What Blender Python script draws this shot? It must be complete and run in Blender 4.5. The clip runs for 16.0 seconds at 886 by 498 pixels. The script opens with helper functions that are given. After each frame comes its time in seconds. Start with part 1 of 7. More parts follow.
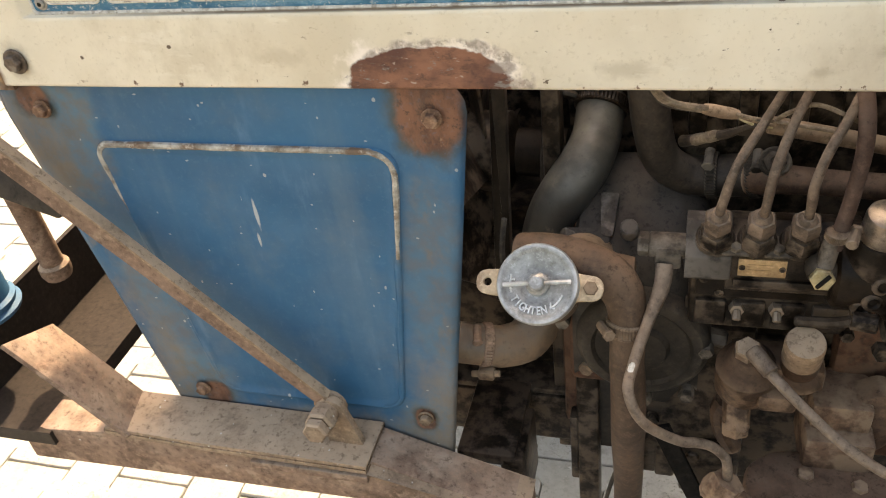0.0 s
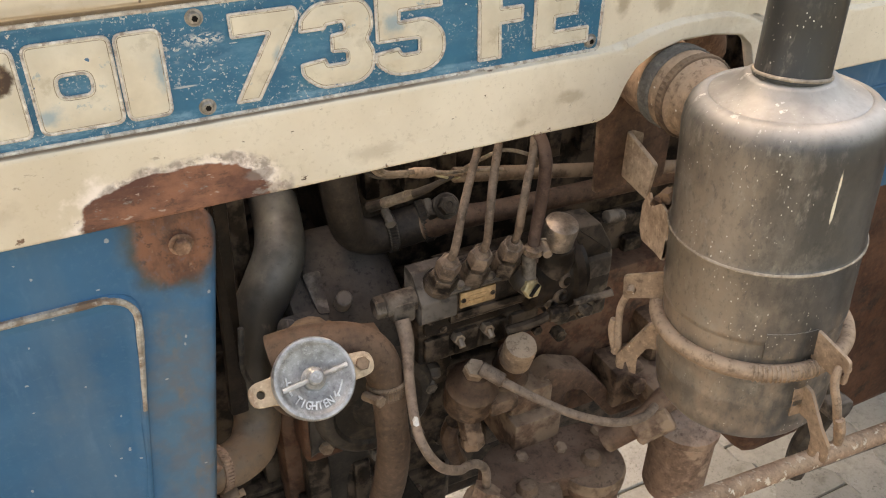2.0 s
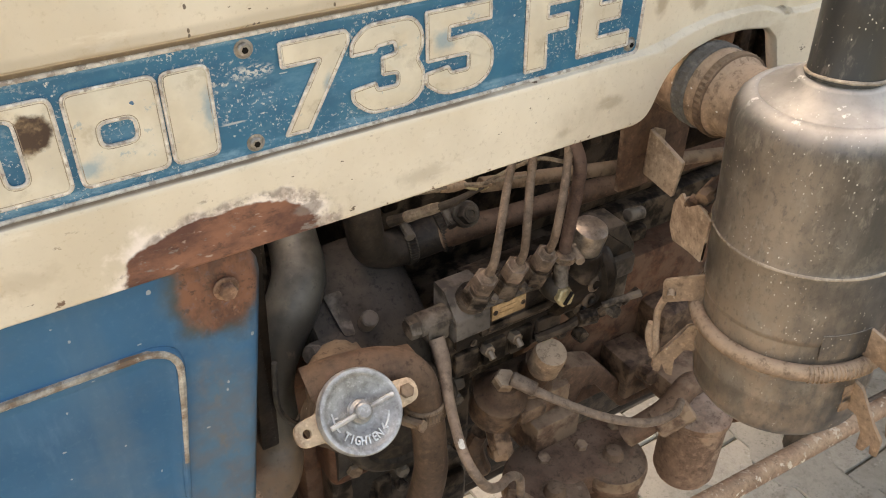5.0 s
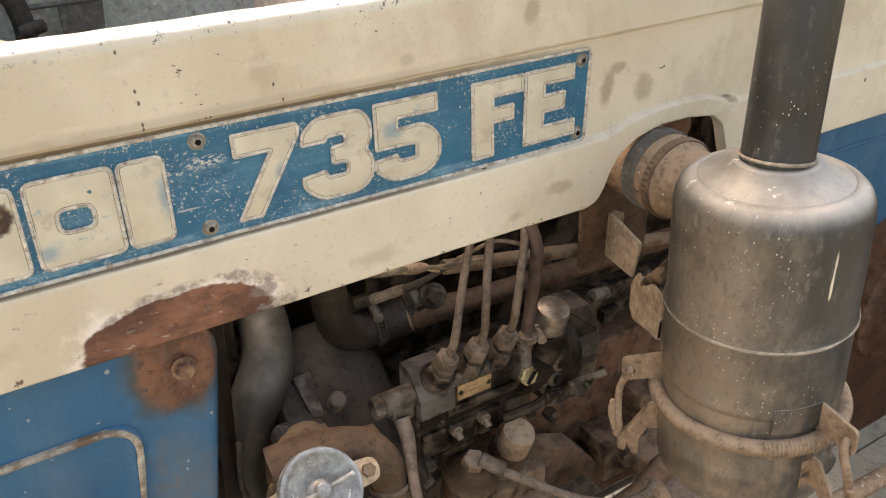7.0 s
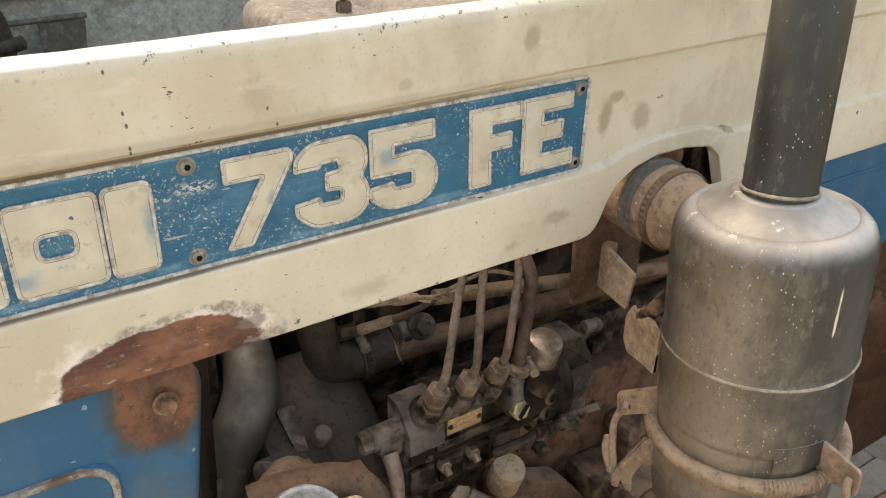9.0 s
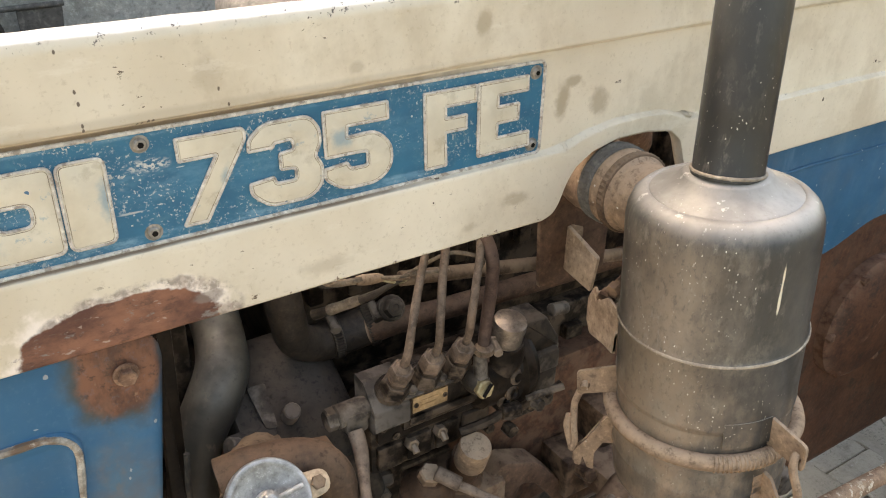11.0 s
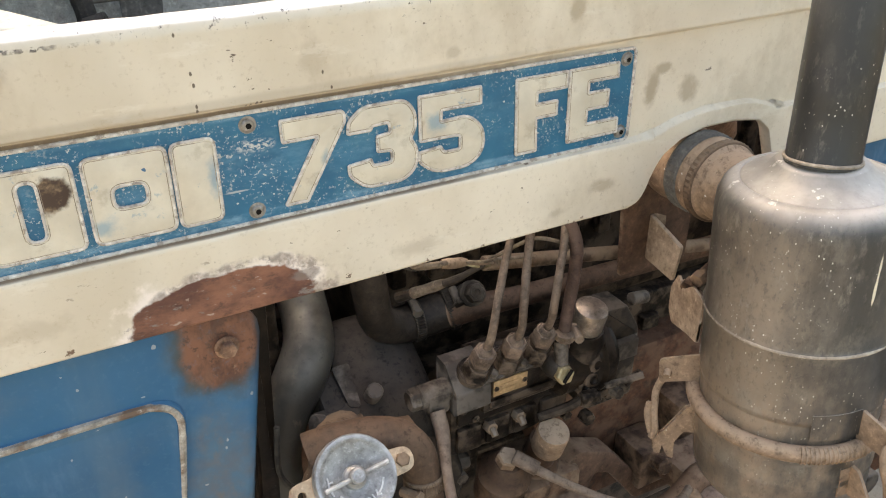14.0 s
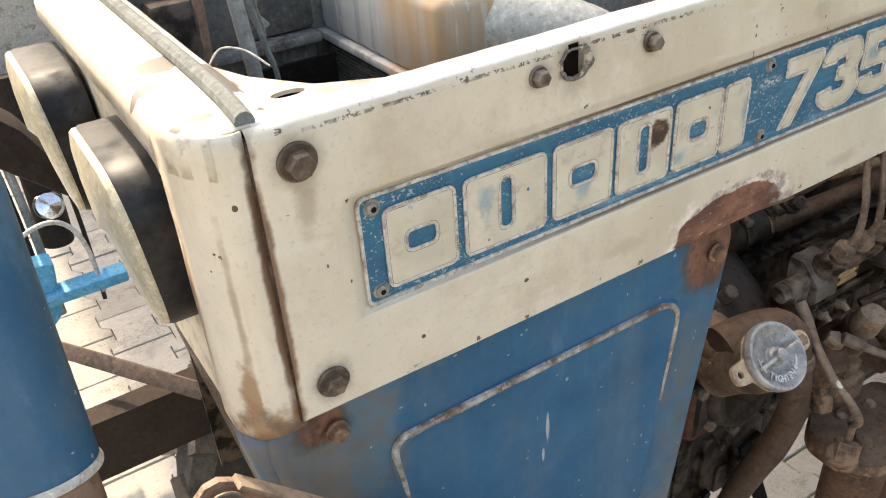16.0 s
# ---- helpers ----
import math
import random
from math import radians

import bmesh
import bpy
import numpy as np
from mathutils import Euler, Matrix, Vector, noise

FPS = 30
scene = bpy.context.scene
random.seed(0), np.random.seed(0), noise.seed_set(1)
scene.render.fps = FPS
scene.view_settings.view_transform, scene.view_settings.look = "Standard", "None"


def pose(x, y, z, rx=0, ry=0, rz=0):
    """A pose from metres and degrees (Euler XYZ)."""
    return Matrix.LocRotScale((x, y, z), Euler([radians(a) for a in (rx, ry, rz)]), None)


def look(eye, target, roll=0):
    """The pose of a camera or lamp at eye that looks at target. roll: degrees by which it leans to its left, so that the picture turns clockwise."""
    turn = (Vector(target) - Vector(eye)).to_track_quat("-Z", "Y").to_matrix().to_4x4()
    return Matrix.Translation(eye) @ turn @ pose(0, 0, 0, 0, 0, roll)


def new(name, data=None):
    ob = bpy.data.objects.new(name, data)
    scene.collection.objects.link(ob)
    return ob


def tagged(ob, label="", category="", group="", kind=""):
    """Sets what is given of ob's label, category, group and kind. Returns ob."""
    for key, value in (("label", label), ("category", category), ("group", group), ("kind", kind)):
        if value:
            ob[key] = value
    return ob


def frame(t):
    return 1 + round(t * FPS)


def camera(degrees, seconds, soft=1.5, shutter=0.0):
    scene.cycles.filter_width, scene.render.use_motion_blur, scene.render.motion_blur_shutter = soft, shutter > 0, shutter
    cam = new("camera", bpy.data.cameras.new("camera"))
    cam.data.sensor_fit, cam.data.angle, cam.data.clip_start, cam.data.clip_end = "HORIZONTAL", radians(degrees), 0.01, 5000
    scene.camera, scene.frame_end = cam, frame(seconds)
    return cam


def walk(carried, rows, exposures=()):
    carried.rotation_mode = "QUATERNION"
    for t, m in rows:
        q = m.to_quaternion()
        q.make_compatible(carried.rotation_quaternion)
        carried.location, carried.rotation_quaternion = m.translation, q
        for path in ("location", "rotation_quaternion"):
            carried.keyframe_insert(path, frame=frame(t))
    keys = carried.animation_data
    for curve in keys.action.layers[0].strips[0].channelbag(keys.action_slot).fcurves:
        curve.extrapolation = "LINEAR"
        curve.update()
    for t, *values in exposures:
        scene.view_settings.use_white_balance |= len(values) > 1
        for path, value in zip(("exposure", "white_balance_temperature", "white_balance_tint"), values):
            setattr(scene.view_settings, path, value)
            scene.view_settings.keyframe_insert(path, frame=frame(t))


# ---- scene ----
cam = camera(56.1, 16.0, soft=1.1)
PATH = [
    (0, (0.173, -0.619, 1.574), (-0.36, 0.906, 0.396), -8.2),
    (0.5, (0.014, -0.639, 1.603), (0.05, 0.996, 0.452), -2.4),
    (1, (-0.163, -0.659, 1.66), (0.362, 0.934, 0.571), 2.2),
    (1.5, (-0.133, -0.601, 1.645), (0.552, 0.931, 0.558), 2.5),
    (2, (-0.098, -0.583, 1.606), (0.652, 0.898, 0.491), 0.9),
    (2.5, (-0.085, -0.57, 1.592), (0.647, 0.811, 0.344), 0.7),
    (3, (-0.06, -0.541, 1.578), (0.645, 0.801, 0.273), -0.6),
    (3.5, (-0.05, -0.495, 1.57), (0.582, 0.89, 0.275), -2.6),
    (3.7, (-0.056, -0.485, 1.583), (0.547, 0.941, 0.317), -3.6),
    (5.8, (-0.198, -0.492, 1.626), (0.818, 0.838, 0.531), 2.4),
    (6, (-0.158, -0.504, 1.623), (0.836, 0.888, 0.587), 2.2),
    (6.5, (-0.124, -0.526, 1.632), (0.806, 0.922, 0.613), 0.5),
    (7, (-0.136, -0.534, 1.633), (0.784, 0.936, 0.636), -0.2),
    (7.5, (-0.14, -0.53, 1.639), (0.807, 0.944, 0.674), -0.1),
    (8, (-0.141, -0.526, 1.637), (0.819, 0.948, 0.686), 0.2),
    (8.5, (-0.14, -0.51, 1.629), (0.835, 0.957, 0.682), 0.8),
    (9, (-0.138, -0.506, 1.627), (0.848, 0.954, 0.68), 1.4),
    (11.3, (-0.113, -0.552, 1.625), (0.85, 0.915, 0.666), 1.2),
    (11.5, (-0.117, -0.551, 1.626), (0.848, 0.911, 0.661), 1.2),
    (12, (-0.128, -0.545, 1.626), (0.832, 0.919, 0.658), 1.0),
    (12.5, (-0.123, -0.544, 1.63), (0.826, 0.928, 0.665), 0.6),
    (13, (-0.133, -0.542, 1.627), (0.822, 0.926, 0.66), 0.9),
    (13.5, (-0.135, -0.55, 1.628), (0.803, 0.929, 0.663), 1.2),
    (14, (-0.143, -0.55, 1.622), (0.697, 0.986, 0.653), 0.0),
    (14.5, (-0.146, -0.544, 1.618), (0.678, 0.973, 0.608), 0.2),
    (15, (-0.165, -0.528, 1.623), (0.635, 0.975, 0.574), 0.0),
    (15.5, (-0.356, -0.482, 1.638), (0.479, 0.979, 0.559), -0.4),
    (15.8, (-0.514, -0.469, 1.67), (0.327, 1.009, 0.618), -4.2),
    (16, (-0.595, -0.435, 1.686), (0.263, 1.016, 0.607), -4.1),
]
walk(cam, [(t, look(eye, target, roll)) for t, eye, target, roll in PATH],
     ((0.0, 2.45, 9000.0, 12.0), (1.0, 2.52, 9100.0, 15.0), (2.0, 2.45, 9100.0, 15.0), (2.5, 2.72, 9050.0, 13.0), (3.0, 2.78, 9000.0, 12.0), (6.0, 2.34, 9150.0, 16.0), (7.0, 2.31, 9100.0, 15.0), (9.0, 2.33, 9000.0, 12.0), (12.5, 2.54, 8300.0, 12.0), (15.0, 2.46, 8200.0, 12.0), (15.5, 2.45, 8000.0, 12.0), (16.0, 2.16, 7900.0, 12.0)))

# ---- light ----
world = bpy.data.worlds.new("sky")
scene.world = world
world.use_nodes = True
sky = world.node_tree.nodes.new("ShaderNodeTexSky")
sky.sky_type, sky.sun_disc = "NISHITA", False
sky.sun_elevation, sky.sun_rotation = radians(50.5), radians(-2)
sky.dust_density, sky.air_density = 4.0, 1.2
world.node_tree.links.new(sky.outputs[0], world.node_tree.nodes["Background"].inputs[0])
world.node_tree.nodes["Background"].inputs[1].default_value = 0.12
sun = new("sun", bpy.data.lights.new("sun", "SUN"))
sun.data.energy, sun.data.angle, sun.data.color = 1.9, radians(1.5), (1.0, 0.94, 0.85)
sun.matrix_world = look((0, 0, 0), (0.02, -0.70, -0.85))


# ---- materials ----
class Nodes:
    """Short names for the few nodes that the materials use."""

    def __init__(self, name):
        self.mat = bpy.data.materials.new(name)
        self.mat.use_nodes = True
        self.tree = self.mat.node_tree
        self.bsdf = self.tree.nodes["Principled BSDF"]
        self.pos = self.make("ShaderNodeTexCoord").outputs["Object"]

    def make(self, kind):
        return self.tree.nodes.new(kind)

    def put(self, socket, value):
        if isinstance(value, bpy.types.NodeSocket):
            self.tree.links.new(value, socket)
        elif isinstance(value, tuple) and len(value) == 3 and socket.type == "RGBA":
            socket.default_value = (*value, 1)
        else:
            socket.default_value = value

    def noise(self, scale, detail=4.0, stretch=None, rough=0.6, offset=0.0):
        n = self.make("ShaderNodeTexNoise")
        m = self.make("ShaderNodeMapping")
        self.put(m.inputs["Vector"], self.pos)
        m.inputs["Location"].default_value = (offset, offset * 1.7, offset * 0.6)
        if stretch:
            m.inputs["Scale"].default_value = stretch
        self.put(n.inputs["Vector"], m.outputs[0])
        n.inputs["Scale"].default_value, n.inputs["Detail"].default_value = scale, detail
        n.inputs["Roughness"].default_value = rough
        return n.outputs["Fac"]

    def ramp(self, value, lo, hi, a=0.0, b=1.0):
        n = self.make("ShaderNodeMapRange")
        n.interpolation_type = "SMOOTHSTEP"
        for i, v in enumerate((value, lo, hi, a, b)):
            self.put(n.inputs[i], v)
        return n.outputs[0]

    def math(self, op, a, b=0.0):
        n = self.make("ShaderNodeMath")
        n.operation = op
        self.put(n.inputs[0], a), self.put(n.inputs[1], b)
        return n.outputs[0]

    def mix(self, fac, a, b):
        n = self.make("ShaderNodeMix")
        n.data_type = "RGBA"
        self.put(n.inputs[0], fac), self.put(n.inputs[6], a), self.put(n.inputs[7], b)
        return n.outputs[2]

    def specks(self, scale, size, keep, stretch=None, offset=0.0):
        """Sparse small dots: keep is the share of cells that hold one."""
        v = self.make("ShaderNodeTexVoronoi")
        m = self.make("ShaderNodeMapping")
        self.put(m.inputs["Vector"], self.pos)
        m.inputs["Location"].default_value = (offset, offset * 0.7, offset * 1.3)
        if stretch:
            m.inputs["Scale"].default_value = stretch
        self.put(v.inputs["Vector"], m.outputs[0])
        v.inputs["Scale"].default_value = scale
        sep = self.make("ShaderNodeSeparateColor")
        self.put(sep.inputs[0], v.outputs["Color"])
        wobble = self.math("MULTIPLY", self.noise(scale * 3, 3), size)
        return self.math("MULTIPLY", self.math("LESS_THAN", v.outputs["Distance"], wobble),
                         self.math("LESS_THAN", sep.outputs[0], keep))

    def blotch(self, centre, radii, wobble=0.5, scale=40, soft=0.25, offset=0.0, detail=5.0, power=2.0):
        """A stain with a ragged edge round a place; a higher power makes it boxier."""
        sub = self.make("ShaderNodeVectorMath")
        sub.operation = "SUBTRACT"
        self.put(sub.inputs[0], self.pos)
        sub.inputs[1].default_value = centre
        div = self.make("ShaderNodeVectorMath")
        div.operation = "DIVIDE"
        self.put(div.inputs[0], sub.outputs[0])
        div.inputs[1].default_value = radii
        sep = self.make("ShaderNodeSeparateXYZ")
        self.put(sep.inputs[0], div.outputs[0])
        total = 0.0
        for axis in range(3):
            total = self.math("ADD", total, self.math("POWER", self.math("ABSOLUTE", sep.outputs[axis]), power))
        length = self.math("POWER", total, 1.0 / power)
        n = self.math("MULTIPLY", self.math("SUBTRACT", self.noise(scale, detail, offset=offset), 0.5), wobble * 2)
        return self.ramp(self.math("ADD", length, n), 1.0, 1.0 - soft)

    def upward(self, lo=0.1, hi=0.9):
        g = self.make("ShaderNodeNewGeometry")
        s = self.make("ShaderNodeSeparateXYZ")
        self.put(s.inputs[0], g.outputs["Normal"])
        return self.ramp(s.outputs[2], lo, hi)

    def edges(self, lo=0.52, hi=0.6):
        g = self.make("ShaderNodeNewGeometry")
        return self.ramp(g.outputs["Pointiness"], lo, hi)

    def done(self, color, rough, metal=0.0, bump=None, strength=0.2, distance=0.002, spec=0.5):
        self.put(self.bsdf.inputs["Base Color"], color)
        self.put(self.bsdf.inputs["Roughness"], rough)
        self.put(self.bsdf.inputs["Metallic"], metal)
        self.bsdf.inputs["Specular IOR Level"].default_value = spec
        if bump is not None:
            b = self.make("ShaderNodeBump")
            b.inputs["Strength"].default_value, b.inputs["Distance"].default_value = strength, distance
            self.put(b.inputs["Height"], bump)
            self.put(self.bsdf.inputs["Normal"], b.outputs[0])
        return self.mat


def worn(name, a, b, scale=10, rough=0.6, metal=0.0, third=None, third_at=(0.55, 0.65), third_scale=25, dust=None, dust_at=(0.25, 0.75),
         flecks=None, bump_scale=150, strength=0.25, distance=0.001, stretch=None, spec=0.26, edge=None):
    n = Nodes(name)
    col = n.mix(n.ramp(n.noise(scale, 5, stretch), 0.32, 0.68), a, b)
    r = rough
    if third:
        col = n.mix(n.ramp(n.noise(third_scale, 6, offset=3.1), *third_at), col, third)
    if dust:
        film = n.math("MULTIPLY", n.upward(-0.2, 0.9), n.ramp(n.noise(18, 6, offset=1.3), *dust_at))
        col = n.mix(film, col, dust)
        r = n.ramp(film, 0.0, 0.6, rough, 0.92)
    fine = n.noise(125, 7, offset=2.2, rough=0.75)
    smear = n.noise(48, 6, offset=7.2, rough=0.65)
    col = n.mix(n.ramp(smear, 0.44, 0.80, 0, 0.34), col, tuple(0.5 * v for v in a))
    col = n.mix(n.ramp(smear, 0.48, 0.22, 0, 0.34), col, tuple(min(0.9, 1.5 * v) for v in b))
    col = n.mix(n.ramp(fine, 0.51, 0.66, 0, 0.58), col, tuple(0.45 * v for v in a))
    col = n.mix(n.ramp(fine, 0.49, 0.35, 0, 0.5), col, tuple(min(0.9, 1.6 * v) for v in b))
    if edge:
        rub = n.math("MULTIPLY", n.edges(0.53, 0.60), n.ramp(n.noise(40, 5, offset=4.6), 0.40, 0.60))
        col = n.mix(n.math("MULTIPLY", rub, 0.95), col, edge)
    if flecks:
        col = n.mix(n.specks(flecks[1], flecks[2], flecks[3]), col, flecks[0])
    grain = n.math("ADD", n.noise(bump_scale, 5), n.math("MULTIPLY", n.noise(bump_scale * 0.2, 4), 0.8))
    return n.done(col, r, metal, grain, strength, distance, spec)


DUST = (0.25, 0.175, 0.115)


def cream_paint():
    n = Nodes("cream_paint")
    col = n.mix(n.ramp(n.noise(7, 5), 0.3, 0.7), (0.72, 0.635, 0.50), (0.62, 0.535, 0.41))
    col = n.mix(n.ramp(n.noise(3.2, 4, (1, 1, 0.35), offset=4.0), 0.55, 0.75, 0, 0.5), col, (0.44, 0.355, 0.235))
    col = n.mix(n.ramp(n.noise(30, 5, (0.8, 1, 1.2), offset=8.0), 0.66, 0.74, 0, 0.35), col, (0.38, 0.28, 0.17))
    # greasy finger marks and smears
    for i, (x, z, rx, rz, s) in enumerate(((0.372, 1.388, 0.011, 0.022, 0.7), (0.385, 1.402, 0.014, 0.006, 0.65), (0.418, 1.377, 0.016, 0.02, 0.6), (0.276, 1.467, 0.012, 0.012, 0.6),
                                           (0.163, 1.447, 0.008, 0.006, 0.4), (0.318, 1.303, 0.018, 0.010, 0.55), (0.05, 1.46, 0.012, 0.03, 0.35), (0.13, 1.288, 0.030, 0.010, 0.35),
                                           (-0.16, 1.30, 0.03, 0.012, 0.3), (-0.438, 1.435, 0.010, 0.034, 0.55), (0.27, 1.286, 0.014, 0.006, 0.4))):
        m = n.math("MULTIPLY", n.blotch((x, 0, z), (rx, 0.1, rz), 0.85, 55, 0.7, i * 2.3), s)
        col = n.mix(m, col, (0.30, 0.225, 0.14))
    col = n.mix(n.ramp(n.noise(11, 6, (1, 1, 0.7), offset=2.7, rough=0.7), 0.48, 0.68, 0, 0.46), col, (0.45, 0.36, 0.245))
    col = n.mix(n.ramp(n.noise(26, 6, (0.5, 1, 1.6), offset=6.2, rough=0.7), 0.58, 0.68, 0, 0.35), col, (0.74, 0.68, 0.57))
    # dirt rings round the bolts
    for x, z, r in ((-0.439, 1.469, 0.023), (-0.440, 1.297, 0.022), (-0.258, 1.475, 0.014), (-0.152, 1.475, 0.013), (-0.226, 1.477, 0.026)):
        col = n.mix(n.math("MULTIPLY", n.blotch((x, 0, z), (r, 0.1, r * 1.15), 0.5, 60, 0.8, x * 9), 0.65), col, (0.24, 0.165, 0.10))
    # dirt caught in the folds of the sheet, with their shade painted in
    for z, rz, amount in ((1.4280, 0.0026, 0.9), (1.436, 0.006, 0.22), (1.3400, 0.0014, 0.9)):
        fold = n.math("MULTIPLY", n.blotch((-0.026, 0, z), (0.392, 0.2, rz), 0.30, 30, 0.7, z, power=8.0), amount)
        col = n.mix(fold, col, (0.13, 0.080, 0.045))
    grit = n.noise(240, 6, offset=4.4, rough=0.7)
    col = n.mix(n.ramp(grit, 0.55, 0.70, 0, 0.36), col, (0.38, 0.29, 0.185))
    # hairline scratches
    hair = n.math("MAXIMUM", n.specks(34, 0.055, 0.30, (0.22, 1, 2.4), 1.0), n.specks(30, 0.05, 0.22, (1.8, 1, 0.25), 6.0))
    col = n.mix(n.math("MULTIPLY", hair, 0.55), col, (0.26, 0.185, 0.11))
    # chips down to dark primer
    chip = n.math("MAXIMUM", n.specks(52, 0.20, 0.05), n.specks(34, 0.17, 0.10, (1, 1, 0.6), 5.0))
    chip = n.math("MAXIMUM", chip, n.math("MULTIPLY", n.ramp(n.noise(70, 6, (0.7, 1, 1.3), offset=8.8, rough=0.7), 0.665, 0.675), n.ramp(n.noise(8, 3, offset=1.9), 0.5, 0.56)))
    col = n.mix(chip, col, (0.10, 0.062, 0.038))
    # top edge painted white as if sunlit, chipped to bare metal
    sunlit_edge = n.math("MULTIPLY", n.blotch((-0.10, 0, 1.4962), (0.42, 0.3, 0.0046), 0.25, 45, 0.4, 3.7, power=8.0), 0.9)
    col = n.mix(sunlit_edge, col, (0.84, 0.82, 0.77))
    nick = n.math("MULTIPLY", n.blotch((0.1, 0, 1.4905), (0.62, 0.03, 0.0055), 0.5, 60, 0.3, 7.7, power=8.0), n.ramp(n.noise(150, 6, offset=5.1, rough=0.7), 0.61, 0.65))
    col = n.mix(nick, col, (0.11, 0.085, 0.07))
    crack = n.math("MULTIPLY", n.blotch((-0.27, 0, 1.4872), (0.20, 0.012, 0.0017), 0.5, 120, 0.4, 7.7, power=8.0), n.ramp(n.noise(170, 6, offset=2.1, rough=0.7), 0.48, 0.54))
    col = n.mix(crack, col, (0.10, 0.075, 0.06))
    foot = n.math("MULTIPLY", n.blotch((0.1, 0, 1.2735), (0.60, 0.3, 0.006), 0.5, 60, 0.3, 2.7, power=8.0), n.ramp(n.noise(75, 5, offset=3.1), 0.63, 0.66))
    col = n.mix(foot, col, (0.15, 0.085, 0.05))
    # bare rusted patch with a flaking pale rim over the fastening of the lower panel
    rim = n.blotch((-0.030, 0, 1.265), (0.090, 0.2, 0.053), 0.34, 46, 0.16, power=2.7, detail=7.0)
    col = n.mix(n.math("MULTIPLY", rim, n.ramp(n.noise(24, 5, offset=9.3), 0.36, 0.52)), col, (0.80, 0.70, 0.61))
    rust = n.blotch((-0.033, 0, 1.262), (0.074, 0.2, 0.047), 0.12, 60, 0.05, 0.4, power=2.7, detail=7.0)
    red = n.mix(n.ramp(n.noise(38, 6, (0.8, 1, 1.3)), 0.35, 0.65), (0.105, 0.042, 0.027), (0.255, 0.110, 0.062))
    red = n.mix(n.ramp(n.noise(95, 6, (0.7, 1, 1.2), offset=4.0, rough=0.75), 0.52, 0.66, 0, 0.6), red, (0.055, 0.026, 0.019))
    red = n.mix(n.ramp(n.noise(62, 6, (0.6, 1, 1.6), offset=8.3, rough=0.75), 0.58, 0.64, 0, 0.8), red, (0.21, 0.185, 0.16))
    red = n.mix(n.ramp(n.noise(30, 5, (0.6, 1, 1.5), offset=7.0), 0.60, 0.70, 0, 0.7), red, (0.27, 0.135, 0.075))
    red = n.mix(n.ramp(n.noise(130, 5, (0.6, 1, 1.4), offset=2.0), 0.64, 0.68, 0, 0.75), red, (0.40, 0.30, 0.24))
    col = n.mix(rust, col, red)
    flake = n.math("MULTIPLY", n.math("SUBTRACT", n.blotch((-0.022, 0, 1.264), (0.082, 0.2, 0.052), 0.16, 50, 0.08, 0.4, power=2.7, detail=7.0), rust), n.ramp(n.noise(34, 6, offset=5.9, rough=0.7), 0.44, 0.54, 0, 0.85))
    col = n.mix(flake, col, n.mix(n.ramp(n.noise(120, 5, offset=1.0), 0.45, 0.55), (0.24, 0.19, 0.155), (0.42, 0.33, 0.27)))
    # grey primer crescent beside the rust
    prim = n.math("MULTIPLY", n.blotch((0.030, 0, 1.290), (0.014, 0.2, 0.007), 0.8, 70, 0.4, 2.0), 0.7)
    col = n.mix(prim, col, (0.22, 0.17, 0.14))
    # paint worn through to grey primer on the header's top
    for i, (x, y, rx, ry) in enumerate(((-0.470, 0.138, 0.018, 0.016), (-0.494, 0.103, 0.012, 0.007), (-0.488, 0.028, 0.016, 0.006), (-0.449, 0.090, 0.014, 0.034), (-0.405, 0.022, 0.050, 0.007))):
        bare = n.math("MULTIPLY", n.blotch((x, y, 1.494), (rx, ry, 0.04), 0.45, 70, 0.10, i * 3.3, detail=7.0), 0.9)
        col = n.mix(bare, col, (0.115, 0.092, 0.080))
    # rust along the front seam and at the cowl's foot
    seam = n.math("MULTIPLY", n.blotch((-0.4675, 0.0, 1.38), (0.0068, 0.06, 0.14), 0.55, 60, 0.5, 6.0, power=3.0, detail=7.0), 0.95)
    col = n.mix(seam, col, (0.17, 0.085, 0.045))
    low = n.blotch((-0.487, 0.012, 1.268), (0.026, 0.06, 0.034), 0.9, 50, 0.6, 7.0)
    col = n.mix(n.math("MULTIPLY", low, 0.9), col, n.mix(n.ramp(n.noise(60, 5), 0.4, 0.6), (0.34, 0.18, 0.075), (0.14, 0.07, 0.035)))
    lip = n.math("MULTIPLY", n.blotch((-0.505, 0.056, 1.375), (0.012, 0.014, 0.13), 0.6, 60, 0.5, 2.6, detail=7.0), n.ramp(n.noise(50, 6, (1, 1, 0.4), offset=7.4), 0.40, 0.56, 0.1, 0.9))
    col = n.mix(lip, col, (0.26, 0.125, 0.055))
    drip = n.math("MULTIPLY", n.blotch((-0.489, 0.02, 1.37), (0.022, 0.08, 0.15), 0.9, 30, 0.9, 1.5), n.ramp(n.noise(55, 5, (2.4, 1, 0.30), offset=3.6), 0.50, 0.80, 0, 0.18))
    col = n.mix(drip, col, (0.24, 0.14, 0.075))
    # brown run down the rounded corner, with rust where it ends
    run = n.math("MULTIPLY", n.blotch((-0.4915, 0.006, 1.375), (0.0030, 0.03, 0.085), 0.7, 45, 0.8, 5.2, detail=7.0, power=3.0), 0.6)
    col = n.mix(run, col, (0.25, 0.16, 0.095))
    spot = n.math("MULTIPLY", n.blotch((-0.4935, 0.008, 1.303), (0.0065, 0.03, 0.028), 1.0, 70, 0.6, 3.2, detail=7.0), 0.85)
    col = n.mix(spot, col, (0.33, 0.175, 0.075))
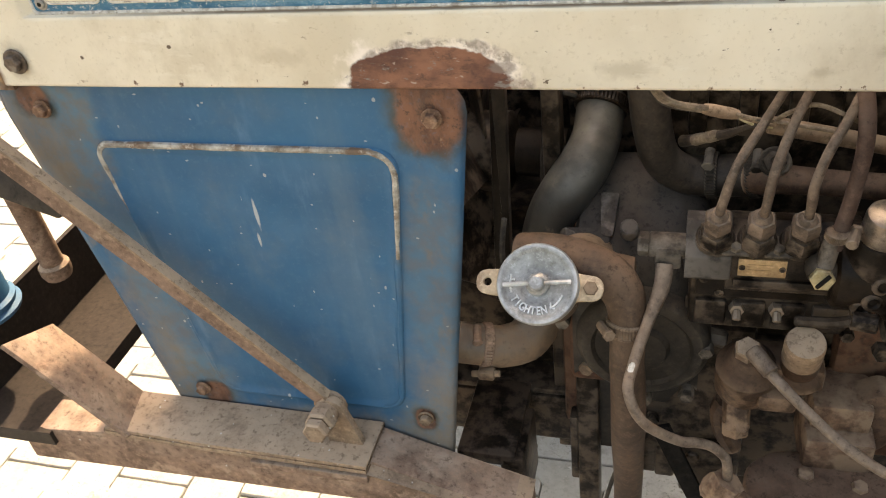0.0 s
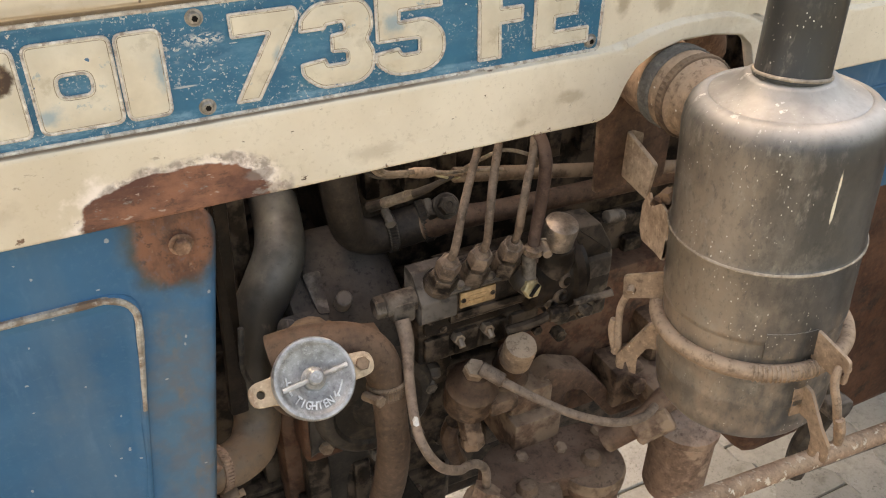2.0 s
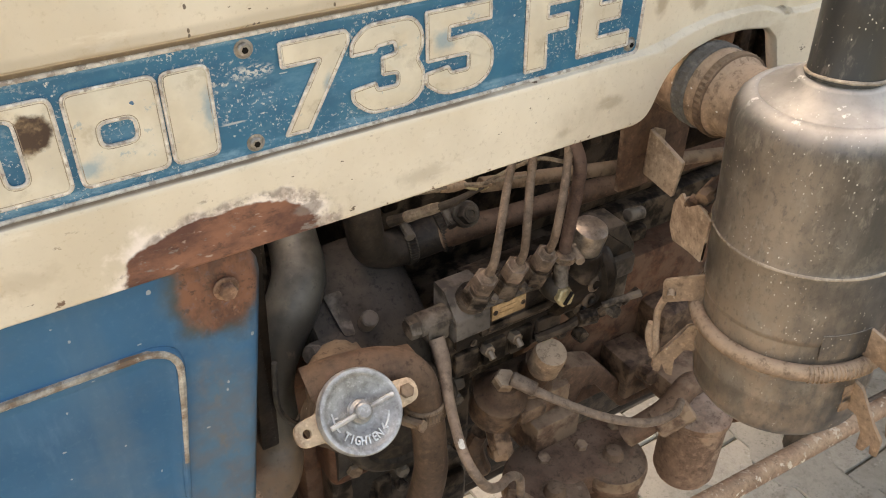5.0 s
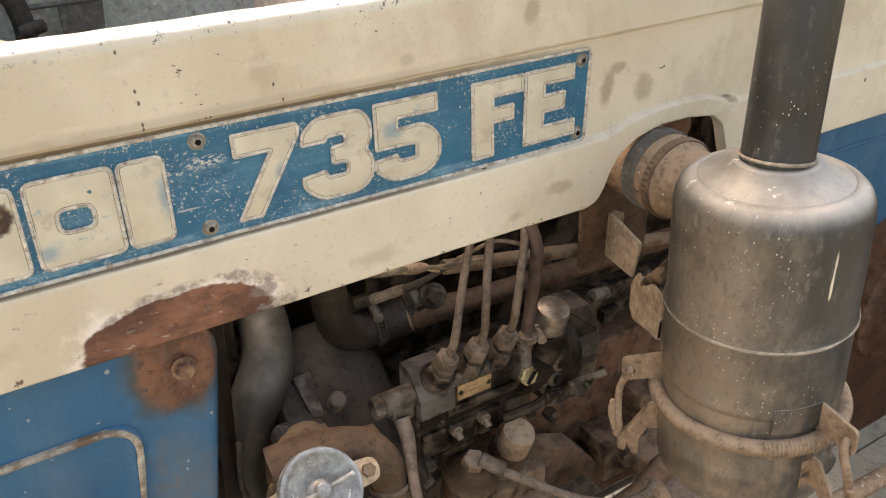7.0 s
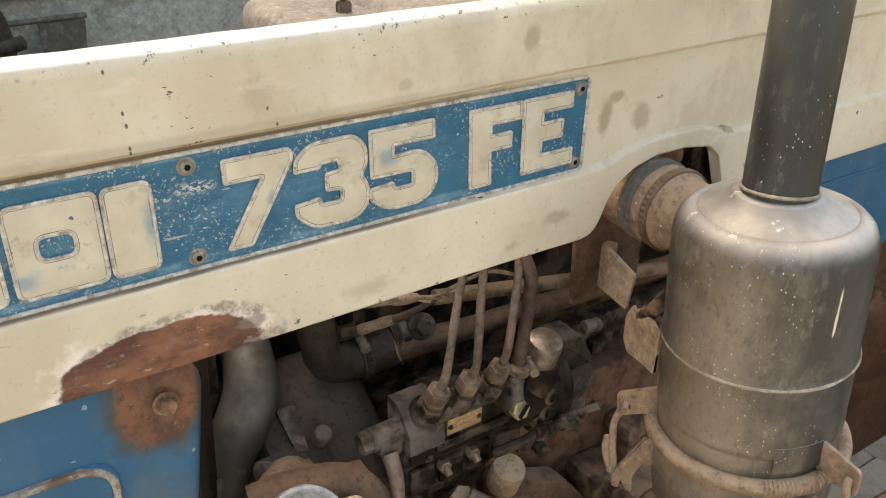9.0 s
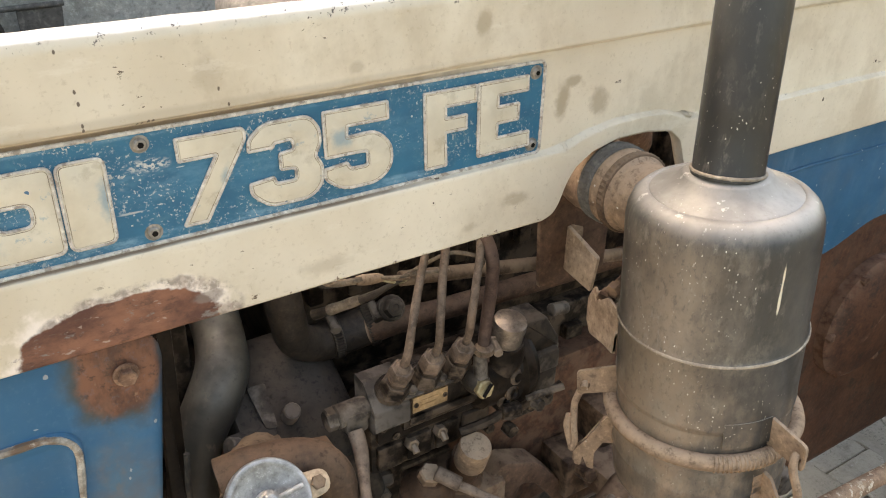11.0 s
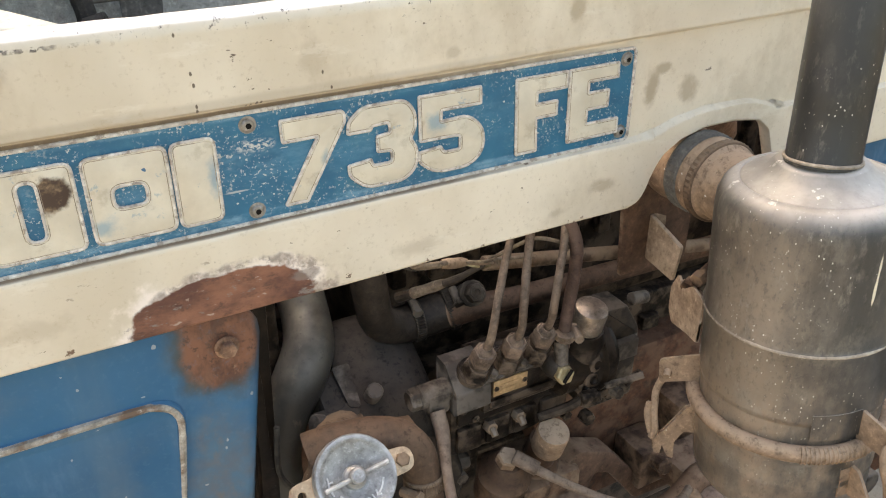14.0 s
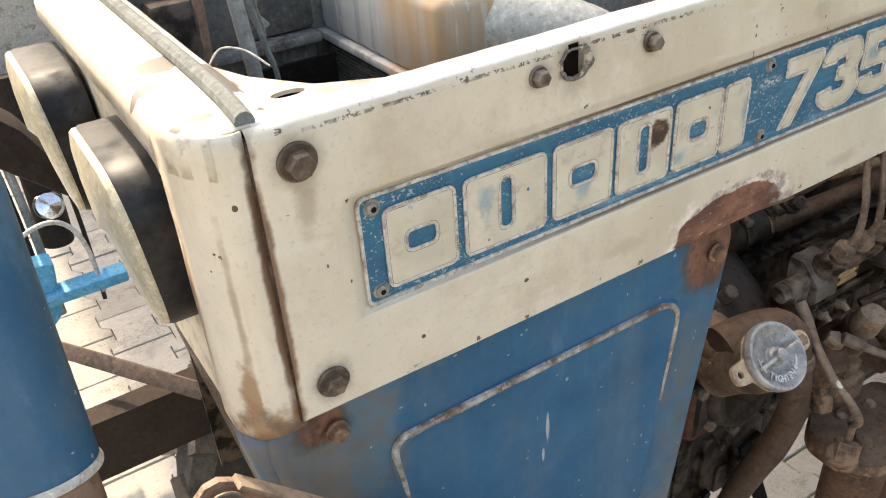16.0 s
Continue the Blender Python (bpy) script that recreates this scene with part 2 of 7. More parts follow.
    # single chips with dark metal in them
    flat = n.make("ShaderNodeMapping")
    n.put(flat.inputs["Vector"], n.pos)
    flat.inputs["Scale"].default_value = (1.0, 0.0, 0.6)
    nearest = 1.0
    for x, z in ((-0.041, 1.486), (-0.034, 1.460), (-0.033, 1.452), (-0.033, 1.4375), (-0.033, 1.434), (0.001, 1.4315), (0.004, 1.432), (0.008, 1.433), (0.011, 1.4332), (0.057, 1.448), (0.063, 1.436), (-0.43, 1.39), (-0.415, 1.372)):
        gap = n.make("ShaderNodeVectorMath")
        gap.operation = "DISTANCE"
        n.put(gap.inputs[0], flat.outputs[0])
        gap.inputs[1].default_value = (x, 0, z * 0.6)
        nearest = n.math("MINIMUM", nearest, gap.outputs["Value"])
    ragged = n.math("ADD", nearest, n.math("MULTIPLY", grit, 0.0016))
    col = n.mix(n.ramp(ragged, 0.0019, 0.0015, 0, 0.9), col, (0.075, 0.045, 0.028))
    bare = n.math("MULTIPLY", n.edges(0.54, 0.60), n.ramp(n.noise(60, 4), 0.50, 0.6))
    col = n.mix(n.math("MULTIPLY", bare, 0.45), col, (0.22, 0.175, 0.14))
    rough = n.ramp(rust, 0, 1, 0.40, 0.85)
    h = n.math("ADD", n.math("MULTIPLY", n.noise(14, 3), 0.8), n.math("MULTIPLY", n.noise(110, 6, rough=0.7), n.ramp(rust, 0, 1, 0.06, 2.0)))
    h = n.math("SUBTRACT", h, n.math("MULTIPLY", rust, 0.6))
    h = n.math("SUBTRACT", h, n.math("MULTIPLY", chip, 0.25))
    return n.done(col, rough, 0, h, 0.4, 0.0025)


def blue_paint(name, rusted=True):
    n = Nodes(name)
    col = n.mix(n.ramp(n.noise(6, 5), 0.3, 0.7), (0.013, 0.082, 0.160), (0.024, 0.115, 0.210))
    col = n.mix(n.ramp(n.noise(20, 6, (1.5, 1, 0.4), offset=2.0), 0.55, 0.75, 0, 0.5), col, (0.11, 0.20, 0.30))
    if rusted:
        # faded and dusty towards the rim of the sheet
        for i, (x, z, rx, rz, s) in enumerate(((-0.44, 1.22, 0.075, 0.10, 0.85), (-0.40, 0.98, 0.05, 0.17, 0.6), (-0.055, 1.02, 0.045, 0.26, 0.55), (-0.25, 0.79, 0.24, 0.055, 0.8), (-0.09, 0.82, 0.06, 0.08, 0.75), (-0.39, 0.84, 0.06, 0.09, 0.85))):
            m = n.math("MULTIPLY", n.blotch((x, 0, z), (rx, 0.2, rz), 0.75, 16, 0.6, i * 1.9), s)
            col = n.mix(m, col, n.mix(n.ramp(n.noise(45, 5), 0.35, 0.65), (0.145, 0.130, 0.105), (0.085, 0.155, 0.20)))
        for i, (x, z, rx, rz, s) in enumerate(((-0.25, 0.800, 0.30, 0.050, 0.85), (-0.075, 0.86, 0.045, 0.13, 0.6), (-0.425, 0.90, 0.045, 0.16, 0.6), (-0.470, 1.20, 0.050, 0.085, 0.85))):
            m = n.math("MULTIPLY", n.blotch((x, 0, z), (rx, 0.2, rz), 0.6, 24, 0.7, 2.2 + i * 1.3, detail=7.0, power=3.0), n.ramp(n.noise(38, 6, (1, 1, 0.6), offset=i * 2.0, rough=0.7), 0.30, 0.62, 0.25 * s, s))
            col = n.mix(m, col, (0.205, 0.160, 0.118))
        # rusted corners
        for i, (x, z, rx, rz) in enumerate(((-0.040, 1.246, 0.036, 0.052), (-0.452, 1.25, 0.022, 0.02), (-0.37, 0.845, 0.022, 0.022), (-0.095, 0.84, 0.014, 0.02))):
            halo = n.blotch((x, 0, z), (rx * 1.28, 0.2, rz * 1.22), 0.35, 40, 0.35, i * 3.0, detail=7.0, power=2.6)
            col = n.mix(n.math("MULTIPLY", halo, 0.85), col, (0.060, 0.062, 0.050))
            core = n.blotch((x, 0, z), (rx, 0.2, rz), 0.26, 45, 0.30, i * 3.0, detail=7.0, power=2.6)
            burnt = n.mix(n.ramp(n.noise(42, 6, (1, 1, 0.55), rough=0.7), 0.36, 0.64), (0.092, 0.040, 0.025), (0.205, 0.090, 0.051))
            burnt = n.mix(n.ramp(n.noise(120, 6, offset=2.5, rough=0.7), 0.54, 0.66, 0, 0.8), burnt, (0.060, 0.030, 0.020))
            burnt = n.mix(n.ramp(n.noise(90, 5, (1, 1, 0.5), offset=5.5), 0.62, 0.70, 0, 0.5), burnt, (0.36, 0.22, 0.14))
            col = n.mix(core, col, burnt)
        # runs of spilled white paint
        for x, z, rx, rz in ((-0.238, 1.125, 0.0026, 0.022), (-0.243, 1.092, 0.0020, 0.010)):
            col = n.mix(n.math("MULTIPLY", n.blotch((x, 0, z), (rx, 0.2, rz), 0.4, 60, 0.4, x), 0.75), col, (0.48, 0.47, 0.43))
    col = n.mix(n.ramp(n.noise(13, 6, offset=3.9, rough=0.65), 0.48, 0.72, 0, 0.2), col, (0.15, 0.145, 0.125))
    if rusted:
        # grime runs and rust freckles along the rear and lower rims
        for i, (x, z, rx, rz) in enumerate(((-0.055, 1.00, 0.022, 0.30), (-0.25, 0.785, 0.25, 0.028), (-0.455, 1.10, 0.022, 0.20))):
            m = n.math("MULTIPLY", n.blotch((x, 0, z), (rx, 0.2, rz), 0.9, 30, 0.8, i * 2.7, detail=7.0), n.ramp(n.noise(70, 6, (1, 1, 0.5), offset=i), 0.46, 0.64, 0, 0.5))
            col = n.mix(m, col, (0.16, 0.125, 0.09))
        line = n.math("MULTIPLY", n.specks(26, 0.04, 0.5, (2.6, 1, 0.22), 2.0), 0.7)
        col = n.mix(line, col, (0.42, 0.42, 0.38))
    film = n.noise(140, 6, offset=6.6, rough=0.75)
    col = n.mix(n.ramp(film, 0.52, 0.68, 0, 0.18), col, (0.11, 0.19, 0.26))
    col = n.mix(n.ramp(n.noise(5, 5, (2.5, 1, 0.35), offset=9.0), 0.5, 0.75, 0, 0.28), col, (0.14, 0.19, 0.215))
    tick = n.math("MAXIMUM", n.specks(60, 0.13, 0.3, (1, 1, 0.6), 4.0), n.specks(95, 0.19, 0.22, (0.6, 1, 1.1), 8.0))
    scratch = n.math("MULTIPLY", n.math("MAXIMUM", n.specks(45, 0.15, 0.35, (1, 1, 0.8)), tick), 0.5)
    col = n.mix(scratch, col, (0.5, 0.48, 0.42))
    rough = n.ramp(n.noise(25, 4), 0.3, 0.7, 0.48, 0.7)
    return n.done(col, rough, 0, n.math("ADD", n.noise(10, 3), n.math("MULTIPLY", n.noise(180, 4), 0.12)), 0.25, 0.002, 0.32)


def plate_blue():
    n = Nodes("plate_blue")
    col = n.mix(n.ramp(n.noise(22, 5), 0.3, 0.7), (0.006, 0.098, 0.178), (0.012, 0.138, 0.230))
    col = n.mix(n.ramp(n.noise(30, 6, offset=3.3, rough=0.7), 0.52, 0.68, 0, 0.7), col, (0.035, 0.155, 0.225))
    col = n.mix(n.ramp(n.noise(90, 6, offset=1.3, rough=0.7), 0.54, 0.66, 0, 0.3), col, (0.08, 0.20, 0.25))
    pale = n.math("MULTIPLY", n.ramp(n.noise(10, 3, offset=5.0), 0.5, 0.62), n.ramp(n.noise(230, 6, rough=0.7), 0.57, 0.62, 0, 0.85))
    col = n.mix(pale, col, (0.48, 0.46, 0.40))
    for z, rz, amount in ((1.3465, 0.0045, 0.75), (1.4235, 0.0030, 0.6), (1.386, 0.020, 0.25)):
        wear = n.math("MULTIPLY", n.blotch((-0.026, 0, z), (0.38, 0.2, rz), 0.7, 45, 0.7, z * 3, detail=7.0, power=8.0), n.ramp(n.noise(60, 7, (0.4, 1, 1.2), offset=z, rough=0.75), 0.42, 0.62, 0, amount))
        col = n.mix(wear, col, (0.17, 0.33, 0.42))
    col = n.mix(n.specks(150, 0.28, 0.08), col, (0.46, 0.46, 0.42))
    hair = n.math("MAXIMUM", n.specks(60, 0.09, 0.55, (0.25, 1, 2.2), 1.0), n.specks(55, 0.08, 0.45, (1.6, 1, 0.3), 6.0))
    col = n.mix(n.math("MULTIPLY", hair, 0.8), col, (0.50, 0.49, 0.44))
    # paint flaked off in crumbs, thickest in one scuffed spot
    flake = n.math("MULTIPLY", n.ramp(n.noise(24, 5, offset=7.3, rough=0.6), 0.42, 0.60), n.ramp(n.noise(420, 5, offset=2.6, rough=0.7), 0.585, 0.615))
    scuff = n.math("MULTIPLY", n.blotch((0.006, 0, 1.4005), (0.018, 0.1, 0.0062), 0.8, 60, 0.7, 4.4), n.ramp(n.noise(330, 6, (0.8, 1, 1.3), offset=6.6, rough=0.7), 0.48, 0.53))
    rubbed = n.math("MULTIPLY", n.blotch((-0.011, 0, 1.368), (0.010, 0.1, 0.0011), 0.6, 90, 0.5, 1.1), 0.7)
    col = n.mix(n.math("MULTIPLY", n.math("MAXIMUM", n.math("MAXIMUM", flake, scuff), rubbed), 0.9), col, (0.56, 0.54, 0.48))
    return n.done(col, 0.45, 0, n.noise(200, 4), 0.2, 0.001)


def letter_cream():
    n = Nodes("letter_cream")
    col = n.mix(n.ramp(n.noise(25, 5), 0.3, 0.7), (0.66, 0.59, 0.46), (0.54, 0.47, 0.355))
    col = n.mix(n.ramp(n.noise(55, 6, offset=3.0, rough=0.7), 0.54, 0.68, 0, 0.5), col, (0.38, 0.31, 0.215))
    col = n.mix(n.ramp(n.noise(75, 6, offset=6.0, rough=0.7), 0.62, 0.68, 0, 0.6), col, (0.20, 0.30, 0.34))
    for i, (x, z, rx, rz) in enumerate(((0.058, 1.376, 0.006, 0.018), (0.150, 1.392, 0.012, 0.012), (-0.026, 1.38, 0.01, 0.02), (-0.104, 1.362, 0.014, 0.010), (-0.21, 1.37, 0.01, 0.02), (-0.30, 1.39, 0.01, 0.02))):
        col = n.mix(n.math("MULTIPLY", n.blotch((x, 0, z), (rx, 0.2, rz), 1.0, 75, 0.9, i, detail=7.0), 0.65), col, (0.14, 0.27, 0.34))
    burn = n.blotch((-0.132, 0, 1.392), (0.016, 0.2, 0.014), 0.7, 55, 0.3, 1.0)
    col = n.mix(burn, col, n.mix(n.ramp(n.noise(70, 4), 0.4, 0.6), (0.05, 0.025, 0.015), (0.30, 0.20, 0.11)))
    col = n.mix(n.specks(110, 0.3, 0.08), col, (0.05, 0.13, 0.22))
    return n.done(col, 0.5, 0, n.noise(150, 4), 0.2, 0.001)


def cleaner_steel(name, shade, dusty):
    """Worn dark steel with dust, runs and flecks of dried paint; dusty is how much of it is tan."""
    n = Nodes(name)
    col = n.mix(n.ramp(n.noise(9, 5, (1, 1, 0.5)), 0.3, 0.7), tuple(0.026 * shade * v for v in (1, 0.94, 0.86)), tuple(0.058 * shade * v for v in (1, 0.94, 0.86)))
    place = n.make("ShaderNodeSeparateXYZ")
    n.put(place.inputs[0], n.pos)
    # lit front flank and shaded rear flank painted through the dust's spread
    side_light = n.ramp(n.math("ADD", place.outputs[0], n.math("MULTIPLY", n.noise(14, 5, offset=4.2), 0.05)), 0.480, 0.380, 0.12, 1.0)
    streak = n.math("MULTIPLY", side_light, n.ramp(n.noise(16, 6, (1.6, 1.6, 0.20), offset=2.0, rough=0.65), 0.44, 0.74, 0, 0.75 * dusty))
    col = n.mix(streak, col, (0.165, 0.130, 0.095))
    # brown dust low down and on the side towards the front, whose light it also paints
    side = n.blotch((0.350, -0.17, 1.18), (0.066, 0.11, 0.26), 0.35, 18, 0.9, 3.0)
    col = n.mix(n.math("MULTIPLY", side, 0.8 * dusty), col, (0.275, 0.205, 0.143))
    foot = n.math("MULTIPLY", n.blotch((0.43, -0.16, 1.09), (0.3, 0.3, 0.115), 0.5, 22, 0.8, 8.0), n.ramp(n.noise(34, 6, (1, 1, 0.5), offset=6.0), 0.35, 0.65))
    col = n.mix(n.math("MULTIPLY", foot, 0.90 * dusty), col, (0.25, 0.175, 0.118))
    # dust on the top, paled further to paint in the sky's sheen
    top = n.math("MULTIPLY", n.upward(0.3, 0.95), n.ramp(n.noise(14, 5, rough=0.6), 0.30, 0.66, 0.50, 0.95))
    col = n.mix(n.math("MULTIPLY", top, 0.95), col, (0.50, 0.455, 0.395))
    col = n.mix(n.math("MULTIPLY", n.upward(0.5, 0.95), n.ramp(n.noise(60, 6, offset=7.0, rough=0.65), 0.63, 0.66)), col, (0.64, 0.60, 0.53))
    mott = n.noise(38, 7, (1, 1, 0.7), offset=9.1, rough=0.72)
    flank = n.math("SUBTRACT", 1.0, n.math("MULTIPLY", n.upward(0.3, 0.8), 0.75))
    col = n.mix(n.math("MULTIPLY", n.math("MULTIPLY", n.ramp(mott, 0.50, 0.66, 0, 0.6 * dusty), flank), side_light), col, (0.195, 0.163, 0.126))
    col = n.mix(n.math("MULTIPLY", n.ramp(mott, 0.48, 0.36, 0, 0.25), flank), col, tuple(0.026 * shade * v for v in (1, 0.95, 0.88)))
    haze = n.noise(200, 7, (1, 1, 0.6), offset=1.1, rough=0.75)
    col = n.mix(n.math("MULTIPLY", n.ramp(haze, 0.51, 0.66, 0, 0.45), flank), col, tuple(0.020 * shade * v for v in (1, 0.9, 0.8)))
    col = n.mix(n.math("MULTIPLY", side_light, n.ramp(n.noise(110, 6, (1, 1, 0.4), offset=5.5, rough=0.7), 0.54, 0.70, 0, 0.55)), col, (0.25, 0.215, 0.172))
    # flecks of dried paint, single and in clusters
    near = n.ramp(n.noise(13, 3, offset=2.9), 0.50, 0.62)
    dots = n.math("MAXIMUM", n.specks(110, 0.085, 0.035, (1.0, 0.8, 1.2)), n.math("MULTIPLY", n.math("MAXIMUM", n.specks(300, 0.36, 0.16, (1.3, 1.3, 0.7), 7.0), n.specks(360, 0.30, 0.14, (1, 1, 0.8), 5.0)), near))
    ticks = n.math("MAXIMUM", n.specks(170, 0.10, 0.08, (1.3, 1.3, 0.6), 3.0), n.specks(130, 0.07, 0.06, (0.5, 0.5, 1.6), 9.0))
    ticks = n.math("MAXIMUM", ticks, n.math("MULTIPLY", n.ramp(n.noise(190, 7, (1.2, 1.2, 0.7), offset=3.4, rough=0.75), 0.665, 0.68), n.ramp(n.noise(22, 4, offset=6.1), 0.50, 0.62)))
    col = n.mix(n.math("MAXIMUM", dots, ticks), col, (0.62, 0.58, 0.50))
    run = n.blotch((0.419, -0.2315, 1.287), (0.0015, 0.03, 0.026), 0.6, 90, 0.4)
    col = n.mix(run, col, (0.66, 0.58, 0.42))
    rough = n.math("MAXIMUM", n.ramp(n.noise(30, 5), 0.3, 0.7, 0.30, 0.50), n.math("MULTIPLY", n.upward(0.5, 0.95), 0.38))
    return n.done(col, rough, 0.0, n.math("ADD", n.noise(8, 3), n.math("MULTIPLY", n.noise(160, 5), 0.15)), 0.22, 0.002, 0.6)


def paving():
    n = Nodes("paving_concrete")
    info = n.make("ShaderNodeObjectInfo").outputs["Random"]
    isle = n.make("ShaderNodeNewGeometry").outputs["Random Per Island"]
    tone = n.math("FRACT", n.math("ADD", info, isle))
    col = n.mix(tone, (0.34, 0.312, 0.266), (0.46, 0.425, 0.365))
    col = n.mix(n.ramp(n.noise(5, 6), 0.4, 0.7, 0, 0.5), col, (0.30, 0.28, 0.25))
    col = n.mix(n.ramp(n.noise(16, 6, offset=2.0, rough=0.7), 0.46, 0.68, 0, 0.55), col, (0.25, 0.232, 0.195))
    col = n.mix(n.ramp(n.noise(48, 7, offset=7.0, rough=0.75), 0.52, 0.72, 0, 0.6), col, (0.19, 0.175, 0.148))
    col = n.mix(n.ramp(n.noise(140, 6, rough=0.75), 0.48, 0.74, 0, 0.45), col, (0.24, 0.225, 0.195))
    col = n.mix(n.ramp(n.noise(30, 6, offset=11.0, rough=0.7), 0.60, 0.70, 0, 0.5), col, (0.62, 0.59, 0.53))
    col = n.mix(n.ramp(n.noise(9, 7, offset=5.0, rough=0.68), 0.58, 0.70, 0, 0.7), col, (0.155, 0.145, 0.118))
    lichen = n.math("MULTIPLY", n.ramp(n.noise(6, 4, offset=8.0), 0.48, 0.6), n.ramp(n.noise(120, 6, offset=4.0, rough=0.75), 0.53, 0.62, 0, 0.75))
    col = n.mix(lichen, col, (0.12, 0.115, 0.088))
    return n.done(col, 0.9, 0, n.math("ADD", n.noise(60, 6), n.math("MULTIPLY", n.noise(280, 3), 0.4)), 0.5, 0.002, 0.2)


def tank_metal():
    n = Nodes("stained_tank_metal")
    # base colour lightened in place of the light that falls on the tank
    col = n.mix(n.ramp(n.noise(12, 5), 0.3, 0.7), (0.40, 0.42, 0.40), (0.52, 0.51, 0.46))
    col = n.mix(n.ramp(n.noise(34, 6, (1.6, 1.6, 0.14), offset=3.0), 0.48, 0.62, 0, 0.7), col, (0.24, 0.27, 0.28))
    tan = n.math("MAXIMUM", n.blotch((-0.20, 0.205, 1.45), (0.2, 0.085, 0.2), 0.35, 14, 0.5, 2.0), n.ramp(n.noise(30, 6, (1.8, 1.8, 0.12), offset=8.0), 0.58, 0.70, 0, 0.8))
    col = n.mix(n.math("MULTIPLY", tan, n.ramp(n.noise(40, 6, (1.5, 1.5, 0.2), offset=5.0), 0.30, 0.62, 0.45, 0.95)), col, (0.50, 0.32, 0.17))
    col = n.mix(n.ramp(n.noise(70, 6, (1.5, 1.5, 0.3), offset=1.0), 0.60, 0.66, 0, 0.6), col, (0.62, 0.57, 0.47))
    return n.done(col, 0.55, 0.05, n.noise(120, 5), 0.25, 0.001)


def hose_rubber():
    n = Nodes("dusty_rubber")
    col = n.mix(n.ramp(n.noise(9, 5), 0.32, 0.68), (0.028, 0.0255, 0.022), (0.052, 0.047, 0.040))
    film = n.math("MULTIPLY", n.upward(-0.1, 0.9), n.ramp(n.noise(18, 6, offset=1.3), 0.25, 0.8))
    col = n.mix(film, col, (0.215, 0.190, 0.155))
    place = n.make("ShaderNodeSeparateXYZ")
    n.put(place.inputs[0], n.pos)
    low = n.ramp(n.math("ADD", place.outputs[2], n.math("MULTIPLY", n.noise(30, 6, offset=5.0), 0.07)), 0.985, 0.925)
    col = n.mix(n.math("MULTIPLY", low, n.ramp(n.noise(45, 6, offset=2.0, rough=0.7), 0.30, 0.62, 0.5, 1.0)), col, (0.205, 0.128, 0.078))
    col = n.mix(n.ramp(n.noise(120, 6, offset=7.0, rough=0.7), 0.56, 0.68, 0, 0.4), col, (0.018, 0.015, 0.012))
    col = n.mix(n.ramp(n.noise(70, 6, (1, 1, 0.5), offset=3.0, rough=0.7), 0.60, 0.70, 0, 0.5), col, (0.16, 0.13, 0.10))
    return n.done(col, n.ramp(n.noise(25, 4), 0.3, 0.7, 0.36, 0.58), 0, n.math("ADD", n.noise(150, 5), n.math("MULTIPLY", n.noise(26, 4), 1.4)), 0.2, 0.0015, 0.4)


CREAM, BLUE, BLUE_PLAIN = cream_paint(), blue_paint("blue_paint"), blue_paint("blue_paint_plain", False)
PLATE, LETTER, PAVING = plate_blue(), letter_cream(), paving()
CLEANER, STACK = cleaner_steel("cleaner_steel", 0.72, 0.95), cleaner_steel("pipe_steel", 0.45, 0.30)
RUST = worn("rusted_iron", (0.125, 0.074, 0.049), (0.235, 0.145, 0.100), 14, 0.85, 0, (0.32, 0.215, 0.150), dust=(0.40, 0.295, 0.220), flecks=((0.5, 0.45, 0.38), 80, 0.22, 0.06), strength=0.4)
# grimy iron, blacker than its own tone to stand for the bay's shade
GRIMY_SHADE = worn("grimy_shaded_iron", (0.005, 0.0035, 0.0026), (0.014, 0.0095, 0.0065), 22, 0.38, 0.1, (0.030, 0.019, 0.012), third_at=(0.42, 0.80), dust=(0.046, 0.031, 0.021), dust_at=(0.40, 0.9), strength=0.5, spec=0.14, edge=(0.13, 0.095, 0.07))
DUSTY = worn("dust_covered_iron", (0.012, 0.009, 0.0065), (0.034, 0.025, 0.018), 16, 0.6, 0, (0.060, 0.042, 0.029), dust=(0.084, 0.062, 0.045), dust_at=(0.25, 0.75), strength=0.35, edge=(0.17, 0.135, 0.105))
GREYCAST = worn("grey_dusted_casting", (0.018, 0.0145, 0.0118), (0.035, 0.0285, 0.0235), 12, 0.6, 0, (0.048, 0.039, 0.032), third_at=(0.42, 0.80), dust=(0.076, 0.061, 0.050), dust_at=(0.15, 0.6), strength=0.25, edge=(0.18, 0.15, 0.125))
MUDDY = worn("oily_brown_dirt", (0.026, 0.013, 0.0075), (0.062, 0.033, 0.020), 18, 0.5, 0, (0.020, 0.010, 0.006), dust=(0.135, 0.080, 0.051), dust_at=(0.3, 0.75), strength=0.4, edge=(0.24, 0.15, 0.095))
CAKED = worn("caked_mud", (0.070, 0.040, 0.025), (0.135, 0.082, 0.052), 16, 0.8, 0, (0.36, 0.27, 0.19), third_scale=34, third_at=(0.60, 0.68), dust=(0.19, 0.125, 0.082), dust_at=(0.2, 0.65), strength=0.5, edge=(0.30, 0.21, 0.14))
EARTHY = worn("earth_coloured_iron", (0.060, 0.036, 0.023), (0.125, 0.078, 0.050), 16, 0.75, 0, (0.06, 0.036, 0.023), dust=DUST, dust_at=(0.15, 0.6), flecks=((0.55, 0.5, 0.42), 110, 0.22, 0.05), strength=0.35, edge=(0.26, 0.18, 0.12))
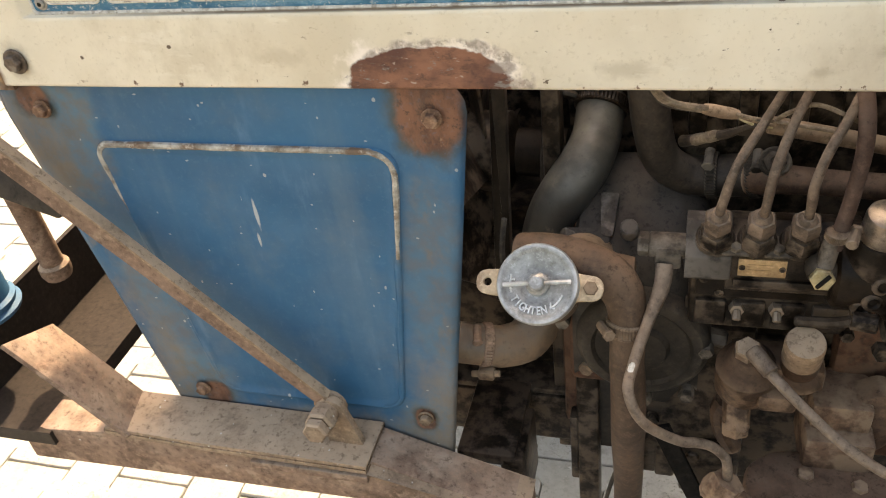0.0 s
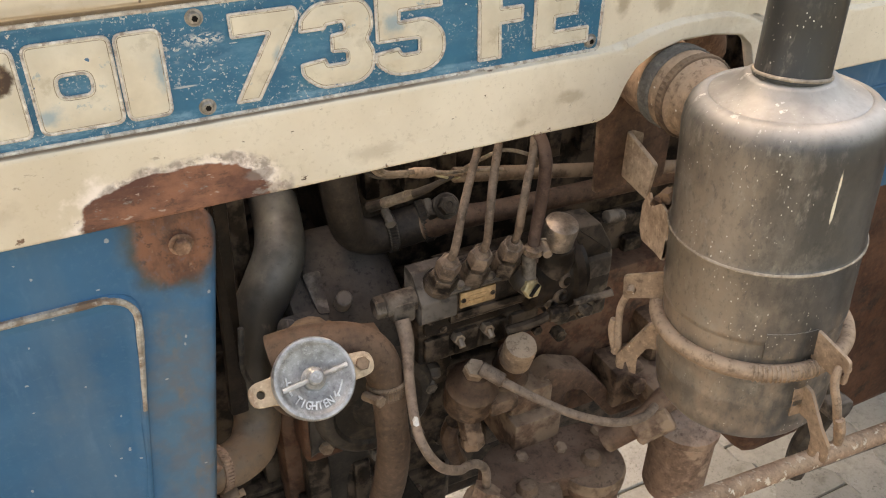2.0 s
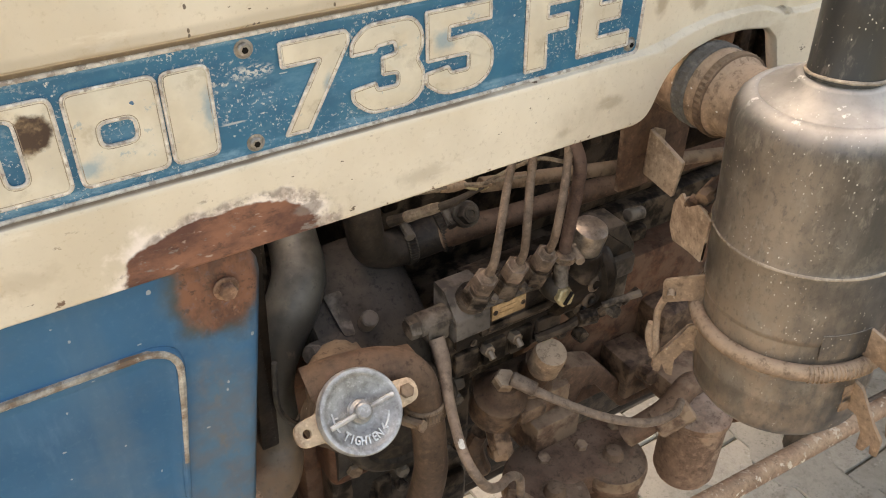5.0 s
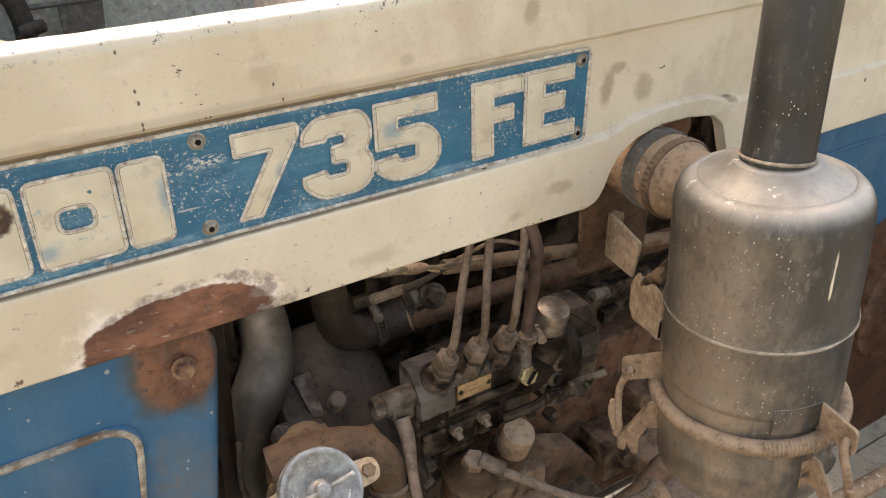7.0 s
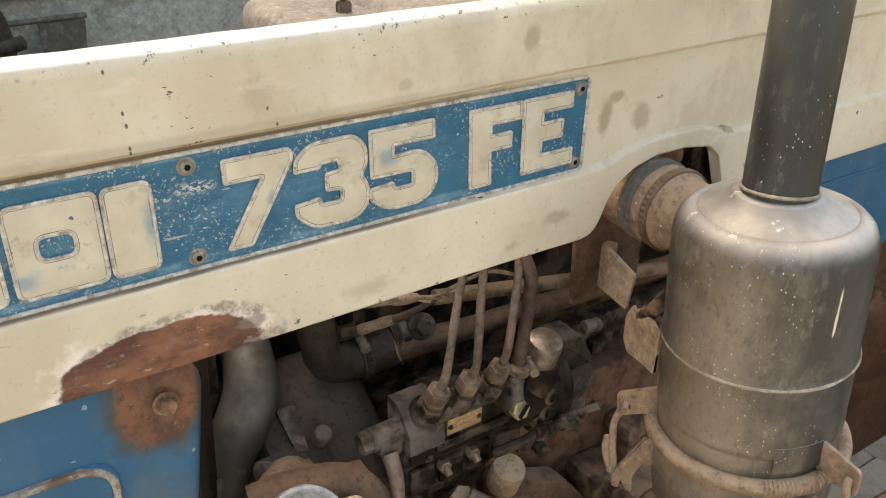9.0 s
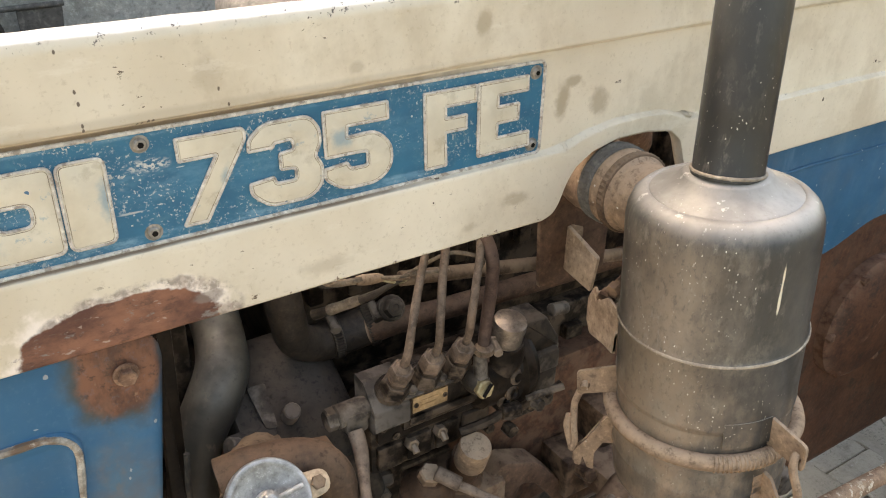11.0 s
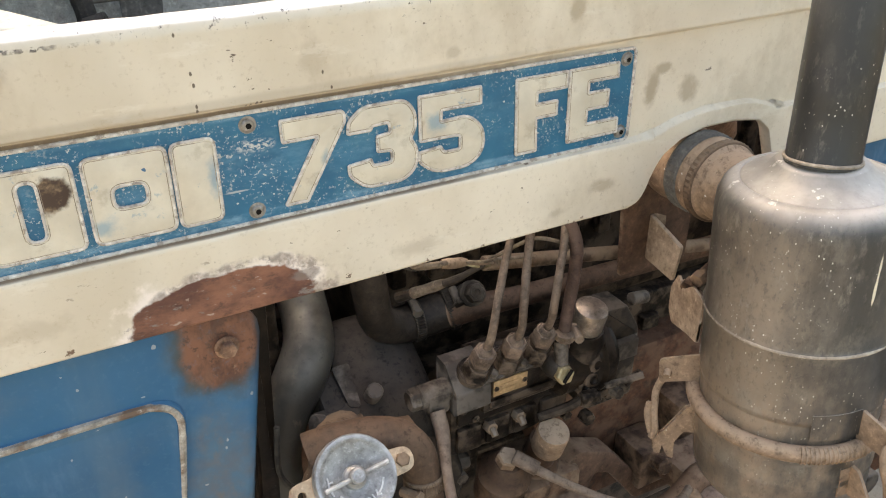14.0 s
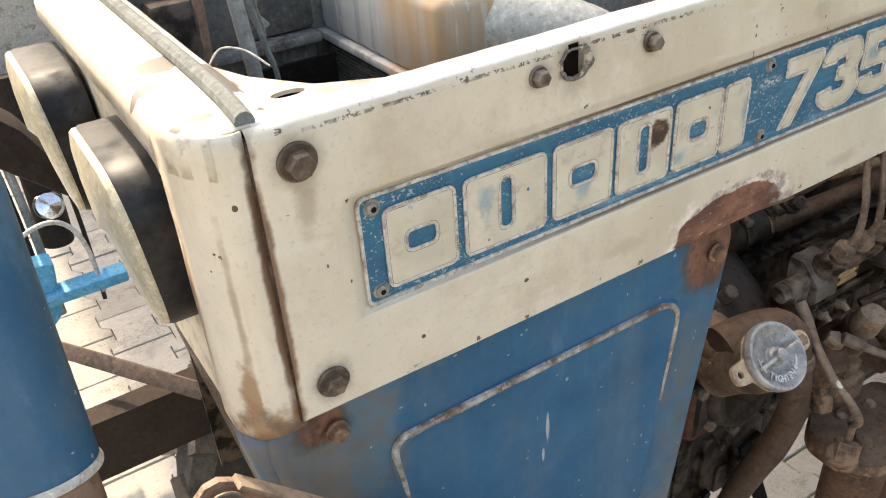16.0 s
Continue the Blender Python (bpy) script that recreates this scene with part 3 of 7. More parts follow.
# dusty tan with some sunlight put into the colour
TAN = worn("tan_dusty_sunlit_steel", (0.16, 0.102, 0.066), (0.29, 0.195, 0.128), 18, 0.75, 0.05, (0.14, 0.094, 0.064), third_at=(0.58, 0.76), dust=(0.42, 0.30, 0.205), dust_at=(0.15, 0.6), flecks=((0.55, 0.5, 0.42), 120, 0.25, 0.06), strength=0.35)
# dust paled beyond its own tone, as if lit
LIT_DUST = worn("pale_lit_dusty_steel", (0.27, 0.180, 0.118), (0.42, 0.30, 0.205), 18, 0.8, 0, (0.22, 0.15, 0.10), third_at=(0.58, 0.76), dust=(0.50, 0.37, 0.26), dust_at=(0.1, 0.55), strength=0.35)
EARTHEN = worn("earth_brown_dirt", (0.066, 0.034, 0.021), (0.122, 0.066, 0.041), 18, 0.7, 0, (0.045, 0.023, 0.014), third_at=(0.42, 0.80), dust=(0.20, 0.125, 0.083), dust_at=(0.25, 0.7), strength=0.4, edge=(0.30, 0.20, 0.13))
BROWN = worn("red_brown_casting", (0.045, 0.018, 0.010), (0.098, 0.041, 0.021), 14, 0.65, 0, (0.035, 0.02, 0.013), dust=(0.11, 0.06, 0.038), strength=0.35, edge=(0.15, 0.085, 0.055))
RUBBER = hose_rubber()
RUBBER_BROWN = worn("mud_brown_rubber", (0.048, 0.028, 0.018), (0.094, 0.056, 0.036), 14, 0.55, 0, (0.040, 0.024, 0.015), third_at=(0.45, 0.80), dust=(0.165, 0.106, 0.068), strength=0.25)
OLD_RUBBER = worn("dark_old_rubber", (0.022, 0.016, 0.012), (0.048, 0.035, 0.026), 14, 0.55, 0, (0.028, 0.02, 0.014), dust=(0.15, 0.11, 0.08), dust_at=(0.40, 0.7), strength=0.25)
PIPE = worn("dusty_steel_pipe", (0.098, 0.067, 0.048), (0.165, 0.116, 0.085), 26, 0.5, 0.15, (0.05, 0.034, 0.025), dust=(0.20, 0.148, 0.11), strength=0.2)
FUEL_PIPE = worn("tan_fuel_pipe", (0.112, 0.078, 0.056), (0.190, 0.136, 0.100), 26, 0.5, 0.1, (0.075, 0.050, 0.036), dust=(0.27, 0.20, 0.15), strength=0.2)
STEEL = worn("bolt_steel", (0.13, 0.092, 0.067), (0.215, 0.158, 0.115), 60, 0.5, 0.4, (0.16, 0.095, 0.06), strength=0.3, edge=(0.27, 0.205, 0.15))
RUSTY_BOLT = worn("rusty_bolt", (0.15, 0.08, 0.05), (0.28, 0.16, 0.10), 80, 0.75, 0.2, (0.36, 0.22, 0.14), strength=0.4)
GROOVE = worn("groove_dirt", (0.20, 0.15, 0.11), (0.36, 0.285, 0.21), 60, 0.8, 0, (0.5, 0.44, 0.34), third_scale=80, third_at=(0.5, 0.56), strength=0.1)
DARK_BOLT = worn("dark_bolt", (0.080, 0.056, 0.041), (0.150, 0.110, 0.083), 80, 0.5, 0.4, (0.11, 0.072, 0.048), strength=0.5, edge=(0.26, 0.22, 0.18))
EMBOSSED = worn("rubbed_raised_paint", (0.46, 0.405, 0.345), (0.60, 0.545, 0.475), 70, 0.55, 0, (0.30, 0.25, 0.205), third_scale=120, third_at=(0.52, 0.60), strength=0.15)
SCREW = worn("screw_steel", (0.22, 0.20, 0.17), (0.36, 0.33, 0.29), 90, 0.45, 0.6, (0.10, 0.075, 0.05), strength=0.2)
BRASS = worn("dull_brass", (0.34, 0.27, 0.15), (0.46, 0.37, 0.22), 60, 0.5, 0.6, (0.2, 0.14, 0.08), strength=0.2)
LABEL = worn("gold_label", (0.34, 0.215, 0.11), (0.44, 0.29, 0.155), 50, 0.5, 0.3, (0.25, 0.16, 0.09), third_at=(0.6, 0.7), strength=0.1)
ALUMINIUM = worn("cast_aluminium", (0.25, 0.24, 0.225), (0.345, 0.335, 0.315), 40, 0.45, 0.45, (0.20, 0.185, 0.165), third_scale=45, third_at=(0.56, 0.72), strength=0.5, distance=0.0006, edge=(0.62, 0.61, 0.59))
RAISED = worn("rubbed_aluminium", (0.52, 0.51, 0.49), (0.64, 0.63, 0.60), 80, 0.5, 0.3, strength=0.2)
CAPMETAL = worn("steel_cap", (0.20, 0.16, 0.125), (0.32, 0.26, 0.21), 30, 0.35, 0.7, (0.22, 0.17, 0.13), third_at=(0.40, 0.85), strength=0.15)
BLACK = worn("black_lamp_shell", (0.008, 0.008, 0.009), (0.020, 0.020, 0.020), 20, 0.46, 0, (0.07, 0.068, 0.064), third_at=(0.50, 0.80), dust=(0.13, 0.135, 0.13), dust_at=(0.42, 0.85), strength=0.15)
LENS = worn("yellowed_lens", (0.50, 0.43, 0.30), (0.60, 0.53, 0.39), 25, 0.3, 0, strength=0.1)
WELD = worn("bare_weld", (0.25, 0.20, 0.15), (0.38, 0.32, 0.25), 60, 0.6, 0.2, (0.2, 0.15, 0.1), strength=0.2)
# kept near black so the channel looks shaded where the sun reaches it
DARKRAIL = worn("dark_shaded_steel", (0.018, 0.012, 0.009), (0.032, 0.022, 0.016), 10, 0.7, 0, dust=(0.034, 0.024, 0.018), dust_at=(0.1, 0.55), strength=0.3)
BRACE = worn("brown_weathered_steel", (0.062, 0.043, 0.032), (0.105, 0.074, 0.055), 16, 0.75, 0, (0.14, 0.10, 0.075), strength=0.35)
ROPE = worn("pale_rope", (0.42, 0.40, 0.36), (0.55, 0.53, 0.48), 60, 0.85, 0, (0.3, 0.27, 0.22), strength=0.4)
RAILGREY = worn("grey_rail_paint", (0.17, 0.165, 0.15), (0.27, 0.26, 0.235), 14, 0.7, 0, (0.10, 0.085, 0.07), strength=0.2)
FADED = worn("faded_grey_paint", (0.33, 0.325, 0.29), (0.45, 0.44, 0.395), 6, 0.7, 0, (0.24, 0.225, 0.19), third_scale=14, third_at=(0.52, 0.70), stretch=(1, 1, 0.4), strength=0.2)
PRIMER = worn("grey_primer", (0.085, 0.079, 0.069), (0.145, 0.134, 0.118), 6, 0.75, 0, (0.06, 0.054, 0.046), third_scale=9, third_at=(0.55, 0.75), stretch=(1, 1, 0.4), strength=0.15)
SEAL = worn("grey_rubber_seal", (0.135, 0.145, 0.132), (0.185, 0.195, 0.178), 20, 0.8, 0, strength=0.2)
TANK = tank_metal()
BEIGE = worn("dusty_beige_cover", (0.22, 0.19, 0.155), (0.31, 0.27, 0.225), 12, 0.7, 0, strength=0.2)
TIRE = worn("dusty_tyre_rubber", (0.02, 0.02, 0.02), (0.05, 0.045, 0.04), 12, 0.9, 0, dust=(0.17, 0.14, 0.11), strength=0.4)
JOINT = worn("joint_sand", (0.085, 0.078, 0.056), (0.165, 0.148, 0.108), 12, 0.95, 0, strength=0.5)
WALLING = worn("weathered_plaster", (0.36, 0.34, 0.30), (0.46, 0.43, 0.38), 2, 0.9, 0, (0.26, 0.24, 0.21), strength=0.4)
SKYBLUE = worn("light_blue_paint", (0.05, 0.27, 0.45), (0.09, 0.35, 0.53), 12, 0.55, 0, (0.30, 0.36, 0.38), third_at=(0.62, 0.72), strength=0.15)
CHROME = worn("chrome", (0.7, 0.7, 0.7), (0.8, 0.8, 0.8), 30, 0.15, 1.0, strength=0.05)
WIRE = worn("wire_sleeve", (0.130, 0.095, 0.066), (0.235, 0.178, 0.128), 60, 0.75, 0, (0.10, 0.08, 0.06), strength=0.2)
DARKWIRE = worn("dark_wire", (0.02, 0.018, 0.016), (0.06, 0.05, 0.04), 60, 0.7, 0, strength=0.1)
MATTE = worn("black_inside", (0.008, 0.007, 0.006), (0.016, 0.013, 0.011), 10, 0.9, 0, strength=0.1, spec=0.1)


# ---- mesh tools ----
def thing(name, label, category, base=(0, 0, 0), group="", kind=""):
    ob = new(name)
    ob.location = base
    ob.empty_display_size = 0.05
    return tagged(ob, label, category, group, kind)


def part(name, bm, material, parent=None, label="", sharp=32):
    me = bpy.data.meshes.new(name)
    bmesh.ops.recalc_face_normals(bm, faces=bm.faces)
    bm.to_mesh(me)
    bm.free()
    me.materials.append(material)
    for p in me.polygons:
        p.use_smooth = True
    me.set_sharp_from_angle(angle=radians(sharp))
    ob = new(name, me)
    if parent is not None:
        ob.parent = parent
        ob.matrix_parent_inverse = Matrix.Translation(-parent.location)
    if label:
        ob["label"] = label
    return ob


def frame_of(axis):
    w = Vector(axis).normalized()
    u = w.cross(Vector((0, 0, 1)) if abs(w.z) < 0.9 else Vector((1, 0, 0))).normalized()
    return u, w.cross(u), w


def lathe(bm, origin, axis, profile, n=28, closed=True):
    """A turned form: profile rows of (radius, height along the axis)."""
    u, v, w = frame_of(axis)
    o = Vector(origin)
    rings = []
    for r, h in profile:
        rings.append([bm.verts.new(o + w * h + (u * math.cos(2 * math.pi * i / n) + v * math.sin(2 * math.pi * i / n)) * max(r, 1e-4)) for i in range(n)])
    for a, b in zip(rings, rings[1:]):
        for i in range(n):
            bm.faces.new((a[i], a[(i + 1) % n], b[(i + 1) % n], b[i]))
    if closed:
        bm.faces.new(rings[0][::-1])
        bm.faces.new(rings[-1])
    return bm


def rod(bm, a, b, r, n=16, r2=None, edge=0.15):
    a, b = Vector(a), Vector(b)
    length = (b - a).length
    r2 = r if r2 is None else r2
    e = min(edge * min(r, r2), length * 0.3)
    return lathe(bm, a, b - a, [(r - e, 0), (r, e), (r2, length - e), (r2 - e, length)], n)


def spline(pts, res=6):
    pts = [Vector(p) for p in pts]
    out = []
    for i in range(len(pts) - 1):
        p0, p1, p2, p3 = pts[max(i - 1, 0)], pts[i], pts[i + 1], pts[min(i + 2, len(pts) - 1)]
        for k in range(res):
            t = k / res
            out.append(0.5 * ((2 * p1) + (p2 - p0) * t + (2 * p0 - 5 * p1 + 4 * p2 - p3) * t * t + (3 * p1 - p0 - 3 * p2 + p3) * t ** 3))
    return out + [pts[-1]]


def tube(bm, pts, r, n=10, res=6, wobble=0.0):
    """A swept round bar along a smooth line; r may be a list, one per point."""
    line = spline(pts, res)
    m = len(line)
    if isinstance(r, (int, float)):
        radii = [r] * m
    else:
        radii = [np.interp(i / res, range(len(r)), r) for i in range(m)]
    tangent = (line[1] - line[0]).normalized()
    u = frame_of(tangent)[0]
    rings = []
    for i, p in enumerate(line):
        t = (line[min(i + 1, m - 1)] - line[max(i - 1, 0)]).normalized()
        u = (u - t * u.dot(t)).normalized()
        v = t.cross(u)
        k = radii[i] * (1 + wobble * noise.noise(p * 60))
        rings.append([bm.verts.new(p + (u * math.cos(2 * math.pi * j / n) + v * math.sin(2 * math.pi * j / n)) * k) for j in range(n)])
    for a, b in zip(rings, rings[1:]):
        for j in range(n):
            bm.faces.new((a[j], a[(j + 1) % n], b[(j + 1) % n], b[j]))
    bm.faces.new(rings[0][::-1])
    bm.faces.new(rings[-1])
    return bm


def box(bm, lo, hi, bevel=0.002, turn=None, seg=2):
    lo, hi = Vector(lo), Vector(hi)
    made = bmesh.ops.create_cube(bm, size=1)["verts"]
    m = Matrix.Translation((lo + hi) / 2) @ (turn or Matrix()) @ Matrix.Diagonal((*(hi - lo), 1))
    bmesh.ops.transform(bm, matrix=m, verts=made)
    if bevel:
        edges = list({e for v in made for e in v.link_edges})
        bmesh.ops.bevel(bm, geom=edges, offset=bevel, segments=seg, affect="EDGES", profile=0.5)
    return bm


def rounded(points, radius, seg=4):
    """The outline with its corners rounded; a point may give its own radius as third value."""
    out = []
    n = len(points)
    for i in range(n):
        p, a, b = Vector(points[i][:2]), Vector(points[i - 1][:2]), Vector(points[(i + 1) % n][:2])
        r = points[i][2] if len(points[i]) > 2 else radius
        da, db = (a - p), (b - p)
        r = min(r, da.length * 0.49, db.length * 0.49)
        if r <= 0:
            out.append(p)
            continue
        s, e = p + da.normalized() * r, p + db.normalized() * r
        for k in range(seg + 1):
            t = k / seg
            out.append(s * (1 - t) ** 2 + p * 2 * t * (1 - t) + e * t * t)
    return out


def prism(bm, outline, origin, u, v, depth, bevel=0.0, hole=None):
    """A plate: an outline in the plane of u and v, thick along u x v."""
    o, u, v = Vector(origin), Vector(u).normalized(), Vector(v).normalized()
    w = u.cross(v)
    start = len(bm.verts)
    low = [bm.verts.new(o + u * p[0] + v * p[1]) for p in outline]
    face = bm.faces.new(low)
    if hole:
        ring = [bm.verts.new(o + u * p[0] + v * p[1]) for p in hole]
        edges = [bm.edges.new((ring[i], ring[(i + 1) % len(ring)])) for i in range(len(ring))]
        border = list(face.edges)
        bm.faces.remove(face)
        bmesh.ops.triangle_fill(bm, edges=border + edges, use_beauty=True)
    bm.verts.ensure_lookup_table()
    faces = list({f for vert in list(bm.verts)[start:] for f in vert.link_faces})
    out = bmesh.ops.extrude_face_region(bm, geom=faces)
    top = [g for g in out["geom"] if isinstance(g, bmesh.types.BMVert)]
    bmesh.ops.translate(bm, verts=top, vec=w * depth)
    if bevel:
        inside = set(top)
        rim = [e for e in {e for t in top for e in t.link_edges} if all(x in inside for x in e.verts) and len(e.link_faces) == 2 and e.calc_face_angle(0) > 0.6]
        bmesh.ops.bevel(bm, geom=rim, offset=bevel, segments=2, affect="EDGES", profile=0.5)
    return bm


def circle(x, y, r, n=20, turn=0.0):
    return [(x + r * math.cos(2 * math.pi * i / n + turn), y + r * math.sin(2 * math.pi * i / n + turn)) for i in range(n)]


def hexagon(bm, origin, axis, flats, height):
    u, v, w = frame_of(axis)
    r = flats / 2 / math.cos(math.pi / 6)
    return lathe(bm, origin, axis, [(r, 0), (r, height * 0.8), (r * 0.86, height)], 6)


def bolt(parent, origin, axis, flats, height, material=None, washer=0.0, label="", name="bolt"):
    bm = bmesh.new()
    o, w = Vector(origin), Vector(axis).normalized()
    if washer:
        lathe(bm, o, w, [(washer, 0), (washer, 0.0012), (washer * 0.92, 0.002), (flats * 0.5, 0.002)], 24)
    hexagon(bm, o + w * (0.0015 if washer else 0), w, flats, height)
    return part(name, bm, material or STEEL, parent, label, 25)


def clamp_band(parent, origin, axis, r, width, material=None, screw=None, name="hose_clamp"):
    bm = bmesh.new()
    lathe(bm, Vector(origin) - Vector(axis).normalized() * width / 2, axis, [(r, 0), (r + 0.0015, 0.0008), (r + 0.0015, width * 0.2), (r + 0.0012, width * 0.24), (r + 0.0012, width * 0.76), (r + 0.0015, width * 0.8), (r + 0.0015, width - 0.0008), (r, width)], 88)
    w = Vector(axis).normalized()
    u, v, _ = frame_of(axis)
    for vert in bm.verts:
        p = vert.co - Vector(origin)
        a = math.atan2(p.dot(v), p.dot(u))
        if round(a * 88 / (2 * math.pi)) % 2 and abs(p.dot(w)) < width * 0.34:
            vert.co += (u * math.cos(a) + v * math.sin(a)) * 0.0009
    if screw is not None:
        s = Vector(screw).normalized()
        c = Vector(origin) + s * (r + 0.005)
        t = w.cross(s).normalized()
        rod(bm, c - t * 0.010, c + t * 0.010, 0.005, 10)
        rod(bm, c + t * 0.010, c + t * 0.014, 0.0065, 6)
    return part(name, bm, material or GRIMY_SHADE, parent, "", 30)


# ---- ground ----
def paver_outline(seed):
    """A dumb-bell paving block, wide at its ends, 22 cm long, with chipped edges."""
    w, n, h = 0.0985, 0.0690, 0.1084
    half = [(w, h), (w, 0.067), (n, 0.036)]
    pts = list(half) + [(x, -y) for x, y in reversed(half)]
    pts += [(-x, -y) for x, y in half] + [(-x, y) for x, y in reversed(half)]
    fine = []
    for i, p in enumerate(pts):
        q = pts[(i + 1) % len(pts)]
        steps = max(1, round(math.hypot(q[0] - p[0], q[1] - p[1]) / 0.024))
        for k in range(steps):
            x, y = p[0] + (q[0] - p[0]) * k / steps, p[1] + (q[1] - p[1]) * k / steps
            bite = 1 - 0.016 * abs(noise.noise(Vector((x * 30, y * 30, seed * 7.3)))) - (0.012 if k == 0 else 0)
            fine.append((x * bite, y * bite))
    return fine


PAVERS = [paver_outline(i) for i in range(8)]
CORNERS = [(a * 0.0978, b * 0.1076) for a, b in ((1, 1), (1, 0.62), (0.70, 0.332), (0.70, -0.332), (1, -0.62), (1, -1), (-1, -1), (-1, -0.62), (-0.70, -0.332), (-0.70, 0.332), (-1, 0.62), (-1, 1))]


def paver_mesh(bm, xc, yc, z=0.0, tilt=0.0, seed=0, simple=False):
    pts = CORNERS if simple else PAVERS[seed]
    rings = []
    for shrink, depth in ((1.0, -0.03), (0.997, -0.006), (0.983, -0.0012), (0.970, 0.0))[1 if simple else 0:]:
        rings.append([bm.verts.new((xc + x * shrink, yc + y * shrink, z + depth + tilt * y)) for x, y in pts])
    k = len(pts)
    for a, b in zip(rings, rings[1:]):
        for i in range(k):
            bm.faces.new((a[i], a[(i + 1) % k], b[(i + 1) % k], b[i]))
    bm.faces.new(rings[-1])
    return bm


ground_bm = bmesh.new()
lathe(ground_bm, (0, 0, -0.05), (0, 0, 1), [(60, 0), (60, 0.043)], 48)
ground = part("ground", ground_bm, JOINT)
tagged(ground, "sandy ground under pale interlocking paving blocks", "ground", kind="structure")


# ---- tractor: hood ----
tractor = thing("tractor", "old cream and blue farm tractor with open dusty engine bay", "tractor", (0.3, 0.22, 0))


def smooth(a, b, x):
    t = min(max((x - a) / (b - a), 0.0), 1.0)
    return t * t * (3 - 2 * t)


def eased(x, xs, zs, w=0.006):
    return float(np.mean(np.interp(np.linspace(x - w, x + w, 9), xs, zs)))


def hood_bottom(x):
    """Lower edge of the hood side, with the arch over the intake hose."""
    return eased(x, (0.356, 0.366, 0.373, 0.379, 0.390, 0.411, 0.440, 0.480, 0.515, 0.532, 0.543, 0.552), (1.270, 1.274, 1.284, 1.300, 1.317, 1.330, 1.3365, 1.3365, 1.331, 1.3175, 1.290, 1.270), 0.003)


def hood_relief(x, z):
    """How far the sheet stands proud of the sunk band that carries the name plate."""
    low = eased(x, (0.352, 0.378, 0.402, 0.444, 0.500, 0.527, 0.556, 0.69, 1.3), (1.337, 1.3395, 1.3475, 1.3535, 1.3520, 1.3440, 1.3385, 1.3350, 1.332))
    high = 1.431 + smooth(0.0, 0.5, x) * 0.004
    inside = smooth(low + 0.0008, low + 0.0032, z) * (1 - smooth(high - 0.0015, high + 0.0035, z)) * smooth(-0.412, -0.404, x)
    dent = 0.0012 * noise.noise(Vector((x * 6, 3.0, z * 9))) + 0.0005 * noise.noise(Vector((x * 25, 1.0, z * 30)))
    return -0.0075 * (1 - inside) + dent


def hood_side(name, y0, side, x0, x1, relief=True, label=""):
    xs = list(np.arange(x0, 0.34, 0.005)) + list(np.arange(0.34, 0.57, 0.002)) + list(np.arange(0.57, x1 + 1e-6, 0.006))
    bm = bmesh.new()
    rows = 150
    top = 1.495
    grid = []
    for x in xs:
        b = hood_bottom(x) if relief else 1.27
        col = [(0.014, b + 0.004), (0.006, b + 0.0008), (0.0015, b + 0.0008), (0, b + 0.0022)]
        col = [(y0 + side * (y + (hood_relief(x, z) if relief else 0)), z) for y, z in col]
        for k in range(1, rows):
            z = b + 0.0022 + (top - 0.009 - b - 0.0022) * k / (rows - 1)
            col.append((y0 + side * (hood_relief(x, z) if relief else 0.0015 * noise.noise(Vector((x * 5, 8, z * 7)))), z))
        lip = hood_relief(x, top - 0.01) if relief else 0
        for y, z in ((0.001, top - 0.0045), (0.0035, top - 0.0012), (0.008, top), (0.022, top - 0.0008), (0.026, top - 0.005)):
            col.append((y0 + side * (lip + y), z + 0.0006 * noise.noise(Vector((x * 40, y * 100, 0)))))
        grid.append([bm.verts.new((x, y, z)) for y, z in col])
    for a, b in zip(grid, grid[1:]):
        for i in range(len(a) - 1):
            c = (a[i].co + b[i + 1].co) / 2
            if relief and math.hypot(c.x + 0.226, c.z - 1.477) < 0.0125:
                continue
            bm.faces.new((a[i], b[i], b[i + 1], a[i + 1]))
    ob = part(name, bm, CREAM if relief else FADED, tractor, label, 50)
    m = ob.modifiers.new("sheet", "SOLIDIFY")
    m.thickness, m.offset = 0.0016, 0.0
    return ob


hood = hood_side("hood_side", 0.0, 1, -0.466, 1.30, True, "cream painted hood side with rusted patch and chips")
far_hood = hood_side("hood_side", 0.44, -1, -0.466, 1.30, False, "grey primed inside of hood side")

# torn rim of the hole near the hood's top edge
bm = bmesh.new()
inner, outer = [], []
for i in range(48):
    a = 2 * math.pi * i / 48
    rag = 0.0105 + 0.0016 * noise.noise(Vector((math.cos(a) * 2.2, math.sin(a) * 2.2, 4.0))) + 0.0008 * noise.noise(Vector((math.cos(a) * 7, math.sin(a) * 7, 1.0)))
    inner.append(bm.verts.new((-0.226 + rag * math.cos(a), -0.0072, 1.477 + min(rag * math.sin(a), 0.0105))))
    outer.append(bm.verts.new((-0.226 + (0.0132 + 0.004 * noise.noise(Vector((math.cos(a) * 3, math.sin(a) * 3, 9.0)))) * math.cos(a) + 0.004 * max(0.0, math.cos(a)), -0.0082, 1.477 + min(0.0135 * math.sin(a), 0.0105))))
for i in range(48):
    bm.faces.new((inner[i], inner[(i + 1) % 48], outer[(i + 1) % 48], outer[i]))
torn = part("torn_rim", bm, worn("bare_torn_steel", (0.10, 0.085, 0.07), (0.22, 0.19, 0.16), 90, 0.6, 0.1, (0.50, 0.43, 0.32), third_scale=110, third_at=(0.56, 0.60), strength=0.4), hood)
m = torn.modifiers.new("sheet", "SOLIDIFY")
m.thickness, m.offset = 0.0016, -1.0

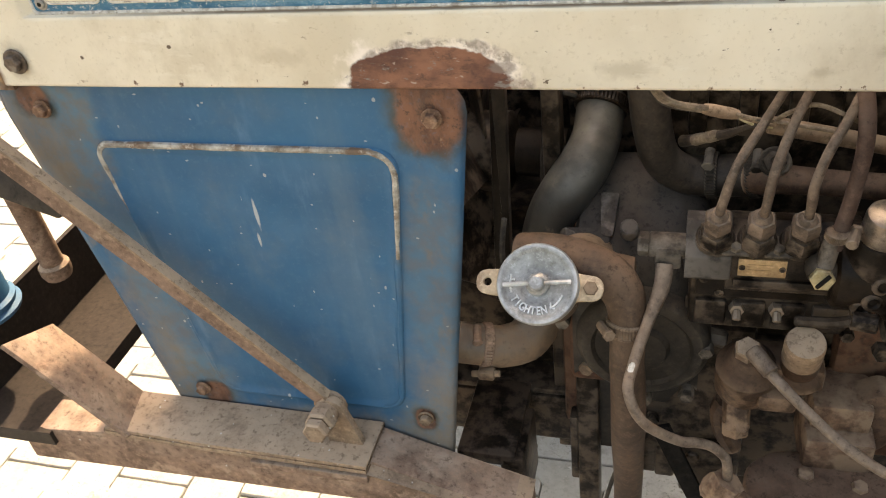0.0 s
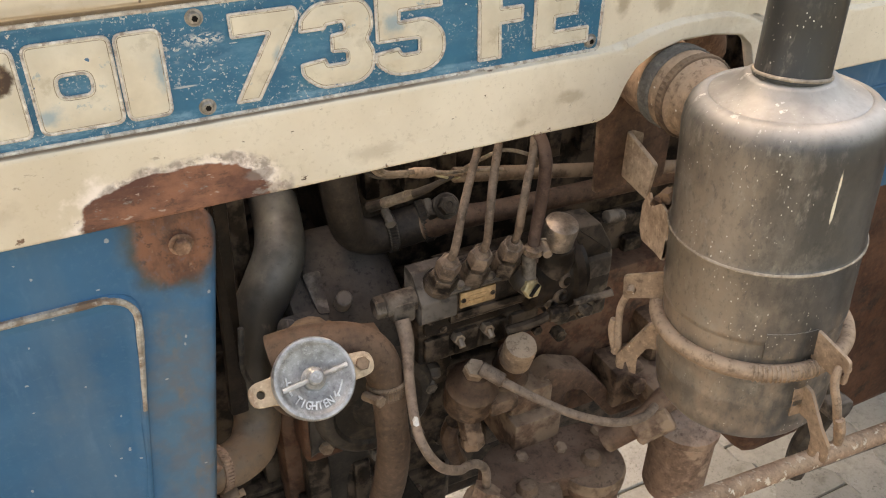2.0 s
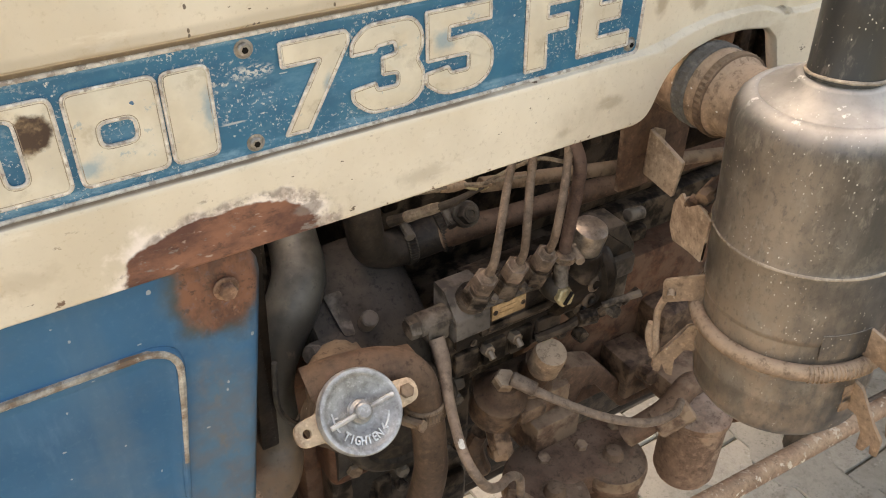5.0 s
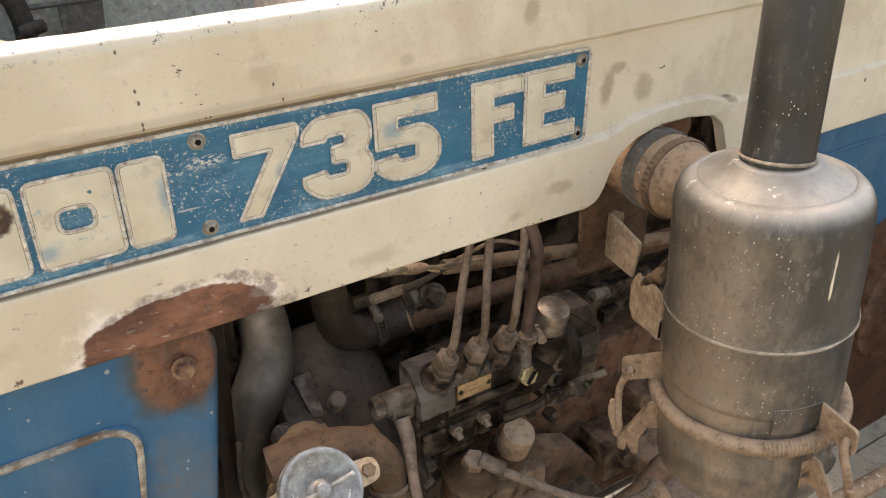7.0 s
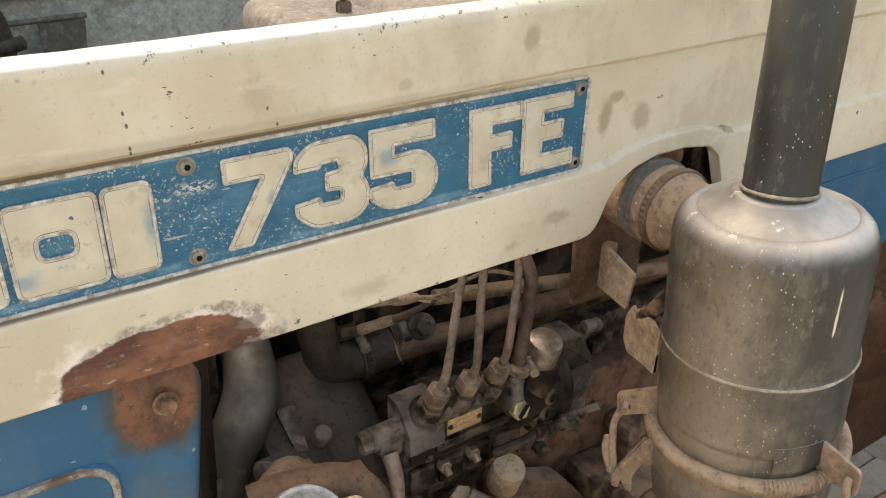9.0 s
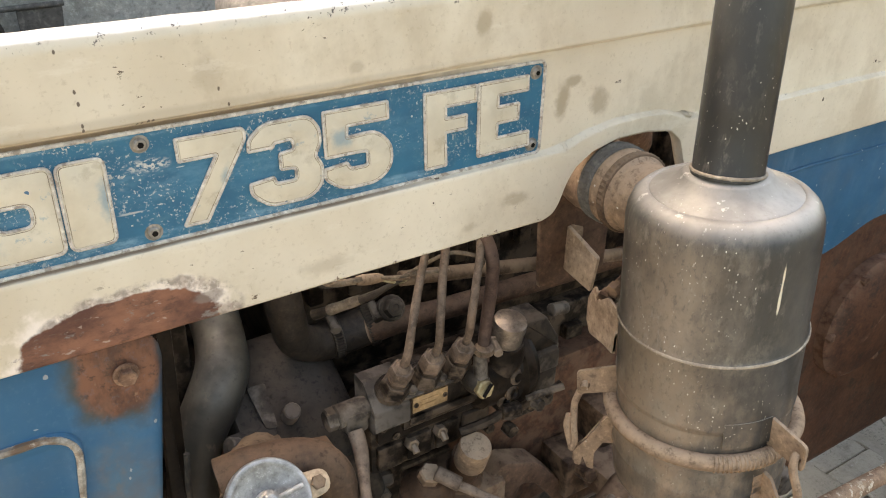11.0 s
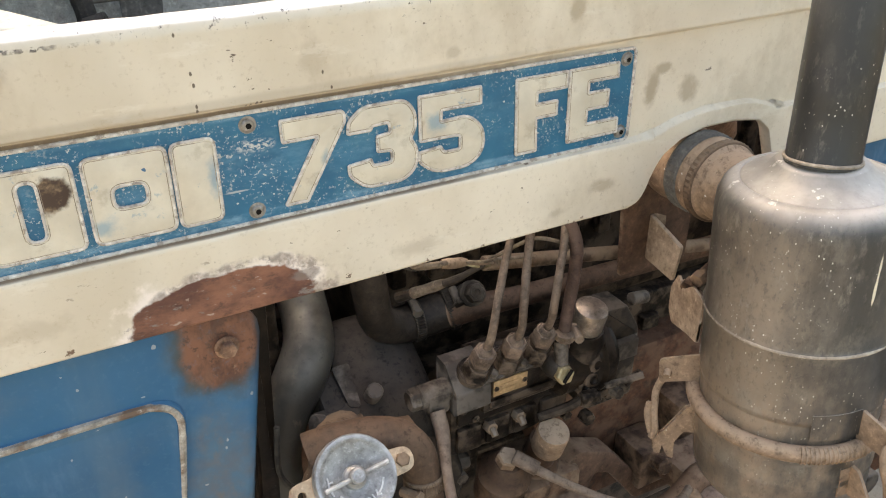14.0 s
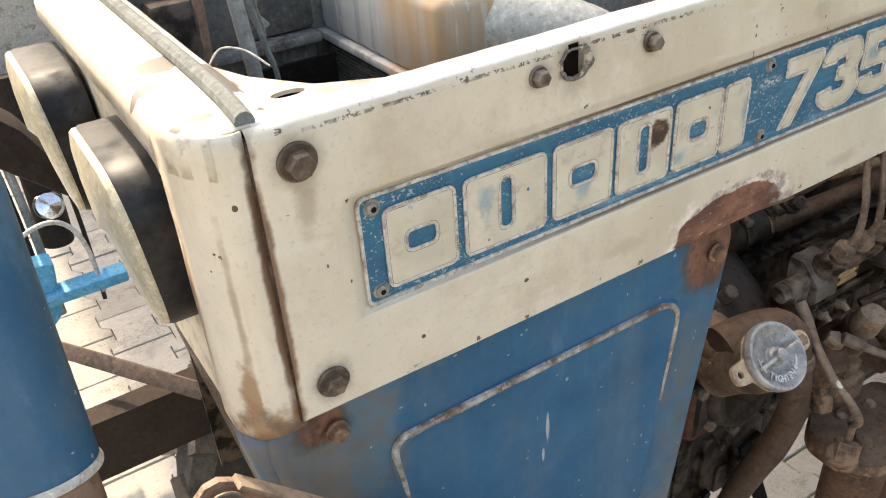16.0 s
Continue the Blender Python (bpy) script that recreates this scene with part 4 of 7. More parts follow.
# black sheet added behind the hole so that it looks dark inside
bm = bmesh.new()
box(bm, (-0.262, 0.030, 1.395), (-0.188, 0.033, 1.474), 0.001)
part("backing_strap", bm, MATTE, tractor)

# a folded ledge and a small bracket inside the far hood side
bm = bmesh.new()
box(bm, (-0.30, 0.420, 1.448), (1.2, 0.438, 1.452), 0.001)
part("ledge", bm, PRIMER, tractor)
bm = bmesh.new()
prism(bm, rounded([(-0.011, 1.36), (0.028, 1.36), (0.034, 1.424), (-0.011, 1.424)], 0.002), (0, 0.418, 0), (1, 0, 0), (0, 0, 1), 0.003)
rod(bm, (-0.06, 0.415, 1.425), (0.036, 0.415, 1.427), 0.003)
part("bracket", bm, PRIMER, tractor)
bm = bmesh.new()
tube(bm, [(-0.055, 0.40, 1.37), (-0.047, 0.41, 1.40), (-0.05, 0.415, 1.43), (-0.06, 0.41, 1.45)], 0.011, 10)
rod(bm, (-0.052, 0.40, 1.405), (-0.030, 0.392, 1.412), 0.007)
part("wire_plug", bm, DARKWIRE, tractor)

# inner sheet that closes the bay behind the engine, under the far hood side
bm = bmesh.new()
box(bm, (-0.46, 0.428, 0.84), (1.3, 0.432, 1.272), 0)
part("side_panel", bm, GRIMY_SHADE, tractor, "grimy inside of the far side panel")

# hood bolts
for x, z, f, h, w in ((-0.439, 1.469, 0.0155, 0.009, 0.0132), (-0.440, 1.297, 0.0145, 0.007, 0.0125)):
    bolt(tractor, (x, -0.0088, z), (0, -1, 0), f, h, DARK_BOLT, w, "rusty bolt with washer")
for x in (-0.258, -0.152):
    bolt(tractor, (x, -0.0085, 1.475), (0, -1, 0), 0.0105, 0.007, DARK_BOLT, 0.008)
for x, z in ((0.02, 1.334), (0.086, 1.327), (-0.38, 1.441)):
    bm = bmesh.new()
    lathe(bm, (x, -0.0062, z), (0, -1, 0), [(0.0022, 0), (0.002, 0.0008), (0.001, 0.0012)], 10)
    part("rivet", bm, STEEL, tractor)

# ---- name plate ----
bm = bmesh.new()
prism(bm, rounded([(-0.402, 1.3405), (0.349, 1.3405), (0.349, 1.426), (-0.402, 1.426)], 0.006), (0, 0.0015, 0), (1, 0, 0), (0, 0, 1), 0.0032, 0.0)
plate = part("name_plate", bm, PLATE, tractor, "blue embossed name plate with worn cream characters")
bm = bmesh.new()
ring = rounded([(-0.4015, 1.341), (0.3485, 1.341), (0.3485, 1.4255), (-0.4015, 1.4255)], 0.006, 5)
tube(bm, [(p.x, -0.0018, p.y) for p in ring] + [(ring[0].x, -0.0018, ring[0].y)], 0.0016, 8, 1)
part("rim", bm, EMBOSSED, plate, "pale rubbed rim")
for x in (-0.391, 0.001, 0.339):
    for z in (1.350, 1.4165):
        bm = bmesh.new()
        lathe(bm, (x, -0.0012, z), (0, -1, 0), [(0.0066, 0), (0.0064, 0.0008), (0.0050, 0.0010)], 20)
        screw = part("screw", bm, SCREW, plate)
        bm = bmesh.new()
        lathe(bm, (x, -0.0020, z), (0, -1, 0), [(0.0047, 0), (0.0046, 0.0012), (0.0036, 0.0024), (0.0021, 0.0026)], 18)
        part("screw_head", bm, SCREW, screw)
        bm = bmesh.new()
        lathe(bm, (x, -0.0040, z), (0, -1, 0), [(0.0023, 0), (0.0023, 0.0008), (0.0010, 0.0009)], 6)
        part("recess", bm, MATTE, screw)


def glyph(outline, hole=None, name="character", radius=0.003):
    bm = bmesh.new()
    prism(bm, rounded(outline, radius), (0, -0.0012, 0), (1, 0, 0), (0, 0, 1), 0.0022, 0.0005, rounded(hole, radius * 0.8) if hole else None)
    part(name, bm, LETTER, plate)
    bm = bmesh.new()
    for line in (outline, hole):
        if line:
            r = [(p.x, -0.0028, p.y) for p in rounded(line, radius)]
            tube(bm, r + [r[0]], 0.0012, 6, 1)
    part("outline", bm, EMBOSSED, plate)
    # dirt in the groove that follows the edge of the character
    bm = bmesh.new()
    for line, way in ((outline, 1), (hole, -1)):
        if line:
            q = rounded(line, radius)
            turn = way if sum(a.x * b.y - b.x * a.y for a, b in zip(q, q[1:] + q[:1])) > 0 else -way
            r = []
            for i in range(len(q)):
                d = (q[(i + 1) % len(q)] - q[i - 1]).normalized()
                r.append((q[i].x - turn * d.y * 0.0018, -0.0033, q[i].y + turn * d.x * 0.0018))
            tube(bm, r + [r[0]], 0.00036, 4, 1)
    part("groove", bm, GROOVE, plate)


T, B = 1.4155, 1.3495
glyph([(0.024, T, 0.001), (0.073, T, 0.004), (0.0735, 1.407, 0.002), (0.040, B, 0.001), (0.023, B, 0.001), (0.0515, 1.399, 0.001), (0.0245, 1.399, 0.001)])
glyph([(0.075, 1.396, 0.001), (0.0755, 1.405, 0.004), (0.087, T, 0.008), (0.124, T, 0.008), (0.132, 1.404, 0.006), (0.132, 1.392, 0.004), (0.1275, 1.3835, 0.002), (0.133, 1.374, 0.004), (0.1325, 1.359, 0.006), (0.122, B, 0.008), (0.088, B, 0.008),
       (0.0745, 1.362, 0.006), (0.0745, 1.3705, 0.001), (0.093, 1.3725, 0.001), (0.095, 1.367, 0.002), (0.111, 1.367, 0.003), (0.111, 1.3765, 0.003), (0.099, 1.3775, 0.001), (0.099, 1.390, 0.001), (0.1105, 1.3915, 0.003), (0.109, 1.400, 0.003), (0.095, 1.399, 0.002), (0.094, 1.396, 0.001)])
glyph([(0.135, T, 0.001), (0.1905, T, 0.001), (0.191, 1.4015, 0.001), (0.155, 1.4015, 0.001), (0.1545, 1.3925, 0.001), (0.180, 1.3935, 0.008), (0.1945, 1.380, 0.010), (0.194, 1.360, 0.010), (0.181, B, 0.010), (0.150, B, 0.010),
       (0.1345, 1.361, 0.006), (0.135, 1.3695, 0.001), (0.154, 1.3715, 0.001), (0.157, 1.366, 0.003), (0.172, 1.366, 0.003), (0.172, 1.378, 0.003), (0.156, 1.3785, 0.001), (0.136, 1.3785, 0.001)])
glyph([(0.2245, T, 0.001), (0.2755, T, 0.001), (0.2755, 1.4015, 0.001), (0.2455, 1.4015, 0.001), (0.2455, 1.3915, 0.001), (0.2665, 1.3915, 0.001), (0.2665, 1.3790, 0.001), (0.2455, 1.3790, 0.001), (0.247, B, 0.001), (0.2265, B, 0.001)])
glyph([(0.278, T, 0.001), (0.330, T, 0.001), (0.3305, 1.4025, 0.001), (0.299, 1.4025, 0.001), (0.299, 1.3925, 0.001), (0.3215, 1.3925, 0.001), (0.3215, 1.3775, 0.001), (0.299, 1.3775, 0.001), (0.299, 1.3645, 0.001), (0.334, 1.3645, 0.001), (0.3345, 1.3510, 0.001), (0.2795, 1.3505, 0.001)])
# the maker's name: plain blocks with a slot, in the same cream
for x0, x1, slot in ((-0.384, -0.327, 0), (-0.319, -0.246, 1), (-0.238, -0.180, 0), (-0.174, -0.117, 1), (-0.111, -0.057, 0), (-0.054, -0.024, 2)):
    mid = (x0 + x1) / 2
    holes = {0: [(x0 + 0.016, 1.374), (x1 - 0.016, 1.374), (x1 - 0.016, 1.390), (x0 + 0.016, 1.390)], 1: [(mid - 0.006, 1.362), (mid + 0.006, 1.362), (mid + 0.006, 1.404), (mid - 0.006, 1.404)], 2: None}[slot]
    glyph([(x0, B + 0.0005), (x1, B + 0.0005), (x1, T - 0.003), (x0, T - 0.003)], holes, "plain_block", 0.006)

# ---- front cowl with lamps ----
bm = bmesh.new()
sect = [(-0.4675, -0.005), (-0.474, -0.0065), (-0.484, -0.003), (-0.494, 0.006), (-0.501, 0.018), (-0.505, 0.032), (-0.505, 0.055)]
cols = []
for x, y in sect:
    col = []
    for k in range(25):
        z = 1.266 - 0.010 * smooth(-0.475, -0.505, x) + (1.4955 - 1.266 + 0.010 * smooth(-0.475, -0.505, x)) * k / 24
        col.append(bm.verts.new((x + 0.001 * noise.noise(Vector((z * 20, x * 30, 2))), y, z)))
    cols.append(col)
for a, b in zip(cols, cols[1:]):
    for i in range(24):
        bm.faces.new((a[i], a[i + 1], b[i + 1], b[i]))
cowl = part("front_cowl", bm, CREAM, tractor, "cream front cowl with rust at its seam", 60)
m = cowl.modifiers.new("sheet", "SOLIDIFY")
m.thickness = 0.002
bm = bmesh.new()
box(bm, (-0.478, -0.0035, 1.264), (-0.462, 0.003, 1.488), 0.0008)
part("seam_strip", bm, RUST, cowl, "rusted strip in the seam")
# mouth of the cowl: a frame with two round openings for the lamps
bm = bmesh.new()
outer = rounded([(0.05, 1.235), (0.40, 1.235), (0.40, 1.490), (0.05, 1.490)], 0.02)
prism(bm, [(p.x, p.y) for p in outer], (-0.497, 0, 0), (0, 1, 0), (0, 0, 1), 0.006)
part("mouth_panel", bm, CREAM, tractor)
# header over the mouth
bm = bmesh.new()
xs = [(-0.505, 1.468), (-0.5045, 1.482), (-0.499, 1.4915), (-0.49, 1.4955), (-0.462, 1.4970), (-0.444, 1.4945), (-0.436, 1.486)]
rows = []
for k in range(30):
    y = -0.002 + 0.444 * k / 29
    nose = float(np.interp(y, [-0.0065, -0.003, 0.006, 0.018, 0.032], [-0.474, -0.484, -0.494, -0.501, -0.506])) - 0.0008
    rows.append([bm.verts.new((max(x, nose), y, z + 0.0015 * noise.noise(Vector((x * 20, y * 12, 0))))) for x, z in xs])
for a, b in zip(rows, rows[1:]):
    for i in range(len(xs) - 1):
        bm.faces.new((a[i], a[i + 1], b[i + 1], b[i]))
header = part("cowl_header", bm, CREAM, tractor, "cream header with paint worn to bare metal", 60)
m = header.modifiers.new("sheet", "SOLIDIFY")
m.thickness = 0.002
bm = bmesh.new()
tube(bm, [(-0.4625, 0.000, 1.4985), (-0.459, 0.06, 1.4995), (-0.4585, 0.2, 1.4995), (-0.4585, 0.43, 1.4985)], 0.0062, 10)
part("seal_strip", bm, SEAL, tractor, "grey rubber seal strip")
# corner gusset with an oval slot
bm = bmesh.new()
gus = rounded([(-0.445, 0.012), (-0.445, 0.16), (-0.425, 0.10), (-0.395, 0.055), (-0.33, 0.022), (-0.33, 0.012)], 0.006)
prism(bm, [(p.x, p.y) for p in gus], (0, 0, 1.484), (1, 0, 0), (0, 1, 0), 0.003, 0, [(-0.415 + 0.012 * math.cos(a), 0.052 + 0.006 * math.sin(a)) for a in np.linspace(0, 2 * math.pi, 16, endpoint=False)])
part("gusset", bm, CREAM, tractor)
bm = bmesh.new()
tube(bm, [(-0.440, 0.13, 1.490), (-0.428, 0.135, 1.498), (-0.414, 0.125, 1.496), (-0.405, 0.105, 1.488)], 0.0008, 6)
part("loose_wire", bm, ROPE, tractor)


def headlamp(y, z, back):
    """A squarish lamp: black shell, ribbed yellowed lens."""
    h, tall = 0.080, 0.068
    line = rounded([(-h, -tall), (h, -tall), (h, tall), (-h, tall)], 0.050, 10)
    k = len(line)

    def lean(p):
        return 0.012 * (p.y + h) / (2 * h)

    bm = bmesh.new()
    rings = []
    for grow, depth, share in ((0.985, 0.0, 0.0), (1.0, 0.003, 0.1), (1.0, 0.025, 1.0), (0.985, 0.028, 1.0)):
        rings.append([bm.verts.new((-0.499 + back - depth - share * lean(p), y + p.x * grow, z + p.y * grow)) for p in line])
    for ra, rb in zip(rings, rings[1:]):
        for i in range(k):
            bm.faces.new((ra[i], ra[(i + 1) % k], rb[(i + 1) % k], rb[i]))
    bm.faces.new(rings[0])
    bm.faces.new(rings[-1])
    lamp = part("headlamp", bm, BLACK, tractor, "squarish headlamp with black shell")
    bm = bmesh.new()
    rings = []
    for grow, depth in ((0.985, 0.003), (0.985, 0.005), (0.955, 0.008), (0.80, 0.0110), (0.5, 0.0130), (0.1, 0.0135)):
        rings.append([bm.verts.new((-0.5242 + back - depth - lean(p), y + p.x * grow, z + p.y * grow)) for p in line])
    for ra, rb in zip(rings, rings[1:]):
        for i in range(k):
            bm.faces.new((ra[i], ra[(i + 1) % k], rb[(i + 1) % k], rb[i]))
    bm.faces.new(rings[-1])
    part("lens", bm, LENS, lamp, "yellowed ribbed lens")
    return lamp


headlamp(0.163, 1.376, 0.010)
headlamp(0.372, 1.384, -0.002)

# ---- lower side panel ----
bm = bmesh.new()
nx, nz = 110, 130
zlo, zhi = 0.745, 1.2715


def panel_left(z):
    return float(np.interp(z, [0.745, 0.788, 1.236, 1.272], [-0.428, -0.425, -0.494, -0.492]))


def panel_right(z):
    return float(np.interp(z, [0.745, 0.752, 1.240, 1.252, 1.262, 1.268, 1.272], [-0.078, -0.073, -0.0075, -0.0085, -0.014, -0.021, -0.032]))


def field(x, z):
    """Distance inside the rounded pressed field, in metres, below zero outside it."""
    l, r = float(np.interp(z, [0.856, 1.204], [-0.352, -0.400])), float(np.interp(z, [0.856, 1.204], [-0.122, -0.076]))
    dx = min(x - l, r - x)
    dz = min(z - 0.856, 1.204 - z)
    k = 0.026
    if dx < k and dz < k:
        return k - math.hypot(k - dx, k - dz)
    return min(dx, dz)


grid = []
for k in range(nz + 1):
    z = zlo + (zhi - zlo) * k / nz
    row = []
    for i in range(nx + 1):
        l, r = panel_left(z), panel_right(z)
        x = l + (r - l) * i / nx
        d = field(x, z)
        y = 0.004 - 0.0042 * math.exp(-((d - 0.003) / 0.0034) ** 2) - 0.0012 * smooth(0.0, 0.012, d) + 0.0012 * noise.noise(Vector((x * 7, 5, z * 7)))
        lowcut = float(np.interp(x, [-0.43, -0.30, -0.073], [0.790, 0.766, 0.752]))
        zz = max(z, lowcut) if k < nz * 0.12 else z
        edge = min(i, nx - i)
        y += 0.006 if edge == 0 else 0.0015 if edge == 1 else 0
        row.append(bm.verts.new((x, y, zz)))
    grid.append(row)
for a, b in zip(grid, grid[1:]):
    for i in range(nx):
        if (a[i].co - b[i].co).length > 1e-6 or (a[i + 1].co - b[i + 1].co).length > 1e-6:
            bm.faces.new((a[i], a[i + 1], b[i + 1], b[i]))
bmesh.ops.remove_doubles(bm, verts=bm.verts, dist=1e-5)
lower = part("lower_panel", bm, BLUE, tractor, "faded blue pressed sheet panel with rusted corners", 50)
m = lower.modifiers.new("sheet", "SOLIDIFY")
m.thickness, m.offset = 0.0016, 1.0
for x, z, f, mt in ((-0.036, 1.2395, 0.0125, RUSTY_BOLT), (-0.441, 1.243, 0.0125, RUSTY_BOLT), (-0.384, 0.855, 0.0125, RUSTY_BOLT), (-0.093, 0.847, 0.0125, EARTHY)):
    bolt(lower, (x, -0.0012, z), (0, -1, 0), f, 0.0065, mt, 0.0098)
# the panel's front edge turns in round the corner
bm = bmesh.new()
rows = []
for k in range(31):
    z = 0.79 + (1.258 - 0.79) * k / 30
    x0 = panel_left(z)
    rows.append([bm.verts.new((x0 + dx, 0.006 + dy + 0.001 * noise.noise(Vector((dx * 50, z * 9, 3))), z)) for dx, dy in ((0.004, 0.0), (-0.001, 0.001), (-0.006, 0.005), (-0.009, 0.012), (-0.010, 0.024), (-0.010, 0.040))])
for a, b in zip(rows, rows[1:]):
    for i in range(5):
        bm.faces.new((a[i], a[i + 1], b[i + 1], b[i]))
turned = part("turned_edge", bm, BLUE, lower, "", 60)
m = turned.modifiers.new("sheet", "SOLIDIFY")
m.thickness = 0.0016
# bead round the pressed field, rubbed bare along its top
field_line = rounded([(-0.3995, 1.2035), (-0.0765, 1.2035), (-0.1215, 0.8565), (-0.3525, 0.8565)], 0.026, 8)
loop = [(p.x, 0.0025, p.y) for p in field_line]
bm = bmesh.new()
tube(bm, loop + [loop[0]], 0.0040, 10, 1)
part("bead", bm, BLUE, lower)
bm = bmesh.new()
top = [(-0.386, 1.120), (-0.392, 1.160), (-0.3955, 1.185), (-0.394, 1.196), (-0.388, 1.202), (-0.375, 1.2035), (-0.30, 1.2035), (-0.20, 1.2035), (-0.115, 1.2035), (-0.098, 1.2025), (-0.086, 1.196), (-0.0805, 1.184), (-0.0815, 1.165), (-0.087, 1.120), (-0.092, 1.080)]
tube(bm, [(x, 0.0004, z) for x, z in top], [0.0024, 0.0032] + [0.0036] * (len(top) - 5) + [0.0034, 0.0030, 0.0024], 8, 4, 0.2)
part("worn_bead", bm, worn("worn_bead_edge", (0.26, 0.225, 0.18), (0.44, 0.40, 0.34), 60, 0.5, 0.1, (0.15, 0.09, 0.055), third_scale=34, third_at=(0.46, 0.60), strength=0.2), lower, "pressed bead rubbed to bare metal")
# front screen behind the blue panel under the cowl, with a strip of grille
bm = bmesh.new()
prism(bm, [(-0.488, 1.235), (-0.470, 1.235), (-0.402, 0.80), (-0.420, 0.80)], (0, 0.42, 0), (1, 0, 0), (0, 0, 1), 0.395, 0.001)
part("front_screen", bm, MATTE, tractor, "black front screen")
bm = bmesh.new()
for i in range(60):
    z = 0.82 + 0.4 * i / 60
    x = panel_left(z) + 0.004
    rod(bm, (x, 0.02, z), (x, 0.41, z), 0.0012, 5)
part("grille_strip", bm, GRIMY_SHADE, tractor)

# blue cowl further back, under the hood
bm = bmesh.new()
prism(bm, rounded([(0.60, 1.274), (1.30, 1.274), (1.30, 1.10), (1.0, 1.098, 0.02), (0.905, 1.068, 0.03), (0.78, 1.07, 0.03), (0.70, 1.12, 0.03), (0.60, 1.14)], 0.004), (0, 0.022, 0), (1, 0, 0), (0, 0, 1), 0.006, 0.0015)
rear = part("rear_side_panel", bm, BLUE_PLAIN, tractor, "blue side panel below the hood")
bm = bmesh.new()
tube(bm, [(0.62, 0.016, 1.205), (0.76, 0.016, 1.222), (0.95, 0.016, 1.219), (1.28, 0.016, 1.215)], 0.0028, 8)
part("bead", bm, BLUE_PLAIN, rear)

# ---- air cleaner ----
AX, AY = 0.4268, -0.1585


def on_cleaner(angle, r, z):
    return Vector((AX + r * math.cos(radians(angle)), AY + r * math.sin(radians(angle)), z))


bm = bmesh.new()
lathe(bm, (AX, AY, 0), (0, 0, 1), [(0.0768, 1.120), (0.0770, 1.151), (0.0768, 1.1535), (0.0782, 1.1550), (0.0786, 1.160), (0.0782, 1.170), (0.0785, 1.219), (0.0798, 1.2215), (0.0802, 1.2235), (0.0795, 1.2255), (0.0783, 1.228),
                                      (0.078, 1.316), (0.0768, 1.326), (0.0735, 1.334), (0.068, 1.3395), (0.0615, 1.3425), (0.0600, 1.3416), (0.0585, 1.3428), (0.048, 1.3465), (0.040, 1.351), (0.0355, 1.356), (0.033, 1.358)], 72)
cleaner = part("air_cleaner", bm, CLEANER, tractor, "dark dusty steel oil-bath air cleaner with paint flecks", 60)
bm = bmesh.new()
tube(bm, [on_cleaner(360 * i / 90, 0.0790, 1.2235) for i in range(91)], 0.0017, 8, 1, 0.25)
part("weld_bead", bm, WELD, cleaner, "pale weld bead")
bm = bmesh.new()
tube(bm, [base_ring for base_ring in (Vector((0.4212, -0.1570, 1.357)) + Vector((0.0300 * math.cos(a), 0.0300 * math.sin(a), -0.003 * math.cos(a) - 0.0035 * math.sin(a))) for a in np.linspace(0, 2 * math.pi, 41))], 0.0016, 8, 1, 0.25)
part("neck_bead", bm, WELD, cleaner)
bm = bmesh.new()
tilt = Vector((0.09, 0.11, 1.0)).normalized()
base = Vector((0.4212, -0.1570, 1.350))
lathe(bm, base, tilt, [(0.0302, 0.003), (0.0302, 0.005), (0.0294, 0.008), (0.0293, 0.05), (0.0293, 0.62), (0.027, 0.625)], 40)
part("intake_pipe", bm, STACK, cleaner, "dark upright intake pipe")
bm = bmesh.new()
lathe(bm, (AX, AY, 0), (0, 0, 1), [(0.0, 1.034), (0.055, 1.036), (0.070, 1.042), (0.0765, 1.052), (0.0778, 1.064), (0.0778, 1.083), (0.0790, 1.085), (0.0790, 1.090), (0.0782, 1.093), (0.0785, 1.112), (0.081, 1.116), (0.081, 1.122)], 72)
bowl = part("oil_bowl", bm, CLEANER, cleaner, "dusty oil bowl")
bm = bmesh.new()
n = 80
pts = [on_cleaner(360 * i / n, 0.0815, 1.128) for i in range(n + 1)]
tube(bm, pts, 0.0075, 12, 1)
for i in range(16):
    a = -131 + i * 2.4
    q = [on_cleaner(a, 0.0815 + 0.0077 * math.cos(t), 1.128 + 0.0077 * math.sin(t)) for t in np.linspace(-1.2, 1.5, 7)]
    tube(bm, q, 0.0009, 5, 1)
part("clamp_ring", bm, TAN, cleaner, "rounded clamp ring, dusty with worn ridges")


